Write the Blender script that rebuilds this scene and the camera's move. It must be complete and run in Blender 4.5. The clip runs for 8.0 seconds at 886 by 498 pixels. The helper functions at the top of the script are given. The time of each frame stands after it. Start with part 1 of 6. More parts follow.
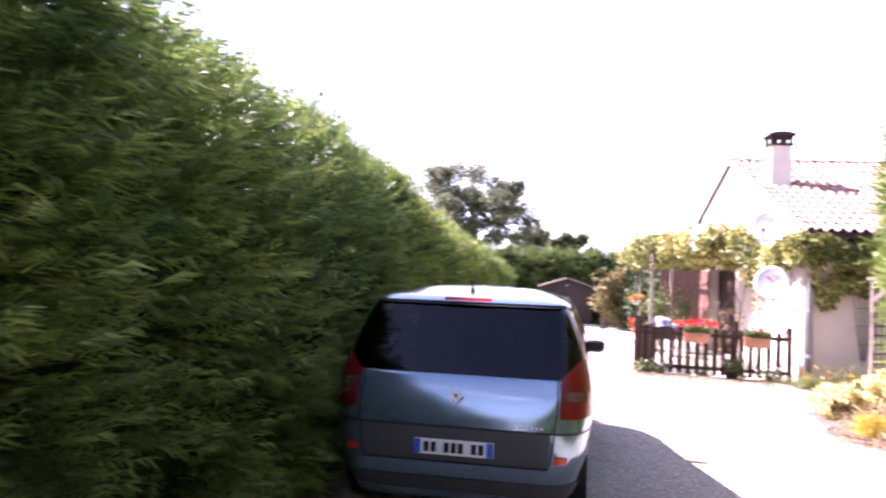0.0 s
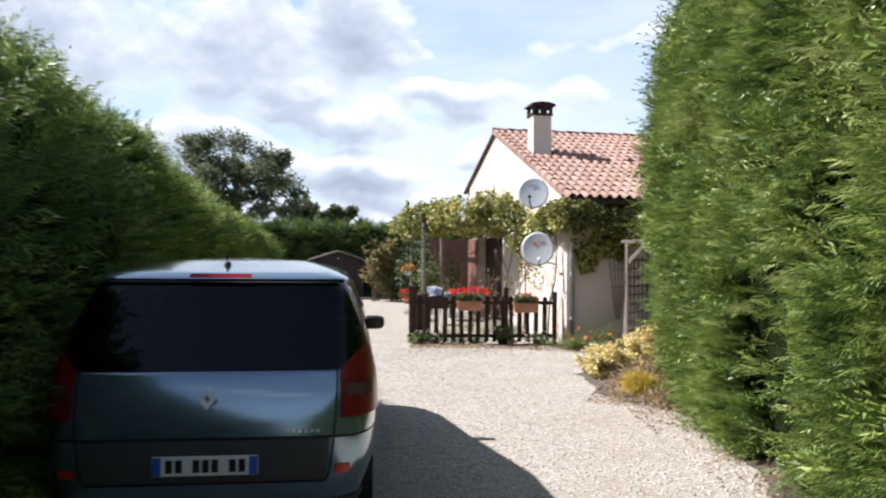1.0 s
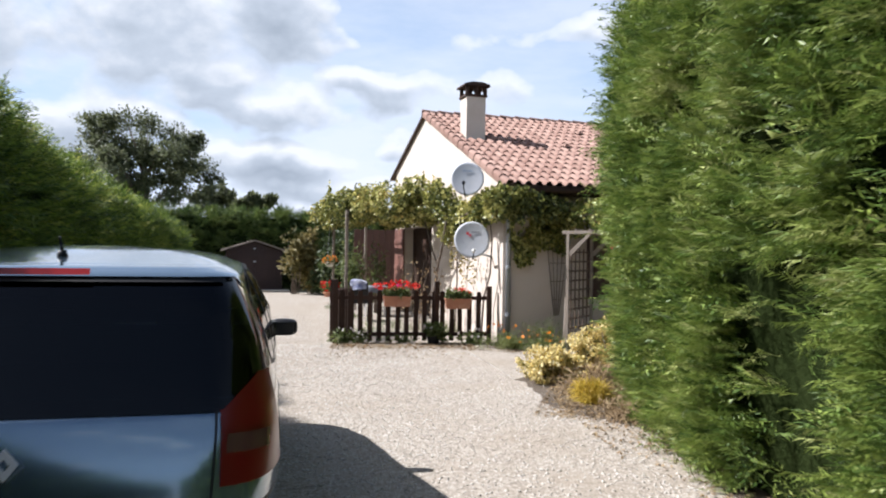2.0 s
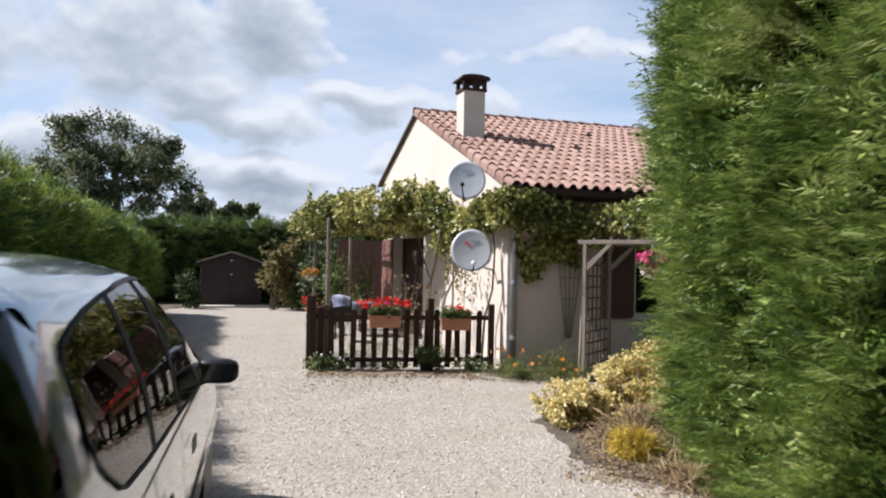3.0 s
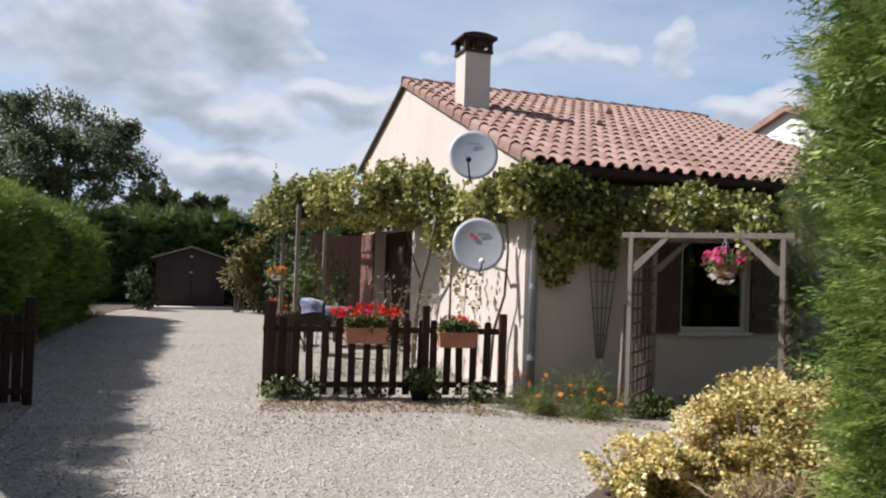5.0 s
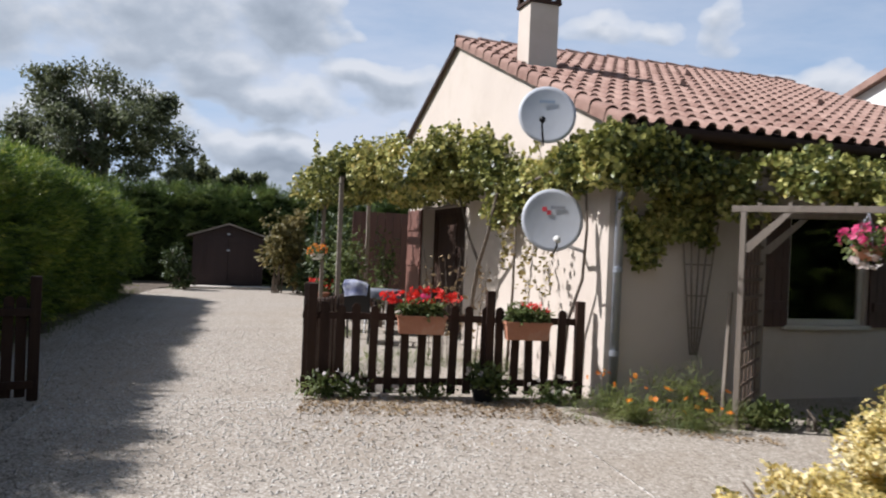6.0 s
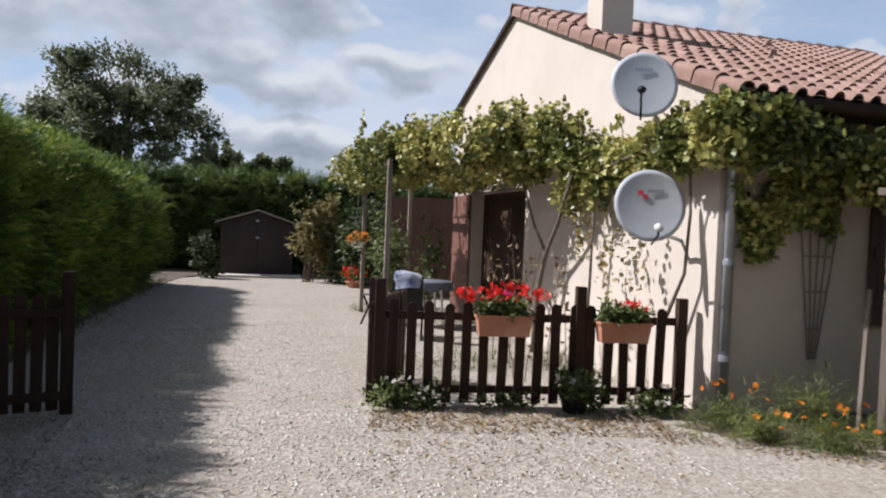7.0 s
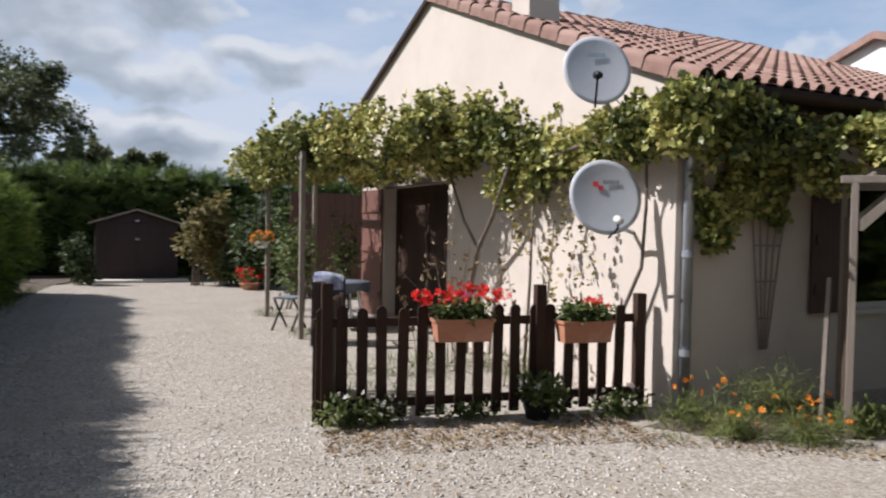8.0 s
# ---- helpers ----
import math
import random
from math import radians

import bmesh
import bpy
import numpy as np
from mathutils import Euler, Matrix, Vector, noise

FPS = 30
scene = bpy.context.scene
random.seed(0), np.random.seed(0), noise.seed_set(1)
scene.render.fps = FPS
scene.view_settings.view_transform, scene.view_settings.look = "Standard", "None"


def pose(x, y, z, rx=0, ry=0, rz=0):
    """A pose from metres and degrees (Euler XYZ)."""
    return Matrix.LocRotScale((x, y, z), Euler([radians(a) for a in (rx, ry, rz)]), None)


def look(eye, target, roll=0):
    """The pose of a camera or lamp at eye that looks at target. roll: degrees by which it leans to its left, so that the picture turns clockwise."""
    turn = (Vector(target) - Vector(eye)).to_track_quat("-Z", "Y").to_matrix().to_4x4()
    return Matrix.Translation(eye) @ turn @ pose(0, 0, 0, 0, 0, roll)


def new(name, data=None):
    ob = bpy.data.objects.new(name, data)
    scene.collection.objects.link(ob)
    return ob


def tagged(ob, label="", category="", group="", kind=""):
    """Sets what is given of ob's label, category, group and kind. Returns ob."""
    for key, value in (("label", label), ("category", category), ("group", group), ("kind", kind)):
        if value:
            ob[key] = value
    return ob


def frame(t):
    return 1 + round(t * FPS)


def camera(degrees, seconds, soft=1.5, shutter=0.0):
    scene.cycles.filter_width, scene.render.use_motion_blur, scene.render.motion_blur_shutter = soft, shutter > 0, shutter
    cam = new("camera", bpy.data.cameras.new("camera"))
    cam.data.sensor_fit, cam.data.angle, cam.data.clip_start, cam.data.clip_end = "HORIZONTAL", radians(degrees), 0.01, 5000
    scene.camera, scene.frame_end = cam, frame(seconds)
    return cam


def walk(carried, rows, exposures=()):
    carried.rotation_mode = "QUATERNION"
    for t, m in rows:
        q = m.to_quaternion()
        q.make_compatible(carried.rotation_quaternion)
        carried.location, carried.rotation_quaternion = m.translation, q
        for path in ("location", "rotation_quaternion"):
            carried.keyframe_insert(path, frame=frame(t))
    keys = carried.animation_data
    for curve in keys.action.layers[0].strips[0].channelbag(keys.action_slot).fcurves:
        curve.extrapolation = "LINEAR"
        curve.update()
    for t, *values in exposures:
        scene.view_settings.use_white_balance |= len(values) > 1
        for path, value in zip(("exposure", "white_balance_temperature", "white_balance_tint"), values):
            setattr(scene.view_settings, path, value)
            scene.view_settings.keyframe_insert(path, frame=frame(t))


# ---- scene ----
cam = camera(61.5, 8.0, soft=2.05, shutter=0.34)
PATH = [
    (0, (0.406, 0.854, 1.68), (0.187, 2.84, 1.762), 2.3),
    (0.5, (0.317, 1.318, 1.677), (0.474, 3.311, 1.734), 0.3),
    (1, (0.414, 1.777, 1.65), (0.809, 3.737, 1.677), 0.4),
    (1.5, (0.503, 2.405, 1.622), (1.042, 4.331, 1.637), 0.9),
    (1.7, (0.544, 2.632, 1.645), (1.116, 4.548, 1.649), 0.8),
    (3, (1.055, 4.817, 1.616), (1.681, 6.716, 1.66), 1.1),
    (3.5, (1.252, 5.609, 1.542), (1.897, 7.501, 1.624), 2.0),
    (4, (1.368, 6.241, 1.558), (2.054, 8.118, 1.655), 2.3),
    (5.3, (1.662, 7.725, 1.573), (2.34, 9.606, 1.605), 1.8),
    (5.5, (1.683, 7.976, 1.522), (2.338, 9.866, 1.548), 2.2),
    (6, (1.758, 8.683, 1.535), (2.349, 10.593, 1.529), 2.4),
    (6.5, (1.629, 9.228, 1.566), (2.186, 11.148, 1.528), 2.6),
    (7, (1.459, 9.759, 1.548), (2.009, 11.681, 1.501), 2.3),
    (7.5, (1.35, 10.302, 1.522), (1.99, 12.196, 1.484), 1.4),
    (8, (1.059, 10.515, 1.552), (1.916, 12.321, 1.5), 1.0),
]
EXPOSURES = [(0, 2.85, 6130, 46), (0.3, 2.05, 6160, 28), (0.6, 1.46, 6150, 16), (1, 1.21, 6150, 13), (1.7, 1.11, 6150, 13), (3, 0.85, 6150, 13), (4, 0.68, 6150, 13), (5.5, 0.64, 6150, 13), (8, 0.58, 6150, 13)]
walk(cam, [(t, look(eye, target, roll)) for t, eye, target, roll in PATH], EXPOSURES)

# ---- sky and sun ----
SUN_TO = Vector((-0.88, 0.40, 0.97)).normalized()
sun = new("sun", bpy.data.lights.new("sun", "SUN"))
sun.data.energy, sun.data.angle, sun.data.color = 4.8, radians(0.6), (1.0, 0.975, 0.955)
sun.matrix_world = look(SUN_TO * 30, (0, 0, 0))

world = bpy.data.worlds.new("world")
scene.world = world
world.use_nodes = True
wn, wl = world.node_tree.nodes, world.node_tree.links
wn.clear()


def node(tree_nodes, kind, **values):
    n = tree_nodes.new(kind)
    for key, value in values.items():
        n.inputs[key].default_value = value
    return n


w_out = wn.new("ShaderNodeOutputWorld")
w_bg = wn.new("ShaderNodeBackground")
w_bg.inputs["Strength"].default_value = 0.056
sky = wn.new("ShaderNodeTexSky")
sky.sky_type, sky.sun_disc = "NISHITA", False
sky.sun_elevation, sky.sun_rotation = math.asin(SUN_TO.z), math.atan2(SUN_TO.x, SUN_TO.y)
sky.air_density, sky.dust_density, sky.ozone_density = 1.0, 1.5, 1.2
w_tc = wn.new("ShaderNodeTexCoord")
w_sep = wn.new("ShaderNodeSeparateXYZ")
wl.new(w_tc.outputs["Generated"], w_sep.inputs[0])


def wmath(op, a, b=None, c=None, clamp=False):
    n = wn.new("ShaderNodeMath")
    n.operation, n.use_clamp = op, clamp
    for i, v in enumerate((a, b, c)):
        if v is None:
            continue
        if isinstance(v, (int, float)):
            n.inputs[i].default_value = v
        else:
            wl.new(v, n.inputs[i])
    return n.outputs[0]


# cumulus: lumps over the sky's directions, taller than a flat sheet would show them
def wnoise(scale, detail, rough, offset, flat=2.0):
    m = wn.new("ShaderNodeMapping")
    m.inputs["Location"].default_value = offset
    m.inputs["Scale"].default_value = (1.0, 1.0, flat)
    wl.new(w_tc.outputs["Generated"], m.inputs["Vector"])
    n = node(wn, "ShaderNodeTexNoise", Scale=scale, Detail=detail, Roughness=rough, Distortion=0.1)
    wl.new(m.outputs[0], n.inputs["Vector"])
    return n.outputs["Fac"]


def wramp(fac, *stops):
    r = wn.new("ShaderNodeValToRGB")
    while len(r.color_ramp.elements) < len(stops):
        r.color_ramp.elements.new(0.5)
    for e, (p, c) in zip(r.color_ramp.elements, stops):
        e.position, e.color = p, (*c, 1)
    wl.new(fac, r.inputs[0])
    return r.outputs[0]


# more cloud to the west (-x) and north, clearer to the south and east; lit tops, grey thick undersides
w_low = wmath("POWER", wmath("SUBTRACT", 1.0, w_sep.outputs[2], clamp=True), 1.6)
w_bias = wmath("ADD", wmath("MULTIPLY_ADD", w_sep.outputs[0], -0.16, 0.012), wmath("MULTIPLY_ADD", w_sep.outputs[1], 0.06, wmath("MULTIPLY_ADD", w_low, 0.14, -0.135)))
w_east = wmath("DEGREES", wmath("ARCTAN2", w_sep.outputs[0], w_sep.outputs[1]))
w_high = wmath("DEGREES", wmath("ARCSINE", w_sep.outputs[2]))

# the cumulus banks over the yard: bearing east of north, height, half breadth, half height in degrees
BANKS = [(-17, 14.5, 9.0, 5.0, 1.0), (-5.5, 14.6, 8.5, 4.6, 1.0), (4.6, 16.9, 4.8, 3.8, 1.0), (0.0, 11.6, 4.0, 2.0, 1.0), (4.0, 10.2, 5.4, 1.7, 1.0), (-8.0, 8.5, 8.0, 2.4, 1.0),
         (3.5, 6.2, 7.5, 2.0, 1.0), (12.0, 12.2, 6.0, 1.8, 0.55), (20.0, 12.0, 6.0, 1.8, 0.5), (13.3, 8.6, 2.4, 1.6, 0.7), (9.0, 4.2, 9.0, 1.6, 0.8), (46.0, 12.2, 7.0, 1.7, 0.8), (37.4, 17.0, 2.2, 3.0, 0.45),
         (27.0, 16.0, 12.0, 1.2, 0.2), (-2.0, 24.0, 14.0, 3.5, 1.0)]


def bank_depth(lift):
    """How deep in cloud a direction lies, or one a little higher; and the billows on it."""
    high = wmath("ADD", w_high, lift)
    bends = wnoise(8.0, 3.0, 0.5, (1.7, 0.2, 0.4 + lift * 0.017), 1.5)
    high = wmath("ADD", high, wmath("MULTIPLY_ADD", bends, 5.0, -2.5))
    east = wmath("ADD", w_east, wmath("MULTIPLY_ADD", wnoise(8.0, 3.0, 0.5, (4.7, 2.2, 0.4 + lift * 0.017), 1.5), 7.0, -3.5))
    depth = None
    for e, h, across, up, thick in BANKS:
        a = wmath("MULTIPLY_ADD", east, 1.0 / across, -e / across)
        b = wmath("MULTIPLY_ADD", high, 1.0 / up, -h / up)
        q = wmath("SUBTRACT", thick, wmath("MULTIPLY_ADD", a, a, wmath("MULTIPLY", b, b)))
        depth = q if depth is None else wmath("SMOOTH_MAX", depth, q, 0.5)
    billow = wnoise(9.0, 10.0, 0.5, (3.1, 0.45, 0.6 + lift * 0.0175), 1.4)
    return wmath("ADD", wmath("MAXIMUM", depth, -1.6), wmath("MULTIPLY_ADD", billow, 3.2, -1.5))


# open scattered cloud over the rest of the sky
CLOUD = (4.0, 12.0, 0.545)
w_body = wnoise(*CLOUD, (3.1, 0.45, 0.6), 1.9)
w_far = wmath("MULTIPLY_ADD", wmath("ADD", w_body, w_bias), 12.0, -6.1)
w_north = wramp(w_sep.outputs[1], (0.30, (0, 0, 0)), (0.55, (1, 1, 1)))
w_cov = wmath("ADD", wmath("MULTIPLY", bank_depth(0.0), w_north), wmath("MULTIPLY", w_far, wmath("SUBTRACT", 1.0, w_north)))
w_over = wmath("ADD", wmath("MULTIPLY", bank_depth(0.9), w_north), wmath("MULTIPLY", wmath("MULTIPLY_ADD", wmath("ADD", wnoise(*CLOUD, (3.07, 0.455, 0.665), 1.9), w_bias), 12.0, -6.1), wmath("SUBTRACT", 1.0, w_north)))
w_mask = wramp(w_cov, (0.0, (0, 0, 0)), (0.18, (0.5, 0.5, 0.5)), (0.55, (1, 1, 1)))
w_wisp = wmath("MULTIPLY", wramp(wnoise(2.0, 10.0, 0.6, (7.0, 2.0, 0.0), 4.0), (0.36, (0, 0, 0)), (0.62, (1, 1, 1))), 1.0)
w_lit = wmath("MAXIMUM", wmath("SUBTRACT", w_cov, w_over), -0.3)
w_tone = wmath("ADD", wmath("MULTIPLY_ADD", w_lit, 0.5, 0.62), wmath("MULTIPLY", wmath("MINIMUM", w_cov, 1.7), -0.32))
w_shade = wramp(w_tone, (0.08, (3.7, 4.25, 4.9)), (0.38, (5.4, 6.0, 6.7)), (0.68, (8.4, 8.7, 9.0)))


def wmix(fac, a, b):
    n = wn.new("ShaderNodeMix")
    n.data_type = "RGBA"
    for socket, v in ((n.inputs[0], fac), (n.inputs[6], a), (n.inputs[7], b)):
        if isinstance(v, (tuple, float)):
            socket.default_value = v
        else:
            wl.new(v, socket)
    return n.outputs[2]


# pale towards the horizon, deep and clear overhead
w_haze = wmix(wmath("MULTIPLY", w_low, 0.95, clamp=True), sky.outputs[0], (5.7, 7.5, 9.9, 1))
w_a = wmix(wmath("MULTIPLY", w_wisp, w_low), w_haze, (8.0, 8.4, 9.2, 1))
w_b = wmix(w_mask, w_a, w_shade)
wl.new(w_b, w_bg.inputs["Color"])
wl.new(w_bg.outputs[0], w_out.inputs["Surface"])

# ---- materials ----
def tex_coord(nodes):
    return nodes.new("ShaderNodeTexCoord").outputs["Object"]


def surface(name, a, b, rough=0.7, scale=3.0, fine=60.0, bump=0.15, metal=0.0, spots=None, piece=0.0, spec=0.5, coat=0.0, stretch=None, depth=0.01):
    """Two-scale mottled material between the colours a and b; spots: (colour, scale, amount) of stains; piece: variation from object to object."""
    m = bpy.data.materials.new(name)
    m.use_nodes = True
    n, l = m.node_tree.nodes, m.node_tree.links
    p = n["Principled BSDF"]
    v = tex_coord(n)
    if stretch:
        mp = n.new("ShaderNodeMapping")
        mp.inputs["Scale"].default_value = stretch
        l.new(v, mp.inputs["Vector"])
        v = mp.outputs[0]
    big = node(n, "ShaderNodeTexNoise", Scale=scale, Detail=5.0, Roughness=0.6)
    small = node(n, "ShaderNodeTexNoise", Scale=fine, Detail=4.0, Roughness=0.65)
    l.new(v, big.inputs["Vector"]), l.new(v, small.inputs["Vector"])
    mixf = n.new("ShaderNodeMath")
    mixf.operation = "MULTIPLY_ADD"
    l.new(small.outputs["Fac"], mixf.inputs[0])
    mixf.inputs[1].default_value = 0.6
    add = n.new("ShaderNodeMath")
    add.operation = "MULTIPLY_ADD"
    l.new(big.outputs["Fac"], add.inputs[0])
    add.inputs[1].default_value = 1.6
    add.inputs[2].default_value = -0.6
    l.new(add.outputs[0], mixf.inputs[2])
    fac = mixf.outputs[0]
    if piece:
        oi = n.new("ShaderNodeObjectInfo")
        pm = n.new("ShaderNodeMath")
        pm.operation = "MULTIPLY_ADD"
        l.new(oi.outputs["Random"], pm.inputs[0])
        pm.inputs[1].default_value = piece
        l.new(fac, pm.inputs[2])
        sub = n.new("ShaderNodeMath")
        sub.operation = "SUBTRACT"
        sub.inputs[1].default_value = piece / 2
        l.new(pm.outputs[0], sub.inputs[0])
        fac = sub.outputs[0]
    mix = n.new("ShaderNodeMix")
    mix.data_type = "RGBA"
    mix.clamp_factor = True
    l.new(fac, mix.inputs[0])
    mix.inputs[6].default_value, mix.inputs[7].default_value = (*a, 1), (*b, 1)
    col = mix.outputs[2]
    if spots:
        sc, ss, amount = spots
        sn = node(n, "ShaderNodeTexNoise", Scale=ss, Detail=6.0, Roughness=0.7)
        l.new(v, sn.inputs["Vector"])
        r = n.new("ShaderNodeMapRange")
        r.inputs["From Min"].default_value, r.inputs["From Max"].default_value = 0.5, 0.75
        r.inputs["To Max"].default_value = amount
        l.new(sn.outputs["Fac"], r.inputs["Value"])
        m2 = n.new("ShaderNodeMix")
        m2.data_type = "RGBA"
        l.new(r.outputs[0], m2.inputs[0])
        l.new(col, m2.inputs[6])
        m2.inputs[7].default_value = (*sc, 1)
        col = m2.outputs[2]
    l.new(col, p.inputs["Base Color"])
    p.inputs["Roughness"].default_value, p.inputs["Metallic"].default_value = rough, metal
    p.inputs["Specular IOR Level"].default_value = spec
    p.inputs["Coat Weight"].default_value = coat
    p.inputs["Coat Roughness"].default_value = 0.04
    if bump:
        bn = node(n, "ShaderNodeBump", Strength=bump, Distance=depth)
        l.new(small.outputs["Fac"], bn.inputs["Height"])
        l.new(bn.outputs[0], p.inputs["Normal"])
    return m


def leafy(name, cols, rough=0.55, through_light=0.35, spec=0.3):
    """Leaves: one colour a leaf or spray, part of the light passes through."""
    m = bpy.data.materials.new(name)
    m.use_nodes = True
    n, l = m.node_tree.nodes, m.node_tree.links
    p, out = n["Principled BSDF"], n["Material Output"]
    g = n.new("ShaderNodeNewGeometry")
    r = n.new("ShaderNodeValToRGB")
    while len(r.color_ramp.elements) < len(cols):
        r.color_ramp.elements.new(0.5)
    for i, (e, c) in enumerate(zip(r.color_ramp.elements, cols)):
        e.position, e.color = i / max(1, len(cols) - 1), (*c, 1)
    big = node(n, "ShaderNodeTexNoise", Scale=1.3, Detail=4.0, Roughness=0.6)
    l.new(tex_coord(n), big.inputs["Vector"])
    f = n.new("ShaderNodeMath")
    f.operation = "MULTIPLY_ADD"
    l.new(g.outputs["Random Per Island"], f.inputs[0])
    f.inputs[1].default_value = 0.55
    b2 = n.new("ShaderNodeMath")
    b2.operation = "MULTIPLY_ADD"
    l.new(big.outputs["Fac"], b2.inputs[0])
    b2.inputs[1].default_value, b2.inputs[2].default_value = 1.3, -0.43
    l.new(b2.outputs[0], f.inputs[2])
    l.new(f.outputs[0], r.inputs[0])
    l.new(r.outputs[0], p.inputs["Base Color"])
    p.inputs["Roughness"].default_value, p.inputs["Specular IOR Level"].default_value = rough, spec
    t = n.new("ShaderNodeBsdfTranslucent")
    l.new(r.outputs[0], t.inputs["Color"])
    mx = n.new("ShaderNodeMixShader")
    mx.inputs[0].default_value = through_light
    l.new(p.outputs[0], mx.inputs[1]), l.new(t.outputs[0], mx.inputs[2])
    l.new(mx.outputs[0], out.inputs["Surface"])
    return m


def plain(name, col, rough=0.5, metal=0.0, spec=0.5, transmission=0.0, coat=0.0):
    m = bpy.data.materials.new(name)
    m.use_nodes = True
    p = m.node_tree.nodes["Principled BSDF"]
    p.inputs["Base Color"].default_value = (*col, 1)
    p.inputs["Roughness"].default_value, p.inputs["Metallic"].default_value = rough, metal
    p.inputs["Specular IOR Level"].default_value = spec
    p.inputs["Transmission Weight"].default_value = transmission
    p.inputs["Coat Weight"].default_value = coat
    return m


def thin_glass(name, tint, ior=1.6):
    """A thin pane: tinted see-through with a mirror sheen."""
    m = bpy.data.materials.new(name)
    m.use_nodes = True
    n, l = m.node_tree.nodes, m.node_tree.links
    n.remove(n["Principled BSDF"])
    tr, gl, fr, mx = n.new("ShaderNodeBsdfTransparent"), n.new("ShaderNodeBsdfGlossy"), n.new("ShaderNodeFresnel"), n.new("ShaderNodeMixShader")
    tr.inputs["Color"].default_value = (*tint, 1)
    gl.inputs["Roughness"].default_value = 0.01
    fr.inputs["IOR"].default_value = ior
    l.new(fr.outputs[0], mx.inputs[0]), l.new(tr.outputs[0], mx.inputs[1]), l.new(gl.outputs[0], mx.inputs[2])
    l.new(mx.outputs[0], n["Material Output"].inputs["Surface"])
    return m


def gravel_material():
    m = bpy.data.materials.new("gravel")
    m.use_nodes = True
    n, l = m.node_tree.nodes, m.node_tree.links
    p = n["Principled BSDF"]
    v = tex_coord(n)
    grains = []
    for scale in (58.0, 105.0):
        vo = node(n, "ShaderNodeTexVoronoi", Scale=scale, Randomness=1.0)
        l.new(v, vo.inputs["Vector"])
        sp = n.new("ShaderNodeSeparateColor")
        l.new(vo.outputs["Color"], sp.inputs[0])
        grains.append((vo, sp))
    half = n.new("ShaderNodeMath")
    half.operation = "MULTIPLY_ADD"
    l.new(grains[0][1].outputs[0], half.inputs[0])
    half.inputs[1].default_value = 0.6
    fine = n.new("ShaderNodeMath")
    fine.operation = "MULTIPLY"
    l.new(grains[1][1].outputs[0], fine.inputs[0])
    fine.inputs[1].default_value = 0.4
    l.new(fine.outputs[0], half.inputs[2])
    r = n.new("ShaderNodeValToRGB")
    stops = [(0.05, (0.135, 0.111, 0.086)), (0.32, (0.25, 0.215, 0.172)), (0.65, (0.352, 0.31, 0.255)), (0.95, (0.53, 0.485, 0.42))]
    while len(r.color_ramp.elements) < len(stops):
        r.color_ramp.elements.new(0.5)
    for e, (q, c) in zip(r.color_ramp.elements, stops):
        e.position, e.color = q, (*c, 1)
    l.new(half.outputs[0], r.inputs[0])
    big = node(n, "ShaderNodeTexNoise", Scale=0.8, Detail=5.0, Roughness=0.6)
    l.new(v, big.inputs["Vector"])
    mr = n.new("ShaderNodeMapRange")
    mr.inputs["From Min"].default_value, mr.inputs["From Max"].default_value = 0.46, 0.74
    mr.inputs["To Max"].default_value = 0.55
    l.new(big.outputs["Fac"], mr.inputs["Value"])
    mx = n.new("ShaderNodeMix")
    mx.data_type = "RGBA"
    l.new(mr.outputs[0], mx.inputs[0])
    l.new(r.outputs[0], mx.inputs[6])
    mx.inputs[7].default_value = (0.25, 0.20, 0.145, 1)
    l.new(mx.outputs[2], p.inputs["Base Color"])
    p.inputs["Roughness"].default_value = 0.9
    p.inputs["Specular IOR Level"].default_value = 0.2
    rough = node(n, "ShaderNodeTexNoise", Scale=75.0, Detail=3.0, Roughness=0.6)
    l.new(v, rough.inputs["Vector"])
    b1 = node(n, "ShaderNodeBump", Strength=0.3, Distance=0.01)
    l.new(rough.outputs["Fac"], b1.inputs["Height"])
    b2 = node(n, "ShaderNodeBump", Strength=0.10, Distance=0.006)
    l.new(half.outputs[0], b2.inputs["Height"])
    l.new(b1.outputs[0], b2.inputs["Normal"])
    l.new(b2.outputs[0], p.inputs["Normal"])
    return m


M_GRAVEL = gravel_material()
M_SOIL = surface("soil", (0.05, 0.036, 0.024), (0.15, 0.115, 0.08), 0.95, 2.0, 45.0, 0.8, depth=0.03)
M_GRASS_GROUND = surface("field", (0.07, 0.09, 0.03), (0.15, 0.15, 0.06), 0.95, 0.3, 20.0, 0.6, depth=0.03)
M_RENDER = surface("wall_render", (0.505, 0.435, 0.368), (0.59, 0.515, 0.44), 0.92, 0.9, 160.0, 0.45, spots=((0.40, 0.335, 0.25), 1.6, 0.4), spec=0.2, depth=0.004)
M_WHITE = surface("white_paint", (0.74, 0.72, 0.68), (0.82, 0.80, 0.76), 0.6, 2.0, 80.0, 0.05)
M_TILE = surface("terracotta_tile", (0.20, 0.113, 0.086), (0.36, 0.235, 0.186), 0.85, 5.0, 70.0, 0.3, spots=((0.16, 0.10, 0.075), 9.0, 0.55), piece=0.7, spec=0.25, depth=0.005)
M_ROOF_UNDER = surface("roof_boarding", (0.10, 0.07, 0.05), (0.16, 0.11, 0.08), 0.9, 4.0, 40.0, 0.2)
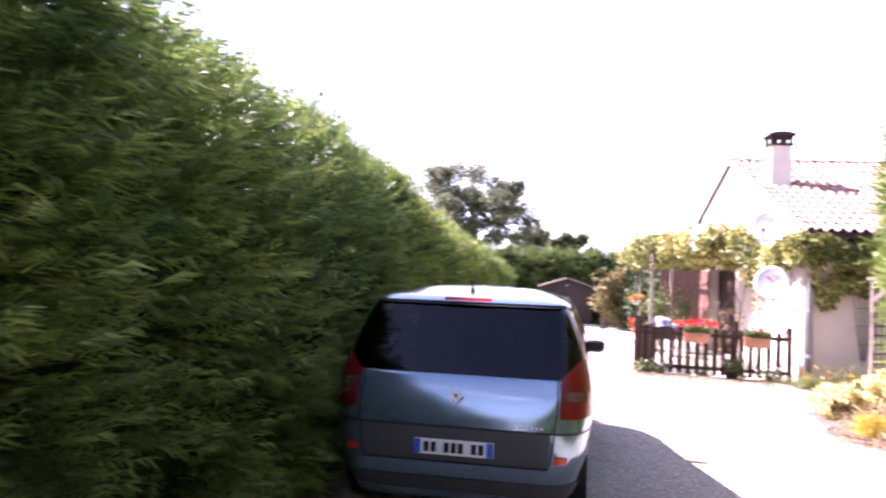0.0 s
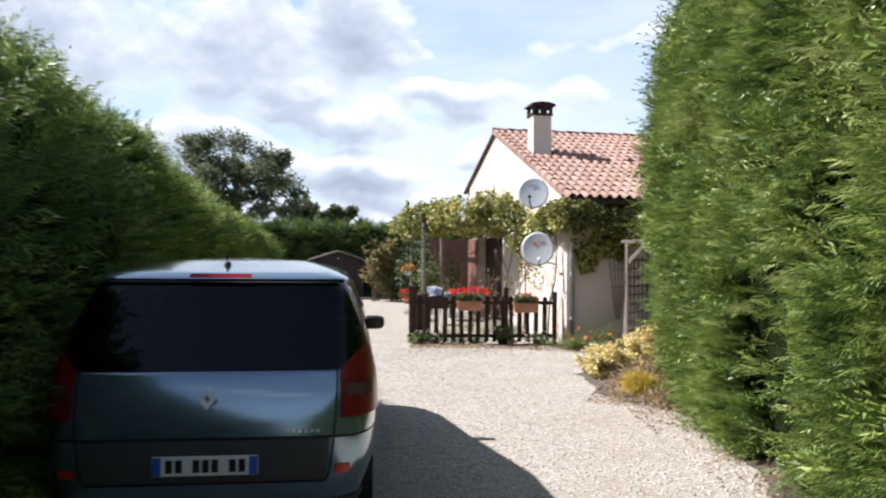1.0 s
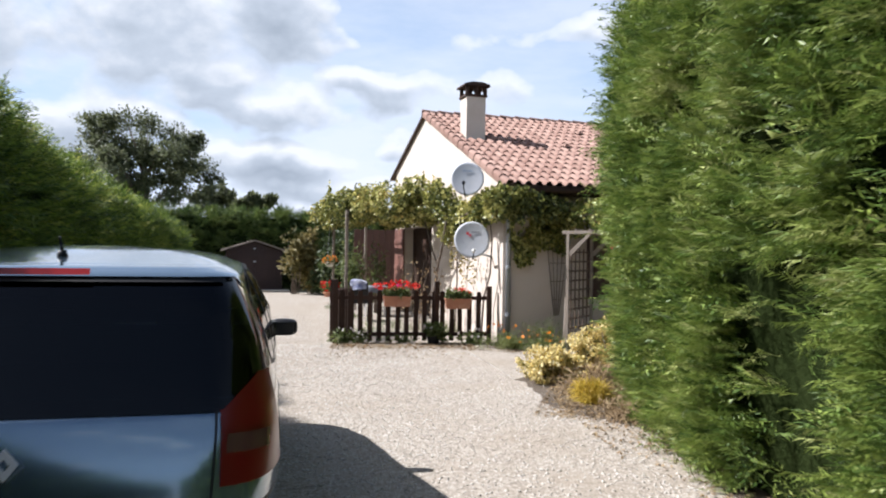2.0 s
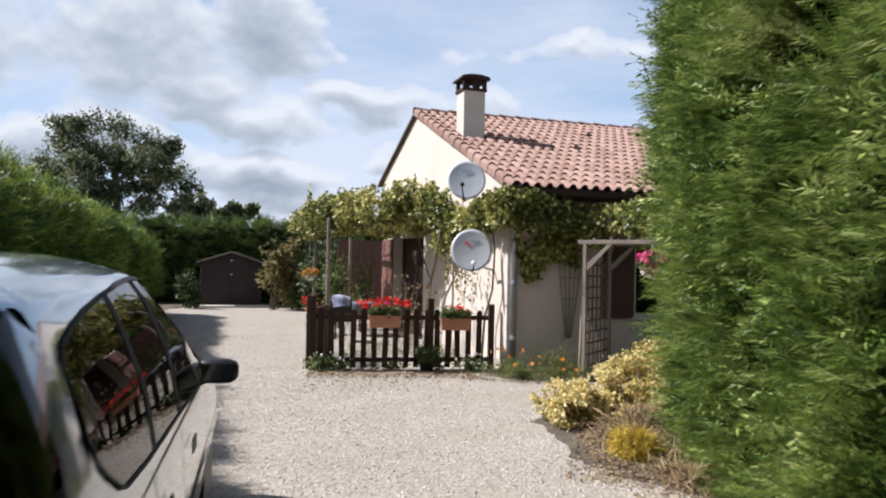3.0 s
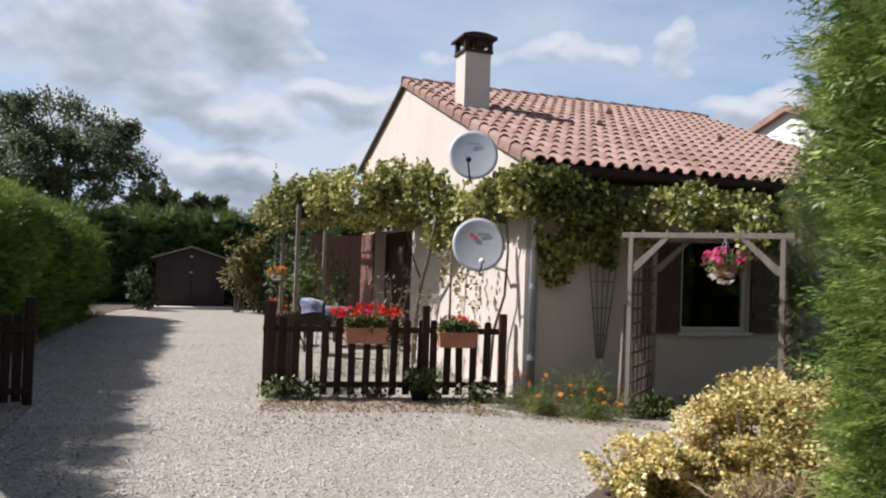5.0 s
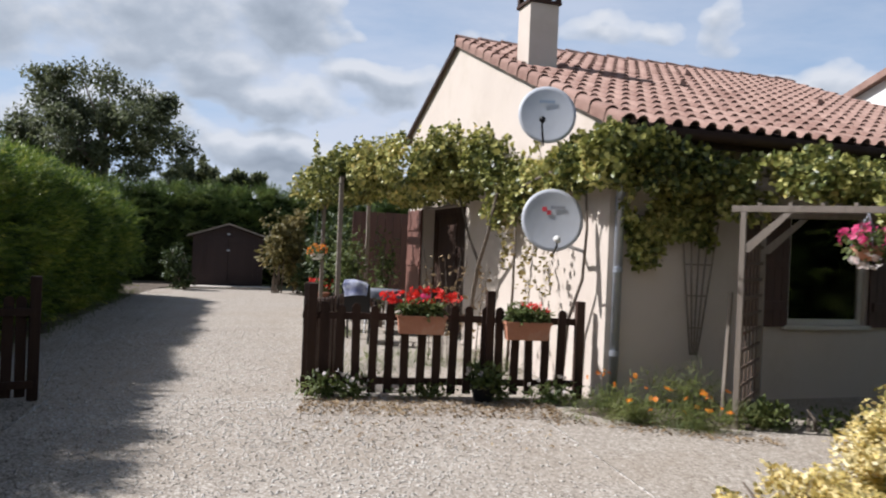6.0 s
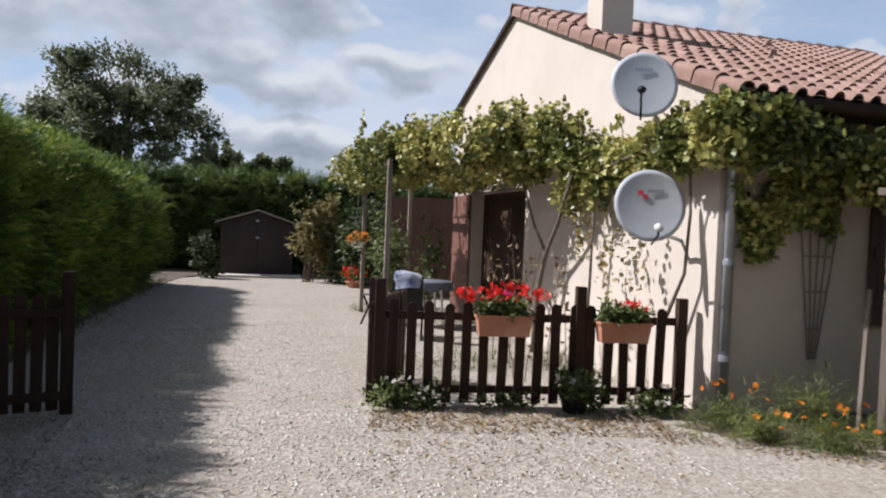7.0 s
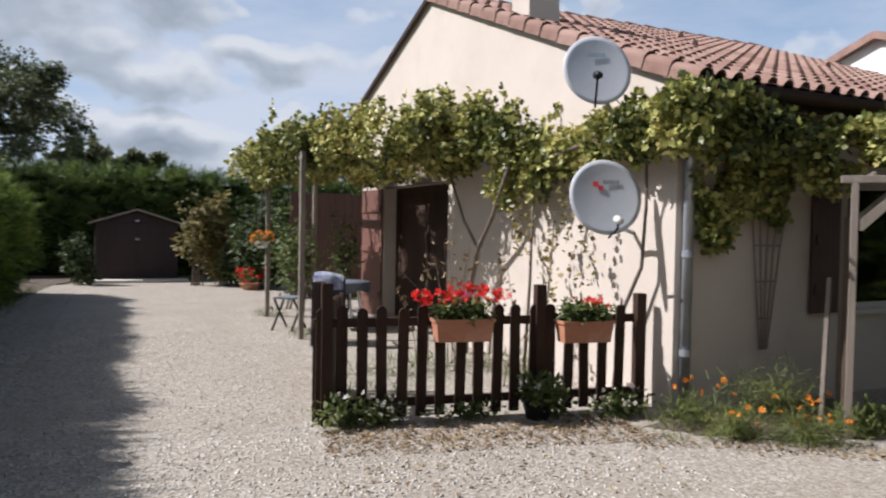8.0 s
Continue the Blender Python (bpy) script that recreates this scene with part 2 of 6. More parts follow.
M_BROWN = surface("brown_stained_wood", (0.024, 0.012, 0.008), (0.055, 0.029, 0.019), 0.7, 2.0, 50.0, 0.4, stretch=(6, 6, 0.6), piece=0.5, spots=((0.075, 0.048, 0.033), 14.0, 0.3), spec=0.2)
M_TRELLIS = surface("brown_trellis_wood", (0.085, 0.055, 0.038), (0.16, 0.11, 0.078), 0.75, 3.0, 60.0, 0.3, stretch=(6, 6, 0.6))
M_RUST_WOOD = surface("red_brown_painted_wood", (0.115, 0.048, 0.034), (0.19, 0.085, 0.06), 0.6, 2.0, 50.0, 0.25, stretch=(6, 6, 0.6), spots=((0.10, 0.045, 0.03), 6.0, 0.5))
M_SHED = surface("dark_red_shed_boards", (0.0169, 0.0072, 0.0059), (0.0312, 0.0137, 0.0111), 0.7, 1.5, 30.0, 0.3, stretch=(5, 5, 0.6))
M_GREY_WOOD = surface("weathered_grey_wood", (0.15, 0.12, 0.092), (0.28, 0.235, 0.19), 0.8, 3.0, 60.0, 0.4, stretch=(6, 6, 0.6), spots=((0.12, 0.09, 0.07), 12.0, 0.4))
M_DARK = plain("dark_interior", (0.012, 0.010, 0.010), 0.8)
M_BLACK = surface("black_plastic", (0.008, 0.008, 0.009), (0.014, 0.014, 0.015), 0.45, 4.0, 200.0, 0.1, spec=0.25, depth=0.001)
M_PIPE = surface("grey_zinc_pipe", (0.30, 0.32, 0.35), (0.44, 0.46, 0.49), 0.4, 3.0, 40.0, 0.05, metal=0.5)
M_DISH = surface("pale_grey_dish_paint", (0.42, 0.43, 0.45), (0.50, 0.51, 0.53), 0.5, 3.0, 30.0, 0.03, spots=((0.46, 0.45, 0.44), 5.0, 0.4))
M_TERRA = surface("terracotta_plastic", (0.36, 0.14, 0.075), (0.48, 0.215, 0.125), 0.7, 6.0, 50.0, 0.1, spots=((0.55, 0.40, 0.30), 8.0, 0.4))
M_BARK = surface("bark", (0.10, 0.075, 0.055), (0.22, 0.175, 0.135), 0.95, 6.0, 40.0, 1.0, stretch=(3, 3, 0.6), depth=0.02)
M_GLASS = thin_glass("window_glass", (0.86, 0.89, 0.89))
M_CYPRESS = leafy("cypress_sprays", [(0.020, 0.042, 0.010), (0.098, 0.163, 0.030), (0.265, 0.335, 0.07), (0.58, 0.57, 0.25)], 0.42, 0.26)
M_GOLD_CYPRESS = leafy("golden_cypress_sprays", [(0.014, 0.028, 0.007), (0.055, 0.10, 0.018), (0.22, 0.30, 0.042), (0.62, 0.58, 0.13)], 0.42, 0.34)
M_GREEN_CYPRESS = leafy("green_cypress_sprays", [(0.02, 0.04, 0.011), (0.075, 0.135, 0.03), (0.22, 0.30, 0.06), (0.46, 0.50, 0.17)], 0.42, 0.34)
M_DARK_HEDGE = leafy("dark_hedge_sprays", [(0.016, 0.03, 0.009), (0.06, 0.10, 0.026), (0.155, 0.21, 0.055), (0.32, 0.36, 0.10)], 0.5, 0.28)
# near-black: the shade deep in the hedges is put into this colour
M_SHADE_CORE = surface("hedge_inside_shade", (0.010, 0.016, 0.005), (0.026, 0.036, 0.012), 1.0, 5.0, 30.0, 0.8, depth=0.05, spec=0.0)
M_VINE = leafy("vine_leaves", [(0.026, 0.036, 0.011), (0.085, 0.105, 0.028), (0.25, 0.25, 0.062), (0.58, 0.54, 0.19), (0.60, 0.41, 0.13)], 0.36, 0.22)
M_WALNUT = leafy("tree_leaves", [(0.05, 0.062, 0.034), (0.115, 0.13, 0.066), (0.23, 0.24, 0.125)], 0.45, 0.42)
M_EUONYMUS = leafy("variegated_leaves", [(0.04, 0.055, 0.012), (0.22, 0.19, 0.05), (0.66, 0.51, 0.17), (0.77, 0.66, 0.34), (0.84, 0.79, 0.60)], 0.45, 0.3)
M_GREEN = leafy("garden_leaves", [(0.045, 0.07, 0.02), (0.11, 0.14, 0.04), (0.22, 0.24, 0.085)], 0.5, 0.35)
M_GOLD_SHRUB = leafy("dry_gold_leaves", [(0.05, 0.05, 0.016), (0.14, 0.12, 0.038), (0.27, 0.215, 0.075), (0.42, 0.31, 0.13)], 0.55, 0.3)
M_RED_FLOWER = leafy("red_petals", [(0.55, 0.012, 0.010), (0.72, 0.03, 0.02), (0.80, 0.10, 0.07)], 0.5, 0.4)
M_PINK_FLOWER = leafy("pink_petals", [(0.62, 0.03, 0.15), (0.75, 0.08, 0.24), (0.85, 0.32, 0.42)], 0.5, 0.4)
M_ORANGE_FLOWER = leafy("orange_petals", [(0.75, 0.16, 0.015), (0.85, 0.30, 0.03), (0.88, 0.45, 0.06)], 0.5, 0.4)
M_WHITE_FLOWER = leafy("pale_petals", [(0.70, 0.66, 0.62), (0.80, 0.72, 0.68), (0.80, 0.60, 0.55)], 0.5, 0.4)
M_JUNIPER = leafy("juniper_sprays", [(0.06, 0.08, 0.028), (0.17, 0.20, 0.075), (0.32, 0.34, 0.135)], 0.55, 0.42)
M_LITTER = leafy("dry_litter", [(0.12, 0.08, 0.045), (0.26, 0.18, 0.10), (0.42, 0.33, 0.20)], 0.8, 0.1, 0.1)
M_STONES = leafy("loose_stones", [(0.30, 0.26, 0.215), (0.48, 0.44, 0.385), (0.70, 0.66, 0.60)], 0.9, 0.0, 0.2)
M_DARK_BUSH = leafy("dark_bush_leaves", [(0.02, 0.034, 0.012), (0.05, 0.072, 0.022), (0.11, 0.13, 0.045)], 0.5, 0.3)
M_CREAM_FRAME = surface("cream_window_paint", (0.52, 0.48, 0.42), (0.62, 0.58, 0.51), 0.6, 2.0, 80.0, 0.05)
M_DARK_SHUTTER = surface("dark_brown_shutter_wood", (0.045, 0.02, 0.015), (0.085, 0.04, 0.03), 0.6, 2.0, 50.0, 0.25, stretch=(6, 6, 0.6))
M_FEATHERY = leafy("feathery_leaves", [(0.05, 0.075, 0.02), (0.14, 0.165, 0.045), (0.27, 0.27, 0.09)], 0.55, 0.4)
M_GOLD_TUFT = leafy("golden_blades", [(0.16, 0.13, 0.02), (0.46, 0.33, 0.04), (0.66, 0.50, 0.09)], 0.5, 0.4)
# dark browns for the blades that deepen the hedge's shade
M_SHADE_BLADES = leafy("dark_shade_blades", [(0.035, 0.026, 0.016), (0.08, 0.058, 0.036), (0.14, 0.10, 0.06)], 0.85, 0.05, 0.1)

# ---- mesh tools ----
def part(name, bm, material, parent=None, label="", smooth=False):
    """Links a bmesh as one mesh object, under a thing or a part where parent is given."""
    me = bpy.data.meshes.new(name)
    bm.to_mesh(me)
    bm.free()
    if smooth:
        me.polygons.foreach_set("use_smooth", [True] * len(me.polygons))
    me.materials.append(material)
    ob = new(name, me)
    ob.parent = parent
    return tagged(ob, label)


def array_part(name, verts, tris, material, parent=None, label="", smooth=False):
    """The same from numpy arrays of vertices and triangles."""
    me = bpy.data.meshes.new(name)
    verts, tris = np.asarray(verts, dtype=np.float32), np.asarray(tris, dtype=np.int32)
    me.vertices.add(len(verts))
    me.vertices.foreach_set("co", verts.ravel())
    me.loops.add(tris.size)
    me.loops.foreach_set("vertex_index", tris.ravel())
    me.polygons.add(len(tris))
    me.polygons.foreach_set("loop_start", np.arange(0, tris.size, 3, dtype=np.int32))
    me.polygons.foreach_set("loop_total", np.full(len(tris), 3, dtype=np.int32))
    if smooth:
        me.polygons.foreach_set("use_smooth", np.ones(len(tris), dtype=bool))
    me.update(calc_edges=True)
    me.materials.append(material)
    ob = new(name, me)
    ob.parent = parent
    return tagged(ob, label)


def thing(name, label, category, group="", kind="", at=None):
    ob = new(name)
    ob.empty_display_size = 0.2
    if at is not None:
        ob.matrix_basis = at
    return tagged(ob, label, category, group, kind)


def box(bm, x0, x1, y0, y1, z0, z1, bevel=0.0, m=None):
    vs = [bm.verts.new(p) for p in ((x0, y0, z0), (x1, y0, z0), (x1, y1, z0), (x0, y1, z0), (x0, y0, z1), (x1, y0, z1), (x1, y1, z1), (x0, y1, z1))]
    fs = [bm.faces.new([vs[i] for i in q]) for q in ((3, 2, 1, 0), (4, 5, 6, 7), (0, 1, 5, 4), (1, 2, 6, 5), (2, 3, 7, 6), (3, 0, 4, 7))]
    if m is not None:
        bmesh.ops.transform(bm, matrix=m, verts=vs)
    if bevel:
        es = list({e for f in fs for e in f.edges})
        bmesh.ops.bevel(bm, geom=es, offset=bevel, segments=2, profile=0.7, affect="EDGES")
    return bm


def tube(bm, points, radii, sides=8, cap=True):
    """A round bar along points."""
    points = [Vector(p) for p in points]
    if isinstance(radii, (int, float)):
        radii = [radii] * len(points)
    rings = []
    side = None
    for i, p in enumerate(points):
        d = (points[min(i + 1, len(points) - 1)] - points[max(i - 1, 0)]).normalized()
        if side is None:
            side = d.orthogonal().normalized()
        side = (side - d * side.dot(d)).normalized()
        up = d.cross(side)
        rings.append([bm.verts.new(p + (side * math.cos(a) + up * math.sin(a)) * radii[i]) for a in (2 * math.pi * k / sides for k in range(sides))])
    for a, b in zip(rings, rings[1:]):
        for k in range(sides):
            bm.faces.new((a[k], a[(k + 1) % sides], b[(k + 1) % sides], b[k]))
    if cap:
        bm.faces.new(rings[0][::-1]), bm.faces.new(rings[-1])
    return bm


def prism(bm, outline, a, b, axis):
    """A flat outline (pairs) drawn out from a to b along the axis x, y or z."""
    def spot(p, d):
        return {"x": (d, p[0], p[1]), "y": (p[0], d, p[1]), "z": (p[0], p[1], d)}[axis]
    lo, hi = [bm.verts.new(spot(p, a)) for p in outline], [bm.verts.new(spot(p, b)) for p in outline]
    k = len(outline)
    bm.faces.new(lo), bm.faces.new(hi[::-1])
    for i in range(k):
        bm.faces.new((lo[i], hi[i], hi[(i + 1) % k], lo[(i + 1) % k]))
    bmesh.ops.recalc_face_normals(bm, faces=bm.faces[:])
    return bm


def unit(v):
    return v / np.maximum(np.linalg.norm(v, axis=-1, keepdims=True), 1e-9)


RNG = np.random.default_rng(7)


def frames_for(normals, up_bias=0.3, spread=0.5, rng=RNG):
    """Axes (long, across, out) for leaves on a surface: the long axis leans out along the normal and at random."""
    k = len(normals)
    rnd = unit(rng.normal(size=(k, 3)))
    long = unit(normals * 0.75 + rnd * spread + np.array([0, 0, up_bias]))
    across = unit(np.cross(long, unit(rng.normal(size=(k, 3)))))
    return long, across, np.cross(long, across)


def scatter(shapes, pos, axes, size, rng=RNG):
    """Copies of small leaf shapes, [(verts, tris)], joined into arrays. axes: long, across, out for each."""
    long, across, out = axes
    pick = rng.integers(0, len(shapes), len(pos))
    all_v, all_t, base = [], [], 0
    for i, (sv, st) in enumerate(shapes):
        sel = np.flatnonzero(pick == i)
        if not len(sel):
            continue
        s = size[sel][:, None, None]
        v = pos[sel][:, None, :] + s * (sv[None, :, 0:1] * across[sel][:, None, :] + sv[None, :, 1:2] * long[sel][:, None, :] + sv[None, :, 2:3] * out[sel][:, None, :])
        t = st[None] + (np.arange(len(sel)) * len(sv))[:, None, None] + base
        all_v.append(v.reshape(-1, 3)), all_t.append(t.reshape(-1, 3))
        base += len(sel) * len(sv)
    return np.concatenate(all_v), np.concatenate(all_t)


def join_arrays(pieces):
    vs, ts, base = [], [], 0
    for v, t in pieces:
        vs.append(v), ts.append(t + base)
        base += len(v)
    return np.concatenate(vs), np.concatenate(ts)


def spray_shape(seed, pairs=9, width=0.27):
    """A flat feathery conifer spray, one unit long: narrow shoots standing off a spine to either side by turns."""
    r = random.Random(seed)
    v, t = [], []
    bend = r.uniform(-0.12, 0.12)
    n = pairs * 2
    for i in range(n + 1):
        f = i / n
        v.append((bend * f * f, f, -0.14 * f * f))
    for i in range(n):
        f = i / n
        reach = width * (1.0 - 0.7 * f) * r.uniform(0.75, 1.3)
        v.append(((-1) ** i * reach + bend * f, f + 0.30 * r.uniform(0.7, 1.3), r.uniform(-0.12, 0.08)))
        t.append((i, i + 1, len(v) - 1))
    v.append((bend, 1.2, -0.17))
    t.append((n - 1, n, len(v) - 1))
    return np.array(v), np.array(t)


def lobed_leaf(seed, lobes=5):
    """A cupped leaf with lobes, about one unit across."""
    r = random.Random(seed)
    v, t = [(0, 0.0, 0.0), (0, 0.5, 0.06)], []
    ring = []
    for i in range(lobes * 2 + 1):
        a = radians(-150 + 300 * i / (lobes * 2))
        d = (0.55 if i % 2 == 0 else 0.36) * r.uniform(0.85, 1.15)
        v.append((d * math.sin(a), 0.5 + d * math.cos(a), -0.12 * r.random()))
        ring.append(len(v) - 1)
    for a, b in zip(ring, ring[1:]):
        t.append((1, a, b))
    t.append((1, ring[-1], 0)), t.append((1, 0, ring[0]))
    return np.array(v), np.array(t)


def oval_leaf(seed, wide=0.5):
    """A folded oval leaf, one unit long."""
    r = random.Random(seed)
    f = r.uniform(0.04, 0.14)
    v = [(0, 0, 0), (0, 0.5, -0.03), (0, 1, -0.12)]
    v += [(-wide / 2, 0.3, f), (-wide / 2 * 0.85, 0.68, f), (wide / 2, 0.3, f), (wide / 2 * 0.85, 0.68, f)]
    return np.array(v), np.array([(0, 1, 3), (1, 4, 3), (1, 2, 4), (0, 5, 1), (1, 5, 6), (1, 6, 2)])


def blade_shape(seed):
    """A narrow bent blade, one unit long."""
    r = random.Random(seed)
    b = r.uniform(0.1, 0.35)
    v = [(-0.03, 0, 0), (0.03, 0, 0), (-0.025, 0.5, b * 0.3), (0.025, 0.5, b * 0.3), (0, 1, b)]
    return np.array(v), np.array([(0, 1, 3), (0, 3, 2), (2, 3, 4)])


def petal_ball(seed, petals=6):
    """A small open flower of petals, about one unit across."""
    r = random.Random(seed)
    v, t = [(0, 0, 0)], []
    for i in range(petals):
        a = 2 * math.pi * i / petals + r.uniform(-0.2, 0.2)
        h = r.uniform(0.15, 0.45)
        v += [(0.5 * math.sin(a - 0.42), h, 0.5 * math.cos(a - 0.42)), (0.5 * math.sin(a + 0.42), h, 0.5 * math.cos(a + 0.42)), (0.6 * math.sin(a), h * 0.9, 0.6 * math.cos(a))]
        t += [(0, len(v) - 3, len(v) - 1), (0, len(v) - 1, len(v) - 2)]
    return np.array(v), np.array(t)




def plume_shape(seed, arms=9):
    """A feathery compound shoot, one unit long: a spine with small sprays on both sides."""
    r = random.Random(seed)
    pieces = [(np.array([(-0.012, 0, 0), (0.012, 0, 0), (0, 1, -0.1)]), np.array([(0, 1, 2)]))]
    for i in range(arms):
        f = 0.12 + 0.88 * i / (arms - 1)
        a = radians((-1) ** i * r.uniform(30, 55)) * (1 - 0.8 * (f > 0.97))
        sv, st = spray_shape(seed * 50 + i, 3, 0.24)
        s = r.uniform(0.34, 0.52) * (1.15 - 0.55 * f)
        c, d = math.cos(a), math.sin(a)
        q = np.stack([sv[:, 0] * c + sv[:, 1] * d, sv[:, 1] * c - sv[:, 0] * d, sv[:, 2] + r.uniform(-0.3, 0.3) * sv[:, 1]], -1) * s
        pieces.append((q + np.array([0, f * 0.85, -0.1 * f * f]), st))
    return join_arrays(pieces)


SPRAYS = [spray_shape(i, 8, 0.27) for i in range(6)]
MID_SPRAYS = [spray_shape(40 + i, 6, 0.30) for i in range(5)]
PLUMES = [plume_shape(70 + i) for i in range(4)]
FAR_SPRAYS = [spray_shape(20 + i, 4, 0.42) for i in range(4)]
VINE_LEAVES = [lobed_leaf(i) for i in range(5)]
OVALS = [oval_leaf(i) for i in range(4)]
BLADES = [blade_shape(i) for i in range(4)]
PETALS = [petal_ball(i) for i in range(4)]


def grid_tris(nu, nv, closed=False):
    i, j = np.meshgrid(np.arange(nu - 1), np.arange(nv if closed else nv - 1), indexing="ij")
    a, b = i * nv + j, (i + 1) * nv + j
    a2, b2 = i * nv + (j + 1) % nv, (i + 1) * nv + (j + 1) % nv
    return np.concatenate([np.stack([a, b, b2], -1).reshape(-1, 3), np.stack([a, b2, a2], -1).reshape(-1, 3)])


def soft_noise(p, scale, seed):
    """Smooth lumps from a few random waves; p (..., 3)."""
    r = np.random.default_rng(seed)
    out = np.zeros(p.shape[:-1])
    for k in range(7):
        w = r.normal(size=3) * scale * (1 + 0.35 * k)
        out += np.sin(p @ w + r.uniform(0, 6.28)) / (1 + 0.4 * k)
    return out / 2.6


def sample_grid(P, N, count, weight=None, rng=RNG):
    """Random points with normals on a grid surface, spread by area times weight."""
    q = P[:-1, :-1], P[1:, :-1], P[:-1, 1:]
    area = np.linalg.norm(np.cross(q[1] - q[0], q[2] - q[0]), axis=-1)
    if weight is not None:
        area = area * weight[:-1, :-1]
    c = rng.choice(area.size, count, p=(area / area.sum()).ravel())
    i, j = np.unravel_index(c, area.shape)
    u, w = rng.random((2, count, 1))
    pos = (P[i, j] * (1 - u) + P[i + 1, j] * u) * (1 - w) + (P[i, j + 1] * (1 - u) + P[i + 1, j + 1] * u) * w
    return pos, N[i, j]


def grid_normals(P):
    du, dv = np.gradient(P, axis=0), np.gradient(P, axis=1)
    return unit(np.cross(du, dv))

# ---- ground ----
def sheet(name, outline, z, material, label, category, skirt=0.03, ragged=0.0):
    if ragged:
        r = random.Random(name)
        fine = []
        for (ax, ay), (bx, by) in zip(outline, outline[1:] + outline[:1]):
            k = max(1, int(math.hypot(bx - ax, by - ay) / 0.12)) if max(abs(ay), abs(by)) < 40 else 1
            for i in range(k):
                fine.append((ax + (bx - ax) * i / k + r.gauss(0, ragged), ay + (by - ay) * i / k + r.gauss(0, ragged)))
        outline = fine
    bm = bmesh.new()
    top = [bm.verts.new((x, y, z)) for x, y in outline]
    low = [bm.verts.new((x, y, z - skirt)) for x, y in outline]
    bm.faces.new(top)
    k = len(top)
    for i in range(k):
        bm.faces.new((top[i], low[i], low[(i + 1) % k], top[(i + 1) % k]))
    bmesh.ops.recalc_face_normals(bm, faces=bm.faces[:])
    return tagged(part(name, bm, material), label, category, kind="structure")


sheet("ground", [(-1500, -1500), (1500, -1500), (1500, 1500), (-1500, 1500)], -0.03, M_GRASS_GROUND, "dry grassy ground under and beyond the hedges", "ground")
sheet("road", [(-2.5, -12), (0.3, -12), (3.2, -1), (4.2, 2.5), (5.2, 5.7), (6.0, 8.4), (6.6, 10.5), (7.0, 13.2), (12.5, 13.2), (12.5, 23.6), (6.4, 24), (6.4, 31.5), (3.6, 32.2), (1.2, 32.4), (-0.4, 30.5), (-1.6, 22), (-2.5, 10)], 0.0, M_GRAVEL, "pale loose limestone gravel drive and yard", "gravel drive")
sheet("soil_bed", [(2.4, 0.5), (3.5, 5.6), (4.25, 7.9), (4.55, 9.2), (4.4, 9.6), (4.18, 9.95), (4.15, 10.5), (4.38, 11.3), (4.45, 11.9), (5.0, 12.5), (5.8, 12.8), (8.4, 13.0), (8.4, 11.2), (6.6, 9.0), (4.6, 2.5), (4.0, 0.5)], 0.006, M_SOIL, "dry brown soil bed under the shrubs and tall hedge", "soil", ragged=0.035)
sheet("flower_bed_soil", [(5.1, 15.2), (5.35, 14.8), (5.9, 14.35), (6.5, 14.25), (7.0, 14.3), (7.6, 15.3), (5.6, 15.42)], 0.005, M_SOIL, "dark soil strip along the house wall", "soil", ragged=0.035)
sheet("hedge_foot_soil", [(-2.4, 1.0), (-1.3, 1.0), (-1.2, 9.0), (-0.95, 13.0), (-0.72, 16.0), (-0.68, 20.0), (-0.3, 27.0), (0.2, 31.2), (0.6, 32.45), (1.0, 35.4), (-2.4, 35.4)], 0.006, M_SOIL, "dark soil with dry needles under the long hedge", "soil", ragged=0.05)

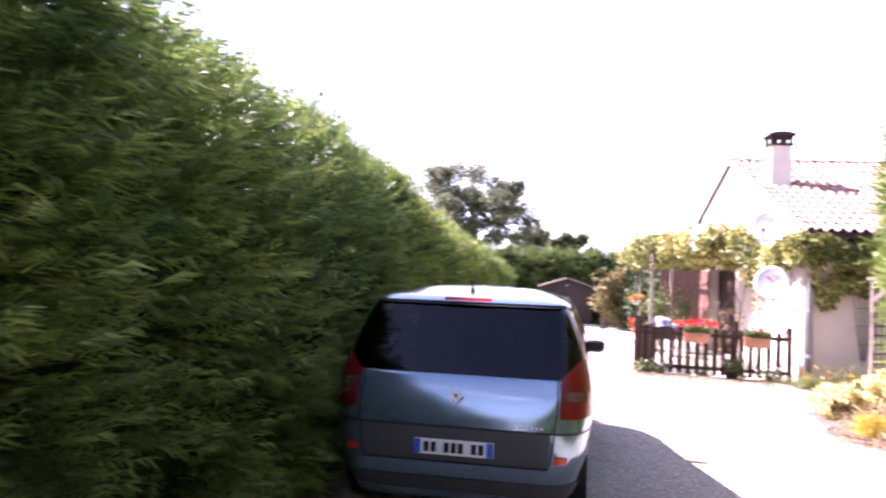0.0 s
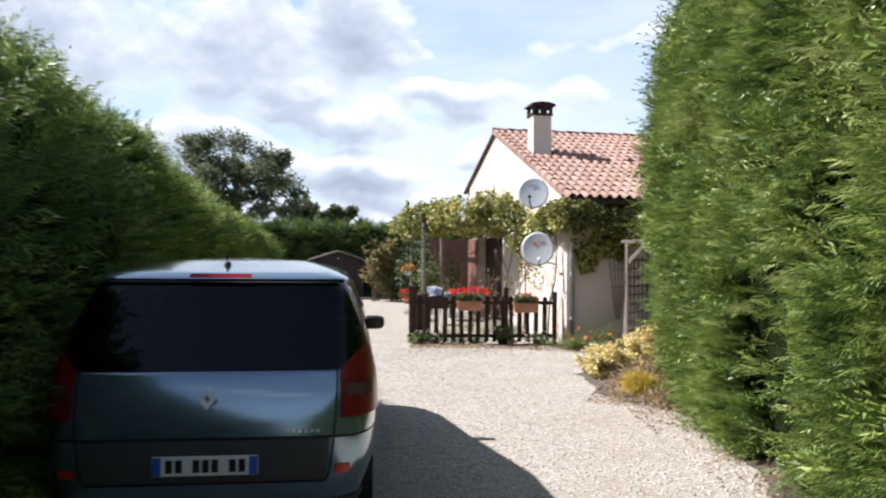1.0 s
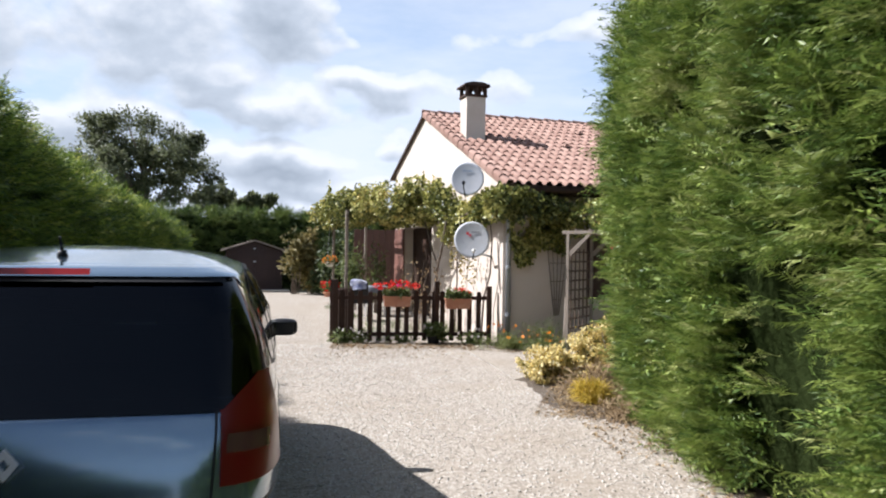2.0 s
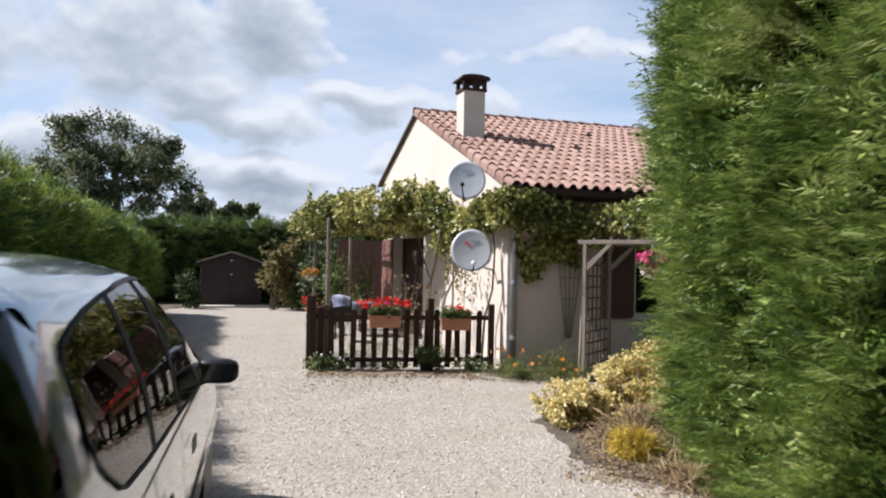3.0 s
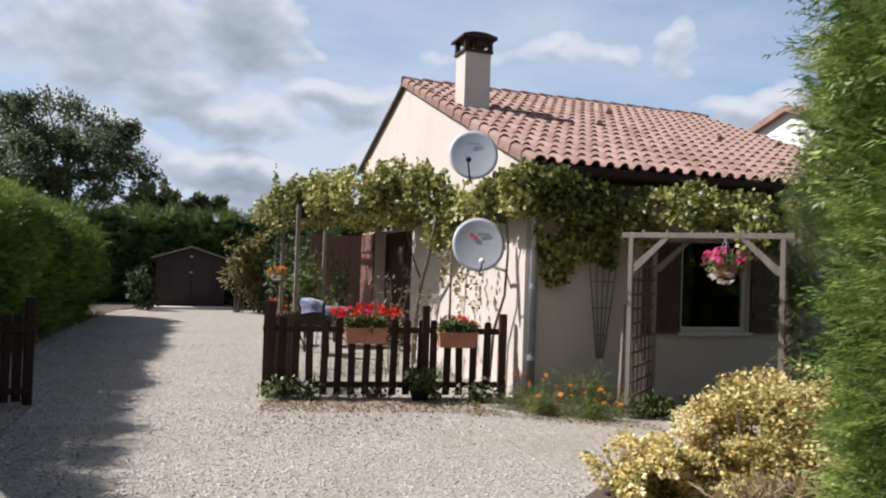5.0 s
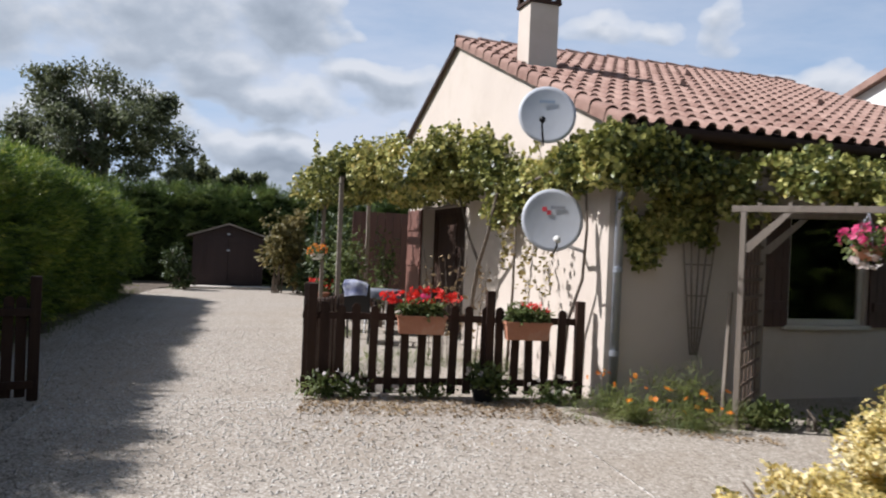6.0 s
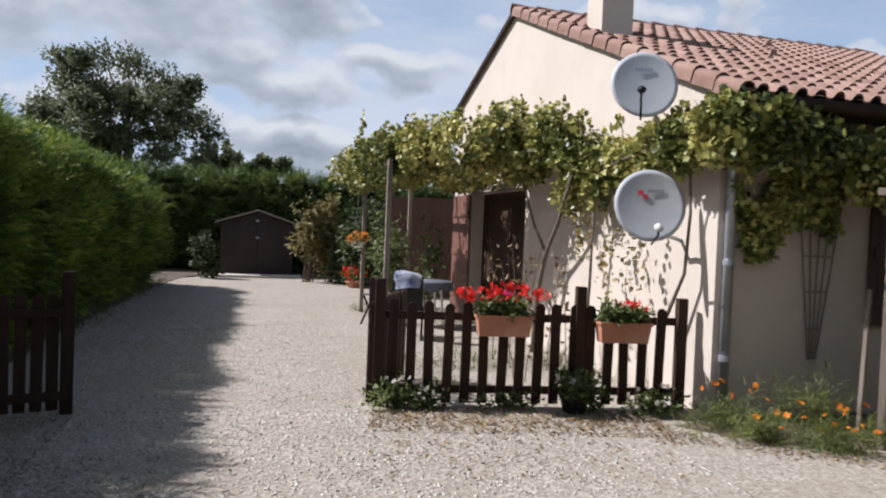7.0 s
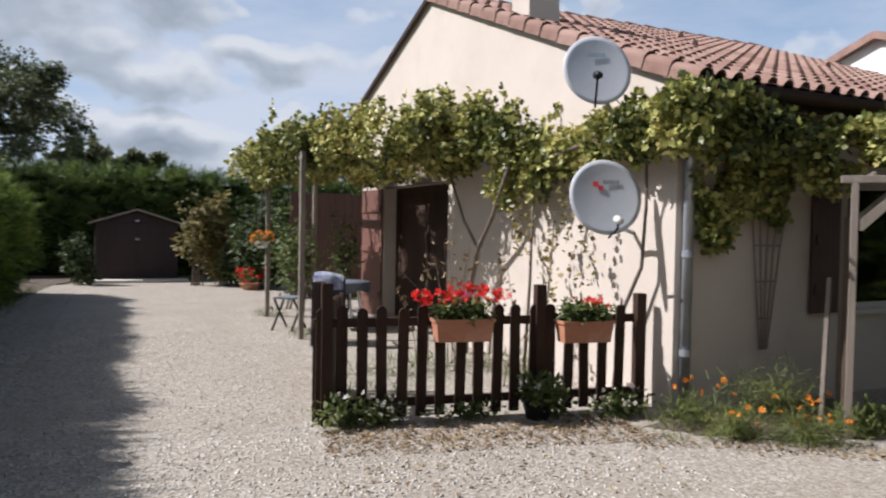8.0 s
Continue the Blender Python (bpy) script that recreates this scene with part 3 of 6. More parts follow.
# ---- hedges ----
def hedge(name, label, spine, sprays, shapes, size, core_inset=0.14, side_weight=(1.0, 0.15), end_round=(0.1, 0.8), lump=0.12, seed=1, shoots=0, rim=1.0, spread=0.75, tuft=12, square=0.42, thin_before=-99, lift=0.12, leaf=None, whiskers=0, foot=0.14):
    """Clipped conifer hedge: spine rows (x, y, half width, height); side_weight: how thick the right and left faces are clothed."""
    rng = np.random.default_rng(seed)
    rows = np.array(spine, dtype=float)
    seg = np.concatenate([[0], np.cumsum(np.linalg.norm(np.diff(rows[:, :2], axis=0), axis=1))])
    total = seg[-1]
    nu, nv = max(24, int(total / 0.16)), 44
    u = np.linspace(0, total, nu)
    line = np.stack([np.interp(u, seg, rows[:, k]) for k in range(4)], -1)
    tang = unit(np.gradient(line[:, :2], axis=0))
    right = np.stack([tang[:, 1], -tang[:, 0]], -1)
    ends = np.ones(nu)
    for d, r in ((u, end_round[0]), (total - u, end_round[1])):
        ends *= np.sqrt(np.clip(1 - np.clip(1 - d / r, 0, 1) ** 2.5, 0.0004, 1))
    phi = np.linspace(0.0, math.pi, nv)
    c, s = np.cos(phi), np.sin(phi)
    cs, sn = np.sign(c) * np.abs(c) ** square, np.abs(s) ** square
    taper = 1.0 - foot + foot * np.sin(np.clip(sn, 0, 1) * 2.2)
    P = np.zeros((nu, nv, 3))
    P[..., :2] = line[:, None, :2] + right[:, None, :] * (cs * taper)[None, :, None] * (line[:, 2] * ends)[:, None, None]
    P[..., 2] = sn[None, :] * (line[:, 3] * (0.72 + 0.28 * ends))[:, None]
    N = grid_normals(P)
    bumps = soft_noise(P, 1.7, seed) * lump + soft_noise(P, 5.0, seed + 1) * lump * 0.45
    P = P + N * bumps[..., None]
    P[..., 2] = np.maximum(P[..., 2], 0.0)
    N = grid_normals(P)
    ob = thing(name, label, "hedge")
    # inner shell, coloured as the shade between the sprays
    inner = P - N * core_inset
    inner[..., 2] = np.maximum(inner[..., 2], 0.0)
    array_part("shade_core", inner.reshape(-1, 3), grid_tris(nu, nv), M_SHADE_CORE, ob, "near-black shell standing for the shade inside the hedge", smooth=True)
    w = np.where(cs > 0.05, side_weight[0], np.where(cs < -0.05, side_weight[1], max(side_weight)))[None, :] * np.ones((nu, 1))
    w = w * np.where(line[:, 1] < thin_before, 0.12, 1.0)[:, None]
    pockets = np.clip(0.7 + 2.8 * soft_noise(P, 6.0, seed + 5), 0.05, 1.9)
    # sprays stand in tufts that share a direction, with gaps that show the near-black core
    tufts = sprays // tuft
    pos, nor = sample_grid(P, N, tufts, w * pockets, rng)
    pos = pos + nor * (soft_noise(pos, 15.0, seed + 6) * 0.05 + np.minimum(soft_noise(pos, 6.0, seed + 5), 0.2) * 0.09 + rng.normal(size=tufts) * 0.05)[:, None]
    # each tuft is a flat fan that reaches out level from the face
    lead = unit(nor + np.array([0, 0, lift]) + rng.normal(size=(tufts, 3)) * np.array([spread, spread, spread * 0.5]))
    fan = unit(np.cross(lead, np.array([0, 0, 1.0]) + rng.normal(size=(tufts, 3)) * 0.30))
    pos, nor, lead, fan = (np.repeat(q, tuft, axis=0) for q in (pos, nor, lead, fan))
    sprays = tufts * tuft
    turn = rng.normal(size=(sprays, 1)) * 0.55
    long = unit(lead * np.cos(turn) + fan * np.sin(turn) + rng.normal(size=(sprays, 3)) * 0.10)
    pos = pos + fan * rng.normal(size=(sprays, 1)) * size * 0.55 + lead * rng.normal(size=(sprays, 1)) * size * 0.35 + rng.normal(size=(sprays, 3)) * size * 0.10 - nor * rng.random((sprays, 1)) ** 1.5 * core_inset
    across = unit(fan - long * (fan * long).sum(-1, keepdims=True) + rng.normal(size=(sprays, 3)) * 0.22)
    out = np.cross(long, across)
    size_k = size * rng.uniform(0.6, 1.35, sprays)
    pieces = [scatter(shapes, pos, (long, across, out), size_k, rng)]
    if shoots:
        wt = (np.abs(cs) < 0.9)[None, :] * np.ones((nu, 1)) + 0.3 * w
        wt = wt * np.where(total - u < 2.2, 1.5, 1.0)[:, None]
        pos, nor = sample_grid(P, N, shoots, wt, rng)
        long = unit(nor * 0.8 + np.array([0, 0, 0.35]) + rng.normal(size=(shoots, 3)) * 0.4)
        across = unit(np.cross(long, rng.normal(size=(shoots, 3))))
        pieces.append(scatter(PLUMES, pos - long * 0.07, (long, across, np.cross(long, across)), rng.uniform(0.16, 0.34, shoots) * rim, rng))
    if whiskers:
        # long unclipped tips that stand out level from the free end
        high = ((total - u) < 2.6)[:, None] * (P[..., 2] > 1.6) * (cs < 0.6)[None, :]
        pos, nor = sample_grid(P, N, whiskers, high * 1.0 + 1e-6, rng)
        long = unit(nor + np.array([-0.25, 0, 0.12]) + rng.normal(size=(whiskers, 3)) * 0.22)
        across = unit(np.cross(long, np.array([0, 0, 1.0]) + rng.normal(size=(whiskers, 3)) * 0.4))
        pieces.append(scatter(PLUMES, pos - long * 0.12, (long, across, np.cross(long, across)), rng.uniform(0.3, 0.62, whiskers), rng))
    v, t = join_arrays(pieces)
    v[:, 2] = np.maximum(v[:, 2], 0.02)
    array_part("sprays", v, t, leaf or M_CYPRESS, ob)
    return ob


hedge("conifer_hedge", "tall clipped green cypress hedge with feathery sprays beside the drive",
      [(-0.6, -12.0, 0.9, 4.2), (2.4, -1.0, 0.9, 4.4), (3.4, 2.5, 0.9, 4.7), (4.42, 5.7, 0.9, 4.85), (5.25, 8.4, 0.92, 4.8), (5.9, 10.55, 0.9, 4.6)],
      68000, SPRAYS, 0.175, core_inset=0.15, spread=0.40, side_weight=(0.03, 1.0), thin_before=3.8, end_round=(0.3, 1.1), seed=11, shoots=1500, rim=1.6, whiskers=170)
hedge("conifer_hedge", "long clipped dark green cypress hedge beside the parked car",
      [(-3.2, -12.0, 0.95, 3.0), (-2.2, -4.0, 1.0, 3.05), (-2.15, 4.0, 1.10, 3.02), (-2.12, 7.5, 1.12, 2.94), (-2.09, 9.5, 1.14, 3.0)],
      26000, MID_SPRAYS, 0.185, side_weight=(1.0, 0.05), thin_before=1.5, end_round=(0.3, 0.25), seed=23, shoots=1300, rim=1.35, core_inset=0.2, lump=0.16, square=0.66, spread=0.45, leaf=M_GREEN_CYPRESS, foot=0.3)
hedge("conifer_hedge", "clipped golden-green cypress hedge shading the drive",
      [(-2.1, 9.1, 1.14, 3.0), (-2.08, 10.0, 1.15, 3.03), (-2.04, 12.2, 1.16, 3.02), (-2.0, 14.0, 1.16, 2.93), (-1.93, 20.0, 1.2, 2.70), (-1.7, 25.5, 1.48, 2.58), (-1.5, 29.5, 1.7, 2.45)],
      50000, MID_SPRAYS, 0.185, side_weight=(1.0, 0.05), end_round=(0.25, 1.6), seed=23, shoots=1500, rim=1.35, core_inset=0.2, lump=0.16, square=0.66, spread=0.45, leaf=M_GOLD_CYPRESS, foot=0.3)
hedge("conifer_hedge", "dark green hedge closing the end of the yard behind the shed",
      [(-9.0, 36.0, 0.8, 3.2), (0.0, 35.7, 0.8, 3.08), (7.0, 35.3, 0.8, 3.0), (16.0, 34.8, 0.8, 2.95)],
      30000, FAR_SPRAYS, 0.28, side_weight=(1.0, 0.1), end_round=(0.5, 0.5), seed=31, shoots=300, rim=1.3, leaf=M_DARK_HEDGE)
# out of view: added to block low sky light from the house front
hedge("conifer_hedge", "unseen hedge added to hold sky light off the front wall",
      [(6.6, 9.4, 0.8, 3.6), (10.0, 8.8, 0.8, 3.6), (20.0, 8.6, 0.8, 3.6), (24.0, 12.0, 0.8, 3.6)],
      9000, FAR_SPRAYS, 0.3, side_weight=(0.3, 1.0), end_round=(0.4, 0.4), seed=37)

# ---- house ----
GX, FY, BY, EX = 5.62, 15.46, 23.6, 12.3          # gable wall, front wall, back wall, far gable
EAVE_Z, RIDGE_Y, RIDGE_Z, BACK_Z = 2.78, 20.68, 4.95, 3.78
WALL = 0.30
house = thing("house", "single-storey cream rendered house with a red-brown tiled gable roof", "house")


def roof_z(y):
    if y <= RIDGE_Y:
        return EAVE_Z + (RIDGE_Z - EAVE_Z) * (y - 15.2) / (RIDGE_Y - 15.2)
    return RIDGE_Z + (BACK_Z - RIDGE_Z) * (y - RIDGE_Y) / (23.75 - RIDGE_Y)


DOOR = (19.98, 22.5, 2.24)
WIN = (7.88, 8.98, 0.83, 2.12)


def gable_wall(x0, x1, opening):
    bm = bmesh.new()
    if opening:
        a, b, top = DOOR
        prism(bm, [(FY, 0), (a, 0), (a, roof_z(a)), (FY, roof_z(FY))], x0, x1, "x")
        prism(bm, [(a, top), (b, top), (b, roof_z(b)), (RIDGE_Y, RIDGE_Z), (a, roof_z(a))], x0, x1, "x")
        prism(bm, [(b, 0), (BY, 0), (BY, roof_z(BY)), (b, roof_z(b))], x0, x1, "x")
    else:
        prism(bm, [(FY, 0), (BY, 0), (BY, roof_z(BY)), (RIDGE_Y, RIDGE_Z), (FY, roof_z(FY))], x0, x1, "x")
    return bm


part("gable_wall", gable_wall(GX, GX + WALL, True), M_RENDER, house, "sunlit cream rendered gable wall")
part("gable_wall", gable_wall(EX - WALL, EX, False), M_RENDER, house)
bm = bmesh.new()
i0, i1 = GX + WALL, EX - WALL
box(bm, i0, WIN[0], FY, FY + WALL, 0, 2.86)
box(bm, WIN[1], i1, FY, FY + WALL, 0, 2.86)
box(bm, WIN[0], WIN[1], FY, FY + WALL, 0, WIN[2])
box(bm, WIN[0], WIN[1], FY, FY + WALL, WIN[3], 2.86)
part("front_wall", bm, M_RENDER, house, "shaded cream rendered front wall")
bm = bmesh.new()
box(bm, i0, i1, BY - WALL, BY, 0, 3.66)
part("back_wall", bm, M_RENDER, house)
bm = bmesh.new()
box(bm, i0, i1, FY + WALL, BY - WALL, 0.0, 0.06)
part("indoor_floor", bm, M_DARK, house)
bm = bmesh.new()
box(bm, i0 + 1.6, i0 + 1.68, FY + WALL, BY - WALL, 0.06, 2.6)
box(bm, i0, i1, FY + 2.6, FY + 2.68, 0.06, 2.6)
part("partition", bm, M_DARK, house)

bm = bmesh.new()
for y0, z0, y1, z1 in ((15.18, EAVE_Z, RIDGE_Y, RIDGE_Z), (RIDGE_Y, RIDGE_Z, 24.08, BACK_Z - 0.125)):
    prism(bm, [(y0, z0), (y1, z1), (y1, z1 + 0.035), (y0, z0 + 0.035)], GX - 0.05, EX + 0.1, "x")
roof = part("roof", bm, M_ROOF_UNDER, house, "gable roof of weathered red-brown roman tiles")
bm = bmesh.new()
box(bm, GX - 0.02, EX + 0.08, 15.13, 15.18, EAVE_Z - 0.13, EAVE_Z + 0.05, 0.006)
part("fascia", bm, M_BROWN, roof, "dark brown eaves board")
bm = bmesh.new()
prism(bm, [(RIDGE_Y, RIDGE_Z + 0.06), (24.08, BACK_Z - 0.065), (24.08, BACK_Z - 0.145), (RIDGE_Y, RIDGE_Z - 0.02)], GX - 0.075, GX - 0.052, "x")
part("bargeboard", bm, M_BROWN, roof, "dark brown board along the rear verge")
# gutter along the front eave
bm = bmesh.new()
ring = [(15.05 + 0.07 * math.cos(a), EAVE_Z - 0.02 + 0.07 * math.sin(a)) for a in (math.pi + math.pi * k / 8 for k in range(9))]
inner = [(15.05 + 0.062 * math.cos(a), EAVE_Z - 0.02 + 0.062 * math.sin(a)) for a in (2 * math.pi - math.pi * k / 8 for k in range(9))]
prism(bm, ring + inner, GX - 0.03, EX + 0.05, "x")
part("gutter", bm, M_BROWN, roof, "dark half-round gutter")
# downpipe at the corner
bm = bmesh.new()
tube(bm, [(5.72, 15.07, 2.72), (5.72, 15.1, 2.6), (5.70, 15.39, 2.42), (5.70, 15.39, 0.05)], 0.045, 12)
pipe = part("downpipe", bm, M_PIPE, house, "pale grey metal downpipe at the corner", True)
for z in (0.5, 1.35, 2.2):
    bm = bmesh.new()
    tube(bm, [(5.70, 15.39, z), (5.70, 15.39, z + 0.05)], 0.052, 12)
    part("bracket", bm, M_PIPE, pipe)


# chimney
CX0, CX1, CY0, CY1 = 5.89, 6.33, 18.36, 18.78
bm = bmesh.new()
box(bm, CX0, CX1, CY0, CY1, 3.85, 5.03, 0.01)
chimney = part("chimney", bm, M_RENDER, house, "cream rendered chimney stack with a dark cap")
bm = bmesh.new()
box(bm, CX0 - 0.03, CX1 + 0.03, CY0 - 0.03, CY1 + 0.03, 5.03, 5.08, 0.008)
part("stack_rim", bm, M_BROWN, chimney, "dark brown rim")
for dx in (CX0 - 0.02, (CX0 + CX1) / 2 - 0.035, CX1 - 0.05):
    for dy in (CY0 - 0.02, CY1 - 0.05):
        bm = bmesh.new()
        box(bm, dx, dx + 0.07, dy, dy + 0.07, 5.08, 5.25)
        part("cowl_post", bm, M_BROWN, chimney)
bm = bmesh.new()
prism(bm, [(CX0 - 0.08, 5.25), (CX1 + 0.08, 5.25), (CX1 + 0.06, 5.30), ((CX0 + CX1) / 2 + 0.1, 5.34), ((CX0 + CX1) / 2 - 0.1, 5.34), (CX0 - 0.06, 5.30)], CY0 - 0.08, CY1 + 0.08, "y")
part("cowl_slab", bm, M_BROWN, chimney, "dark flat chimney cap")


# door in the gable
bm = bmesh.new()
a, b, top = DOOR
fx = GX + 0.22
box(bm, fx, fx + 0.07, a, a + 0.09, 0.06, top)
box(bm, fx, fx + 0.07, b - 0.09, b, 0.06, top)
box(bm, fx, fx + 0.07, a + 0.09, b - 0.09, top - 0.09, top)
part("door_frame", bm, M_BROWN, house, "dark brown door frame")
for y0, y1 in ((a + 0.09, (a + b) / 2 - 0.003), ((a + b) / 2 + 0.003, b - 0.09)):
    bm = bmesh.new()
    box(bm, fx + 0.01, fx + 0.06, y0, y0 + 0.10, 0.07, top - 0.093, 0.004)
    box(bm, fx + 0.01, fx + 0.06, y1 - 0.10, y1, 0.07, top - 0.093, 0.004)
    box(bm, fx + 0.012, fx + 0.058, y0 + 0.10, y1 - 0.10, 0.07, 0.75, 0.004)
    box(bm, fx + 0.012, fx + 0.058, y0 + 0.10, y1 - 0.10, top - 0.193, top - 0.093, 0.004)
    leaf = part("door", bm, M_BROWN, house, "dark brown glazed door")
    bm = bmesh.new()
    box(bm, fx + 0.028, fx + 0.04, y0 + 0.10, y1 - 0.10, 0.75, top - 0.193)
    part("door_panel", bm, M_BROWN, leaf)


bm = bmesh.new()
box(bm, GX - 0.03, GX + 0.10, a - 0.1, b + 0.02, top, top + 0.10, 0.01)
part("lintel", bm, M_GREY_WOOD, house, "weathered timber lintel over the door")


def shutter(axis_point, width, height, wood, parent, along, label="red-brown wooden shutter folded back on the wall"):
    """A ledged board shutter opened flat on the wall; along: 'x' or 'y'."""
    x, y, z = axis_point
    root = None
    boards = 6
    for i in range(boards):
        w = width / boards
        bm = bmesh.new()
        if along == "y":
            box(bm, x - 0.045, x - 0.015, y + i * w + 0.002, y + (i + 1) * w - 0.002, z, z + height, 0.003)
        else:
            box(bm, x + i * w + 0.002, x + (i + 1) * w - 0.002, y - 0.045, y - 0.015, z, z + height, 0.003)
        if root is None:
            root = part("shutter", bm, wood, parent, label)
        else:
            part("board", bm, wood, root)
    for f in (0.14, 0.5, 0.82):
        bm = bmesh.new()
        if along == "y":
            box(bm, x - 0.068, x - 0.046, y + 0.04, y + width - 0.04, z + f * height, z + f * height + 0.10, 0.004)
        else:
            box(bm, x + 0.04, x + width - 0.04, y - 0.068, y - 0.046, z + f * height, z + f * height + 0.10, 0.004)
        part("ledge", bm, wood, root)
    return root


shutter((GX, 22.52, 0.05), 1.0, 2.18, M_RUST_WOOD, house, "y")
shutter((WIN[0] - 0.6, FY, WIN[2] - 0.02), 0.58, WIN[3] - WIN[2] + 0.02, M_DARK_SHUTTER, house, "x", "dark brown wooden shutter folded back on the wall")
shutter((WIN[1] + 0.03, FY, WIN[2] - 0.02), 0.58, WIN[3] - WIN[2] + 0.02, M_DARK_SHUTTER, house, "x", "dark brown wooden shutter folded back on the wall")

# window in the front wall
bm = bmesh.new()
wy = FY + 0.04
x0, x1, z0, z1 = WIN
box(bm, x0, x0 + 0.06, wy, wy + 0.06, z0, z1)
box(bm, x1 - 0.06, x1, wy, wy + 0.06, z0, z1)
box(bm, x0 + 0.06, x1 - 0.06, wy, wy + 0.06, z0, z0 + 0.06)
box(bm, x0 + 0.06, x1 - 0.06, wy, wy + 0.06, z1 - 0.06, z1)
window = part("window", bm, M_CREAM_FRAME, house, "cream framed window with a dark room behind")
bm = bmesh.new()
box(bm, x0 + 0.06, x1 - 0.06, wy + 0.025, wy + 0.031, z0 + 0.06, z1 - 0.06)
part("pane", bm, M_GLASS, window)
bm = bmesh.new()
box(bm, x0 - 0.06, x1 + 0.06, FY - 0.05, FY + 0.04, z0 - 0.05, z0 - 0.002, 0.008)
part("sill", bm, M_CREAM_FRAME, window, "pale stone sill")


# roof tiles
def tile_mesh(bm, w=0.235, length=0.44, r=0.072, m=Matrix.Identity(4)):
    """Roman tile: pan and roll. x across, y up the slope, z out."""
    prof = [(0.0, 0.012), (0.035, 0.004), (0.07, 0.010)]
    prof += [(0.137 - r * math.cos(a) * 1.02, 0.012 + r * math.sin(a)) for a in (math.pi * k / 6 for k in range(1, 7))]
    rows = []
    for y, lift, grow in ((0.0, 0.028, 1.0), (length, 0.0, 0.94)):
        rows.append([bm.verts.new(m @ Vector((x * grow, y, z * grow + lift))) for x, z in prof])
    lip = [bm.verts.new(m @ Vector((x, 0.004, z + 0.010))) for x, z in prof]
    for i in range(len(prof) - 1):
        bm.faces.new((rows[0][i], rows[0][i + 1], rows[1][i + 1], rows[1][i]))
        bm.faces.new((lip[i], lip[i + 1], rows[0][i + 1], rows[0][i]))
    return bm


slope = math.atan2(RIDGE_Z - EAVE_Z, RIDGE_Y - 15.2)
slope_len = math.hypot(RIDGE_Z - EAVE_Z, RIDGE_Y - 15.2)
COURSE, COLUMN = slope_len / 16, 0.2
bm = bmesh.new()
tile_mesh(bm, r=0.06, length=COURSE + 0.05)
tile = part("roof_tile", bm, M_TILE, roof, smooth=False)
tile_data = tile.data
bpy.data.objects.remove(tile)
columns = int((EX + 0.08 - GX) / COLUMN)


def tile_place(c, r):
    wob = random.uniform(-0.004, 0.004)
    up = r * COURSE - 0.06
    return pose(GX + 0.0 + c * COLUMN + wob, 15.2 + up * math.cos(slope), EAVE_Z + 0.062 + up * math.sin(slope), math.degrees(slope), random.uniform(-0.6, 0.6), random.uniform(-0.5, 0.5))


near_columns = 18
for c in range(near_columns):
    for r in range(16):
        if CX0 < GX + c * COLUMN + 0.1 < CX1 and CY0 < 15.2 + (r + 0.5) * COURSE * math.cos(slope) < CY1:
            continue
        ob = new("roof_tile", tile_data)
        ob.parent = roof
        ob.matrix_basis = tile_place(c, r)
bm = bmesh.new()
for c in range(near_columns, columns):
    for r in range(16):
        tile_mesh(bm, r=0.06, length=COURSE + 0.05, m=tile_place(c, r))
tagged(part("far_roof_tiles", bm, M_TILE, roof), kind="stuff")
# verge tiles down the gable edge, and ridge tiles
bm = bmesh.new()
n = 9
rows = []
for y, rr, lift in ((0.0, 0.078, 0.022), (COURSE + 0.06, 0.066, 0.0)):
    rows.append([bm.verts.new((-rr * math.cos(a), y, rr * math.sin(a) * 0.9 + lift)) for a in (math.pi * (k / (n - 1)) for k in range(n))])
for i in range(n - 1):
    bm.faces.new((rows[0][i], rows[0][i + 1], rows[1][i + 1], rows[1][i]))
lip = [bm.verts.new((v.co.x * 0.86, 0.004, (v.co.z - 0.025) * 0.86 + 0.022)) for v in rows[0]]
for i in range(n - 1):
    bm.faces.new((lip[i], lip[i + 1], rows[0][i + 1], rows[0][i]))
low = [bm.verts.new((-0.078, 0.0, -0.075)), bm.verts.new((-0.066, COURSE + 0.06, -0.09))]
bm.faces.new((low[0], rows[0][0], rows[1][0], low[1]))
bmesh.ops.recalc_face_normals(bm, faces=bm.faces[:])
verge = part("verge_tile", bm, M_TILE, roof)
verge_data = verge.data
bpy.data.objects.remove(verge)
for r in range(16):
    up = r * COURSE - 0.06
    ob = new("verge_tile", verge_data)
    ob.parent = roof
    ob.matrix_basis = pose(GX - 0.01, 15.2 + up * math.cos(slope), EAVE_Z + 0.075 + up * math.sin(slope), math.degrees(slope), 0, random.uniform(-0.8, 0.8))
for k in range(17):
    ob = new("ridge_tile", verge_data)
    ob.parent = roof
    ob.matrix_basis = pose(GX - 0.08 + k * 0.41, RIDGE_Y, RIDGE_Z + 0.085, 0, random.uniform(-1, 1), -90)
# small tile vents
for x, y in ((8.05, 17.9), (9.1, 19.3), (10.3, 17.71)):
    bm = bmesh.new()
    z = roof_z(y) + 0.12
    prism(bm, [(x - 0.06, z), (x + 0.06, z), (x + 0.035, z + 0.07), (x - 0.035, z + 0.07)], y - 0.08, y + 0.1, "y")
    part("tile_vent", bm, M_TILE, roof)

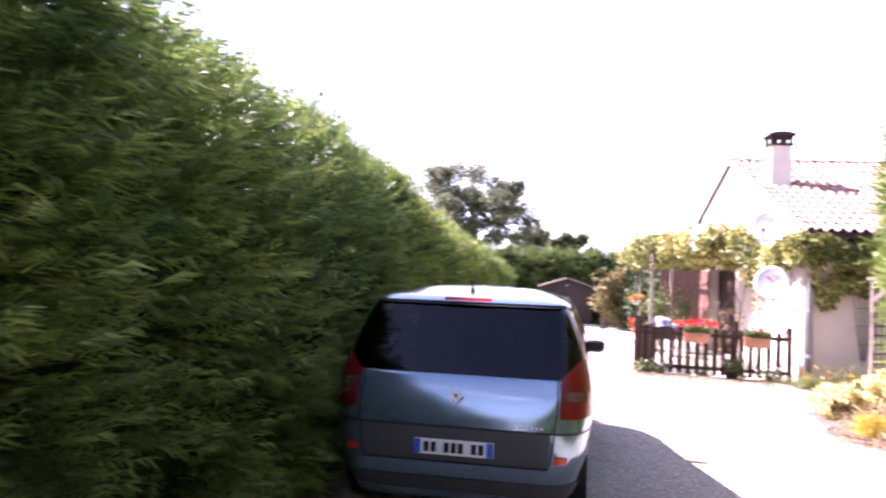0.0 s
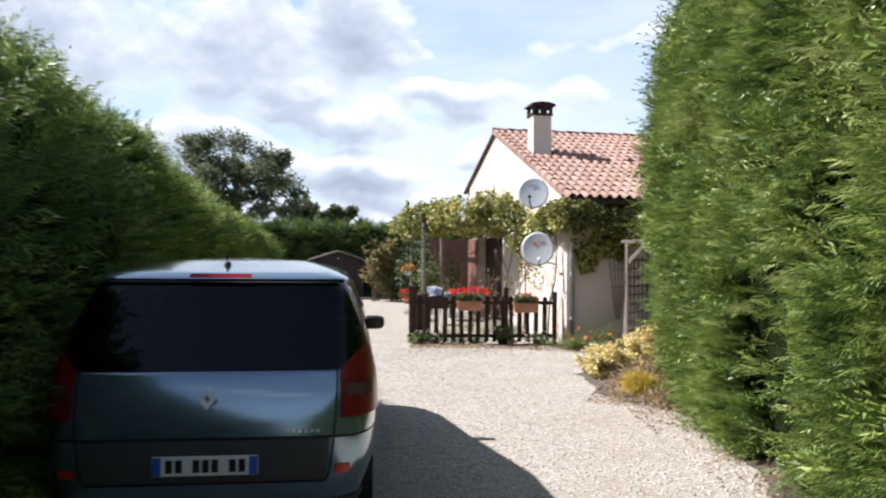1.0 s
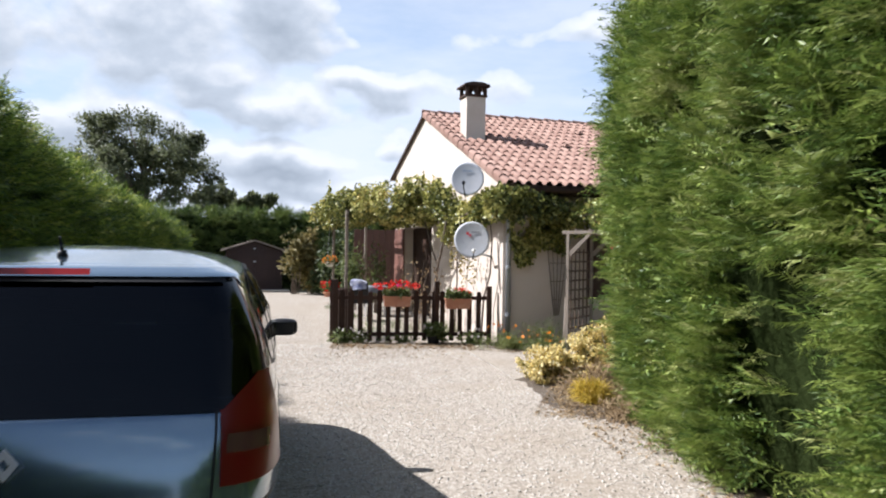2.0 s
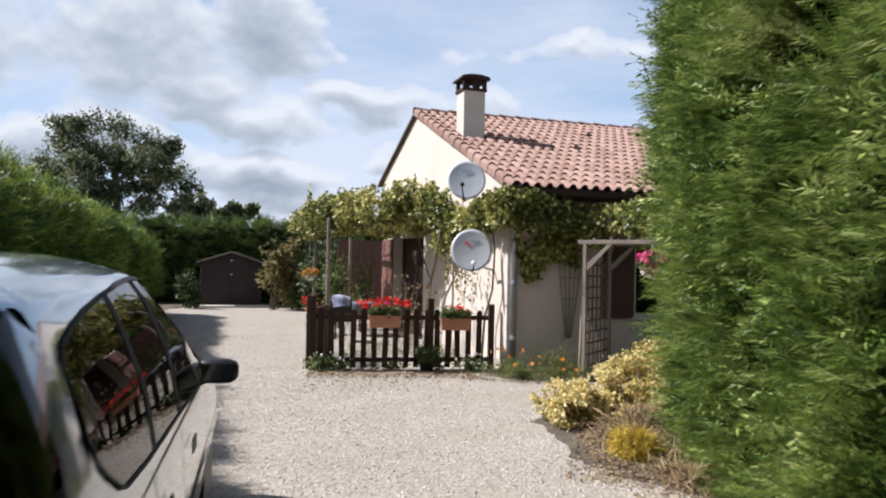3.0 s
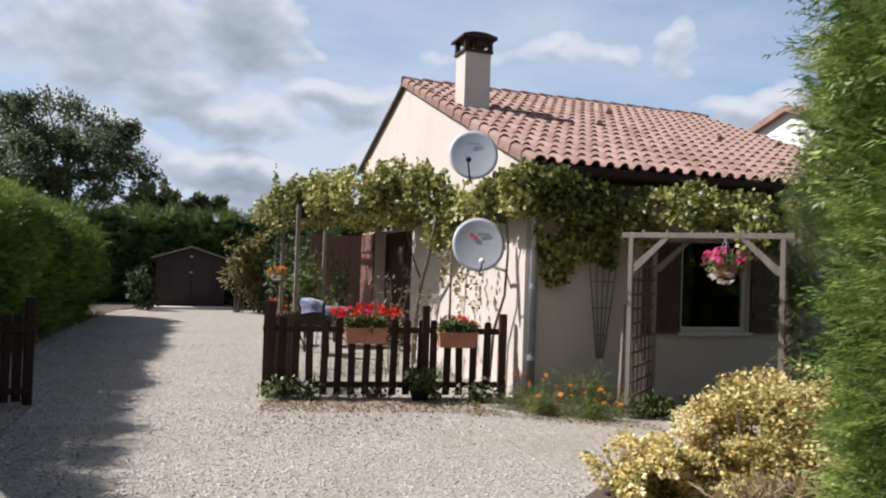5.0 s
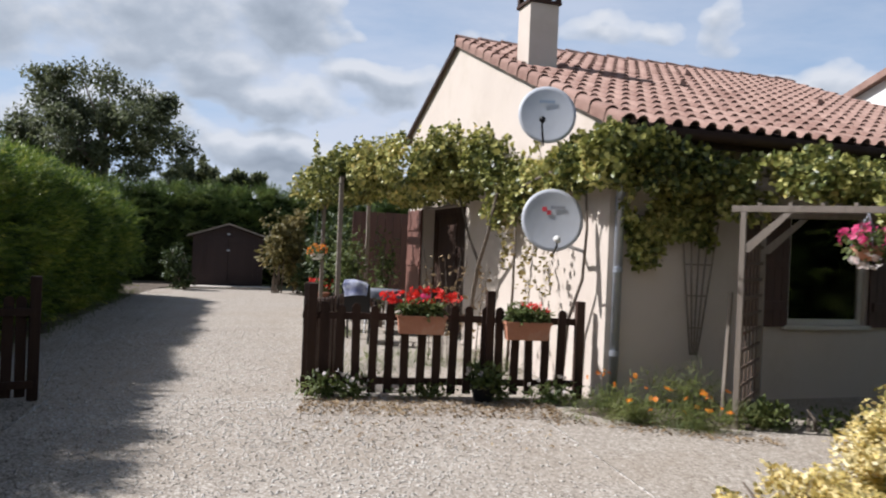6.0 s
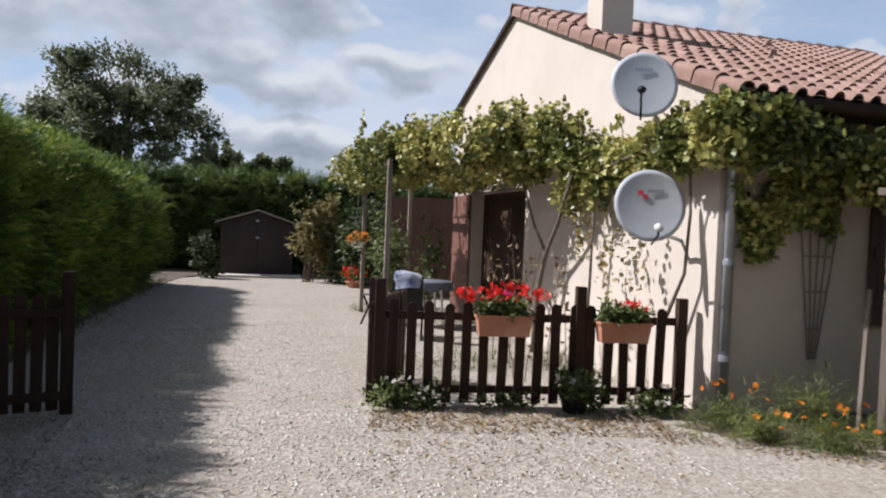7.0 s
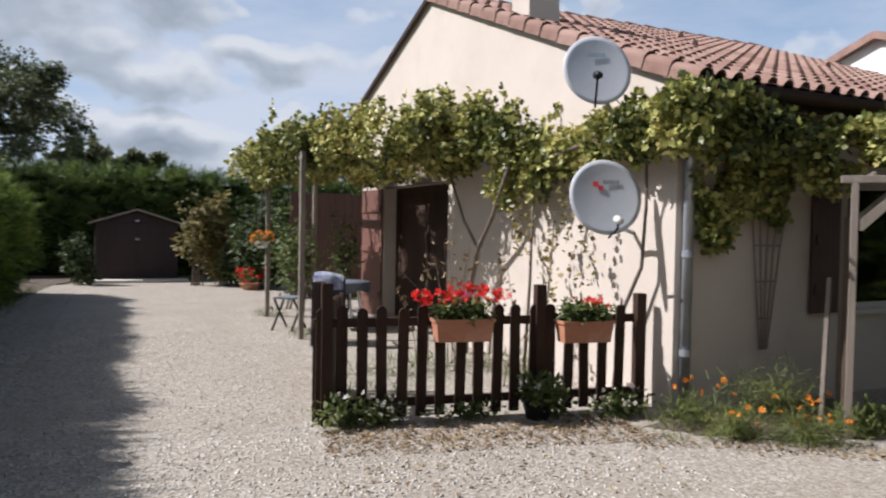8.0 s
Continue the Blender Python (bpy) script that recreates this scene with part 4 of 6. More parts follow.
# ---- picket fence and gate ----
def picket(parent, p, height, yaw, width=0.085, name="picket", thick=0.024):
    bm = bmesh.new()
    w = width / 2
    prism(bm, [(-w, 0.035), (w, 0.035), (w, height - w * 0.75), (w * 0.55, height - w * 0.15), (0, height), (-w * 0.55, height - w * 0.15), (-w, height - w * 0.75)], -thick / 2, thick / 2, "y")
    bmesh.ops.transform(bm, matrix=pose(p[0], p[1], 0, random.uniform(-0.8, 0.8), random.uniform(-1.2, 1.2), yaw), verts=bm.verts[:])
    return part(name, bm, M_BROWN, parent)


def fence_post(parent, p, height, yaw, size=0.09):
    bm = bmesh.new()
    h = size / 2
    box(bm, -h, h, -h, h, 0, height, 0.012, pose(p[0], p[1], 0, 0, 0, yaw))
    return part("post", bm, M_BROWN, parent)


def rail(parent, a, b, z, back=0.03):
    d = (Vector((*b, 0)) - Vector((*a, 0)))
    yaw = math.degrees(math.atan2(d.y, d.x))
    bm = bmesh.new()
    box(bm, 0, d.length, back - 0.015, back + 0.02, z - 0.035, z + 0.035, 0.005, pose(a[0], a[1], 0, 0, 0, yaw))
    return part("rail", bm, M_BROWN, parent)


FENCE_A, FENCE_B = (2.64, 16.17), (5.47, 15.72)
fence = thing("picket_fence", "dark brown stained wooden picket fence with rounded tops", "fence")
yaw = math.degrees(math.atan2(FENCE_B[1] - FENCE_A[1], FENCE_B[0] - FENCE_A[0]))
for f, h in ((0.035, 1.12), (0.665, 1.10), (1.0, 1.02)):
    fence_post(fence, (FENCE_A[0] + (FENCE_B[0] - FENCE_A[0]) * f, FENCE_A[1] + (FENCE_B[1] - FENCE_A[1]) * f), h, yaw)
rail(fence, FENCE_A, FENCE_B, 0.15)
rail(fence, FENCE_A, FENCE_B, 0.80)
for k in range(18):
    f = (k + 0.35) / 17.6
    if abs(f - 0.665) < 0.02 or f > 0.985:
        continue
    picket(fence, (FENCE_A[0] + (FENCE_B[0] - FENCE_A[0]) * f, FENCE_A[1] + (FENCE_B[1] - FENCE_A[1]) * f), 0.93 + random.uniform(-0.015, 0.015), yaw)

for a, b, label in (((2.72, 16.3), (3.25, 17.35), "open brown picket gate leaf folded back beside the fence"), ((0.26, 16.15), (-0.62, 15.9), "open brown picket gate leaf in the hedge's shade")):
    gate = thing("picket_gate", label, "gate", "drive gate leaves")
    yaw = math.degrees(math.atan2(b[1] - a[1], b[0] - a[0]))
    fence_post(gate, a, 1.12, yaw)
    rail(gate, a, b, 0.15), rail(gate, a, b, 0.80)
    for k in range(8):
        f = (k + 0.9) / 8.2
        picket(gate, (a[0] + (b[0] - a[0]) * f, a[1] + (b[1] - a[1]) * f), 0.94, yaw)

# ---- parked car ----
def car_paint():
    m = surface("grey_green_car_paint", (0.165, 0.24, 0.305), (0.195, 0.275, 0.34), 0.16, 1.2, 300.0, 0.0, metal=0.75, coat=1.0)
    return m


M_PAINT = car_paint()
M_TINT = thin_glass("tinted_car_glass", (0.035, 0.04, 0.05), 1.42)
M_CAR_TRIM = surface("grey_bumper_plastic", (0.035, 0.036, 0.036), (0.055, 0.055, 0.054), 0.55, 3.0, 200.0, 0.1, depth=0.001)
M_TAIL = plain("red_lamp_glass", (0.15, 0.007, 0.006), 0.28, coat=0.15, spec=0.3)
M_TAIL_CLEAR = plain("clear_lamp_glass", (0.09, 0.035, 0.035), 0.1, coat=0.6)
M_TAIL_DARK = plain("dark_red_lamp_glass", (0.20, 0.012, 0.012), 0.2, spec=0.3)
M_BADGE = plain("bright_badge", (0.85, 0.86, 0.88), 0.4)
M_REFLECTOR = plain("orange_red_reflector", (0.55, 0.035, 0.012), 0.25)
M_MIRROR_GLASS = plain("dark_mirror_glass", (0.09, 0.095, 0.10), 0.08, metal=1.0)
M_RUBBER = surface("tyre_rubber", (0.014, 0.014, 0.014), (0.03, 0.03, 0.03), 0.85, 6.0, 80.0, 0.3)
M_ALLOY = surface("alloy", (0.42, 0.43, 0.44), (0.52, 0.53, 0.54), 0.35, 5.0, 60.0, 0.05, metal=0.9)
M_SEAT = surface("blue_grey_seat_cloth", (0.05, 0.06, 0.09), (0.09, 0.10, 0.14), 0.9, 6.0, 120.0, 0.2)
M_PLATE = surface("white_plate", (0.66, 0.66, 0.64), (0.74, 0.74, 0.72), 0.45, 4.0, 60.0, 0.0)
M_PLATE_BLUE = plain("blue_plate_end", (0.03, 0.09, 0.42), 0.4)

YS = 1.12
LEVELS = np.array([  # height, half width, rear, front
    (0.02, 0.76, 0.14, 4.00), (0.20, 0.82, 0.05, 4.06), (0.30, 0.84, 0.01, 4.12), (0.42, 0.87, -0.01, 4.15), (0.58, 0.88, -0.01, 4.13), (0.70, 0.88, 0.00, 4.05),
    (0.82, 0.875, 0.025, 3.85), (0.92, 0.87, 0.06, 3.50), (1.02, 0.855, 0.105, 3.10), (1.25, 0.815, 0.22, 2.55), (1.49, 0.725, 0.33, 2.10),
    (1.545, 0.695, 0.38, 2.08), (1.585, 0.645, 0.44, 2.02), (1.625, 0.55, 0.70, 1.92), (1.66, 0.42, 0.95, 1.76), (1.682, 0.12, 1.20, 1.50)]) * np.array([1, 1, YS, YS])
PLAN_N = 10.0


def car_section(z):
    return [float(np.interp(z, LEVELS[:, 0], LEVELS[:, k])) for k in (1, 2, 3)]


def car_point(theta, z, off=0.0):
    w, r, f = car_section(z)
    c, s = math.cos(theta), math.sin(theta)
    e = 2 / PLAN_N
    p = Vector((w * math.copysign(abs(c) ** e, c), (r + f) / 2 + (f - r) / 2 * math.copysign(abs(s) ** e, s), z))
    if off:
        d = 0.01
        a, b = car_point(theta + d, z) - car_point(theta - d, z), car_point(theta, z + d) - car_point(theta, z - d)
        p = p + a.cross(b).normalized() * off
    return p


def theta_at(kind, value, z):
    w, r, f = car_section(z)
    if kind == "a":                          # across the tail, -1 to 1
        return -math.acos(math.copysign(min(abs(value), 1) ** (PLAN_N / 2), value))
    q = (value * YS - (r + f) / 2) / ((f - r) / 2)  # along the right flank
    return math.asin(math.copysign(min(abs(q), 1) ** (PLAN_N / 2), q))


def car_panel(name, material, parent, lo, hi, z0, z1, off=0.004, label="", mirror=False, nu=10, nz=6, thick=0.0, bow=0.0, off_top=None):
    """A panel that follows the bodywork. lo, hi: ('a' or 'y', at the bottom, at the top)."""
    bm = bmesh.new()
    rows = []
    for j in range(nz + 1):
        f = j / nz
        row = []
        for i in range(nu + 1):
            g = i / nu
            z = z0 + (z1 - z0) * f + bow * (1 - (2 * g - 1) ** 2) * (1 - 2 * f if bow < 0 else 1 - f)
            a, b = theta_at(lo[0], lo[1] + (lo[2] - lo[1]) * f, z), theta_at(hi[0], hi[1] + (hi[2] - hi[1]) * f, z)
            p = car_point(a + (b - a) * g, z, off if off_top is None else off + (off_top - off) * f)
            row.append(bm.verts.new((-p.x, p.y, p.z) if mirror else p))
        rows.append(row)
    for a, b in zip(rows, rows[1:]):
        for i in range(nu):
            bm.faces.new((a[i], b[i], b[i + 1], a[i + 1]) if mirror else (a[i], a[i + 1], b[i + 1], b[i]))
    if thick:
        geom = bmesh.ops.solidify(bm, geom=bm.faces[:], thickness=thick)
    return part(name, bm, material, parent, label, True)


def glass_top(y):
    """Arched upper edge of the side glass."""
    return float(np.interp(y, (0.55, 0.57, 0.63, 0.75, 0.92, 1.16, 1.45, 1.72, 1.9, 1.98, 2.04, 2.09, 2.15, 2.24, 2.40), (1.28, 1.38, 1.44, 1.475, 1.503, 1.530, 1.552, 1.563, 1.560, 1.545, 1.50, 1.42, 1.31, 1.16, 0.995)))


def glass_foot(y):
    """Its lower edge, rising towards the tail."""
    return float(np.interp(y, (0.55, 0.61, 0.74, 1.05, 1.6, 2.2, 2.40), (1.275, 1.16, 1.075, 1.05, 1.030, 1.003, 0.994)))


def flank(name, material, parent, y0, y1, foot, top, off, mirror, label="", lean=0.0, nu=44, nz=6):
    """A piece of the car's side between two curves of height along it; lean tips its upright edges."""
    bm = bmesh.new()
    rows = []
    for i in range(nu + 1):
        row = []
        for j in range(nz + 1):
            y = y0 + (y1 - y0) * i / nu
            f = j / nz
            y += lean * f
            z = foot(y) + (top(y) - foot(y)) * f
            p = car_point(theta_at("y", y, z), z, off)
            row.append(bm.verts.new((-p.x, p.y, p.z) if mirror else p))
        rows.append(row)
    for a, b in zip(rows, rows[1:]):
        for j in range(nz):
            bm.faces.new((a[j], a[j + 1], b[j + 1], b[j]) if mirror else (a[j], b[j], b[j + 1], a[j + 1]))
    return part(name, bm, material, parent, label, True)


car = thing("car", "grey-green compact family car parked in the hedge's shade", "car", at=pose(-0.018, 5.842, 0.16, 0, 0, -4.55) @ Matrix.Diagonal((1.026, 0.994, 0.885, 1)))


def loft(zs, cap_top):
    bm = bmesh.new()
    rings = [[bm.verts.new(car_point(2 * math.pi * k / 96, z)) for k in range(96)] for z in zs]
    for a, b in zip(rings, rings[1:]):
        for k in range(96):
            bm.faces.new((a[k], a[(k + 1) % 96], b[(k + 1) % 96], b[k]))
    if cap_top:
        bm.faces.new(rings[-1])
    else:
        bm.faces.new(rings[0][::-1])
    return bm


body = part("body", loft([0.62, 0.65, 0.70, 0.76, 0.82, 0.87, 0.92, 0.97, 1.0], True), M_PAINT, car, "grey-green metallic lower body", True)
bumper = part("bumper", loft([0.03, 0.08, 0.16, 0.24, 0.30, 0.36, 0.42, 0.48, 0.54, 0.608], False), M_PAINT, car, "body-coloured bumpers and sills", True)
bm = loft([0.606, 0.614, 0.622], False)
part("waist_gap", bm, M_BLACK, body)
roof_shell = part("roof", loft([1.572, 1.578, 1.585, 1.60, 1.615, 1.63, 1.645, 1.66, 1.668, 1.676, 1.682], True), M_PAINT, car, "sky-reflecting painted roof", True)
# lower tail: dark recessed band with the plate
car_panel("tailgate_recess", M_CAR_TRIM, body, ("a", -0.695, -0.70), ("a", 0.695, 0.70), 0.36, 0.604, 0.006, "dark grey band round the plate", nu=16)
car_panel("bumper_strip", M_CAR_TRIM, bumper, ("a", -0.995, -0.995), ("a", 0.995, 0.995), 0.10, 0.22, 0.005, "dark grey lower bumper", nu=24)
car_panel("seam", M_BLACK, body, ("a", -0.70, -0.70), ("a", 0.70, 0.70), 0.345, 0.357, 0.006, nu=16, nz=1)
for mir in (False, True):
    car_panel("seam", M_BLACK, body, ("a", 0.70, 0.755), ("a", 0.71, 0.765), 0.35, 1.0, 0.005, mirror=mir, nu=1, nz=10)
    lamp = car_panel("tail_lamp", M_TAIL, car, ("a", 0.765, 0.775), ("a", 0.985, 0.982), 0.72, 1.0, 0.016, "red tail lamp with a clear middle", mirror=mir, nu=40)
    car_panel("lamp_top", M_TAIL, lamp, ("a", 0.785, 0.935), ("a", 0.982, 0.976), 1.0, 1.13, 0.016, mirror=mir, nu=30)
    car_panel("lamp_lens", M_TAIL_CLEAR, lamp, ("a", 0.785, 0.79), ("a", 0.93, 0.935), 0.84, 0.91, 0.030, mirror=mir, nz=3, nu=24)
    car_panel("reflector", M_REFLECTOR, bumper, ("a", 0.745, 0.745), ("a", 0.83, 0.83), 0.395, 0.445, 0.008, mirror=mir, nu=3, nz=1)
    # pillars, arched side glass with its dark surround, painted rail above and below
    car_panel("rear_pillar", M_PAINT, car, ("a", 0.988, 0.98), ("y", 0.55, 0.55), 0.995, 1.576, 0.0, mirror=mir, nu=16)
    flank("roof_rail", M_PAINT, car, 0.55, 2.40, glass_top, lambda y: 1.576, 0.0, mir)
    flank("waist_rail", M_PAINT, car, 0.55, 2.40, lambda y: 0.993, glass_foot, 0.0, mir)
    car_panel("front_pillar", M_PAINT, car, ("y", 2.40, 2.06), ("y", 3.0, 2.09), 0.993, 1.576, -0.002, mirror=mir)
    for y0, y1, kind in ((0.565, 1.13, "quarter"), (1.17, 1.68, "rear door"), (1.74, 2.385, "front door")):
        flank("side_window", M_TINT, car, y0, y1, glass_foot, glass_top, 0.003, mir, "dark tinted " + kind + " glass", lean=0.04 if y0 < 1.5 else 0.0)
    for y in (1.13, 1.68):
        flank("door_pillar", M_RUBBER, car, y - 0.005, y + (0.045 if y < 1.5 else 0.065), glass_foot, glass_top, 0.005, mir, lean=0.04 if y < 1.5 else 0.0, nu=2)
    flank("window_frame", M_RUBBER, car, 0.556, 2.40, lambda y: glass_top(y) - 0.005, lambda y: glass_top(y) + 0.008, 0.006, mir, nz=1)
    flank("window_frame", M_RUBBER, car, 0.556, 2.40, lambda y: glass_foot(y) - 0.007, lambda y: glass_foot(y) + 0.006, 0.006, mir, nz=1)
    for y in (1.10, 1.70, 2.75):
        car_panel("door_seam", M_BLACK, body, ("y", y, y), ("y", y + 0.008, y + 0.008), 0.36, 1.0, 0.003, mirror=mir, nu=1, nz=10)
    for y in (1.24, 2.0):
        h = car_panel("door_handle", M_PAINT, body, ("y", y, y), ("y", y + 0.19, y + 0.19), 0.785, 0.825, 0.028, mirror=mir, nu=6, nz=2)
        car_panel("handle_recess", M_BLACK, body, ("y", y + 0.02, y + 0.02), ("y", y + 0.17, y + 0.17), 0.755, 0.82, 0.003, mirror=mir, nu=6, nz=2)
    car_panel("rub_strip", M_CAR_TRIM, body, ("y", 1.05, 1.05), ("y", 2.85, 2.85), 0.46, 0.54, 0.012, mirror=mir, nu=16, nz=2)
    # mirror
    sgn = -1 if mir else 1
    bm = bmesh.new()
    bmesh.ops.create_uvsphere(bm, u_segments=20, v_segments=12, radius=1.0)
    for v in bm.verts:
        for k in range(3):
            v.co[k] = math.copysign(abs(v.co[k]) ** 0.6, v.co[k])
        v.co = Vector((v.co.x * 0.105, v.co.y * 0.055, v.co.z * 0.072))
    bmesh.ops.transform(bm, matrix=pose(sgn * 0.92, 2.80 * YS, 1.0, 0, 0, sgn * -8), verts=bm.verts[:])
    mirror = part("door_mirror", bm, M_BLACK, car, "black plastic door mirror", True)
    bm = bmesh.new()
    tube(bm, [(sgn * 0.76, 2.88 * YS, 0.985), (sgn * 0.90, 2.82 * YS, 0.99)], [0.04, 0.03], 8)
    part("mirror_arm", bm, M_BLACK, mirror, smooth=True)
    bm = bmesh.new()
    box(bm, sgn * 0.92 - 0.078, sgn * 0.92 + 0.078, 2.80 * YS - 0.060, 2.80 * YS - 0.054, 0.95, 1.05, 0.002, Matrix.Identity(4))
    part("mirror_glass", bm, M_MIRROR_GLASS, mirror)
# rear glass, spoiler lamp
car_panel("rear_window", M_TINT, car, ("a", -0.988, -0.98), ("a", 0.988, 0.98), 0.995, 1.535, 0.002, "dark tinted rear window", nu=60)
spoiler = car_panel("spoiler", M_PAINT, car, ("a", -0.982, -0.982), ("a", 0.982, 0.982), 1.53, 1.602, 0.022, nu=60, nz=8, off_top=-0.003)
car_panel("spoiler_underside", M_BLACK, spoiler, ("a", -0.92, -0.92), ("a", 0.92, 0.92), 1.512, 1.533, 0.014, nu=60, nz=2)
car_panel("brake_lamp", M_TAIL_DARK, spoiler, ("a", -0.24, -0.24), ("a", 0.24, 0.24), 1.520, 1.543, 0.046, nu=6, nz=1)
# windscreen
bm = bmesh.new()
rows = []
for j in range(7):
    z = 0.998 + 0.576 * j / 6
    rows.append([bm.verts.new(car_point(math.radians(90) + q * 1.12, z, 0.003)) for q in (-1, -0.75, -0.5, -0.25, 0, 0.25, 0.5, 0.75, 1)])
for a, b in zip(rows, rows[1:]):
    for i in range(8):
        bm.faces.new((a[i], b[i], b[i + 1], a[i + 1]))
part("windscreen", bm, M_TINT, car, "", True)
# badge, plate, writing bars
bm = bmesh.new()
c = car_point(-math.pi / 2, 0.835, 0.030)
outer = [(0, 0.062), (0.043, 0), (0, -0.062), (-0.043, 0)]
inner_r = [(x * 0.42, z * 0.42) for x, z in outer]
for k in range(4):
    q = [outer[k], outer[(k + 1) % 4], inner_r[(k + 1) % 4], inner_r[k]]
    prism(bm, [(c.x + x, c.z + z) for x, z in q], c.y - 0.010, c.y + 0.006, "y")
part("badge", bm, M_BADGE, body, "chrome lozenge badge")
c = car_point(-math.pi / 2, 0.475, 0.012)
bm = bmesh.new()
box(bm, -0.26, 0.26, c.y - 0.008, c.y + 0.004, 0.406, 0.52, 0.003)
plate = part("number_plate", bm, M_PLATE, car, "white plate with blue ends and dark bars")
for x0 in (-0.258, 0.216):
    bm = bmesh.new()
    box(bm, x0, x0 + 0.042, c.y - 0.012, c.y - 0.0085, 0.409, 0.517)
    part("plate_end", bm, M_PLATE_BLUE, plate)
for x0, x1 in [(q, q + 0.034) for q in (-0.195, -0.148, -0.062, -0.016, 0.030, 0.116, 0.163)]:
    bm = bmesh.new()
    box(bm, x0, x1, c.y - 0.0115, c.y - 0.0085, 0.426, 0.50)
    part("dark_bar", bm, M_BLACK, plate)
for k in range(6):
    bm = bmesh.new()
    p = car_point(theta_at("a", 0.46 + 0.035 * k, 0.65), 0.65, 0.010)
    box(bm, p.x - 0.008, p.x + 0.008, p.y - 0.003, p.y + 0.006, 0.644, 0.656)
    part("badge_bar", bm, M_BADGE, body)
# aerial
bm = bmesh.new()
tube(bm, [(-0.03, 0.80, 1.61), (-0.03, 0.79, 1.655)], [0.026, 0.016], 10)
tube(bm, [(-0.03, 0.79, 1.65), (-0.03, 0.75, 1.72)], [0.008, 0.006], 6)
part("aerial", bm, M_BLACK, car, smooth=True)
# wheels
WHEEL_Z = 0.178


def wheel(x, y):
    bm = bmesh.new()
    ring = [(0.19, -0.09), (0.27, -0.10), (0.305, -0.075), (0.315, 0.0), (0.305, 0.075), (0.27, 0.10), (0.19, 0.09)]
    loops = [[bm.verts.new((x + w, y + r * math.cos(a), WHEEL_Z + r * 1.14 * math.sin(a))) for r, w in ring] for a in (2 * math.pi * k / 32 for k in range(32))]
    for k in range(32):
        for i in range(len(ring) - 1):
            bm.faces.new((loops[k][i], loops[k][i + 1], loops[(k + 1) % 32][i + 1], loops[(k + 1) % 32][i]))
    bmesh.ops.recalc_face_normals(bm, faces=bm.faces[:])
    tyre = part("wheel", bm, M_RUBBER, car, "black tyre on a grey alloy rim", True)
    bm = bmesh.new()
    s = math.copysign(1, x)
    tube(bm, [(x - s * 0.05, y, WHEEL_Z), (x + s * 0.045, y, WHEEL_Z)], [0.195, 0.195], 32)
    for k in range(5):
        a = 2 * math.pi * k / 5
        tube(bm, [(x + s * 0.06, y, WHEEL_Z), (x + s * 0.05, y + 0.18 * math.cos(a), WHEEL_Z + 0.2 * math.sin(a))], [0.035, 0.025], 6)
    part("rim", bm, M_ALLOY, tyre, smooth=False)


for x in (-0.80, 0.80):
    for y in (0.80, 3.72):
        wheel(x * 0.915, y)
        bm = bmesh.new()
        s = math.copysign(1, x)
        tube(bm, [(x - s * 0.16, y, WHEEL_Z + 0.02), (x + s * 0.055, y, WHEEL_Z + 0.02)], 0.37, 32)
        part("wheel_arch", bm, M_BLACK, car)
# seats and floor
bm = bmesh.new()
box(bm, -0.70, 0.70, 0.4, 3.3, 0.93, 1.004)
part("cabin_floor", bm, M_DARK, car)
for x, y in ((-0.42, 1.4), (0.0, 1.4), (0.42, 1.4), (-0.36, 2.4), (0.36, 2.4)):
    bm = bmesh.new()
    w = 0.17 if y < 2 else 0.23
    box(bm, x - w, x + w, y - 0.06, y + 0.06, 0.98, 1.22, 0.03)
    box(bm, x - 0.12, x + 0.12, y - 0.05, y + 0.04, 1.24, 1.38, 0.03)
    part("seat", bm, M_SEAT, car, "blue-grey cloth seat back with headrest", True)

# ---- vine over the terrace and along the eaves ----
def leaf_cloud(blobs, shapes, size, seed, shell=0.55, lift=0.35, spread=0.8, gaps=-9.0):
    """Leaves through ellipsoids (x, y, z, rx, ry, rz, count), thickest near their skins."""
    rng = np.random.default_rng(seed)
    pieces = []
    for x, y, z, rx, ry, rz, count in blobs:
        d = unit(rng.normal(size=(count, 3)))
        r = (shell + (1 - shell) * rng.random((count, 1))) * (1 + 0.22 * soft_noise(d * 2.5 + np.array([x, y, z]), 1.6, seed)[:, None])
        pos = np.array([x, y, z]) + d * r * np.array([rx, ry, rz])
        open_air = soft_noise(pos, 4.5, seed + 3) > gaps
        pos, d = pos[open_air], d[open_air]
        count = len(pos)
        n = unit(d / np.array([rx, ry, rz]))
        long = unit(n * 0.5 + rng.normal(size=(count, 3)) * spread * 0.6 + np.array([0, 0, -0.15]))
        out = unit(n * 0.7 + np.array([0, 0, lift]) + rng.normal(size=(count, 3)) * spread * 0.5)
        across = unit(np.cross(long, out))
        pieces.append(scatter(shapes, pos, (long, across, np.cross(across, long) * -1), size * rng.uniform(0.6, 1.25, count), rng))
    return join_arrays(pieces)


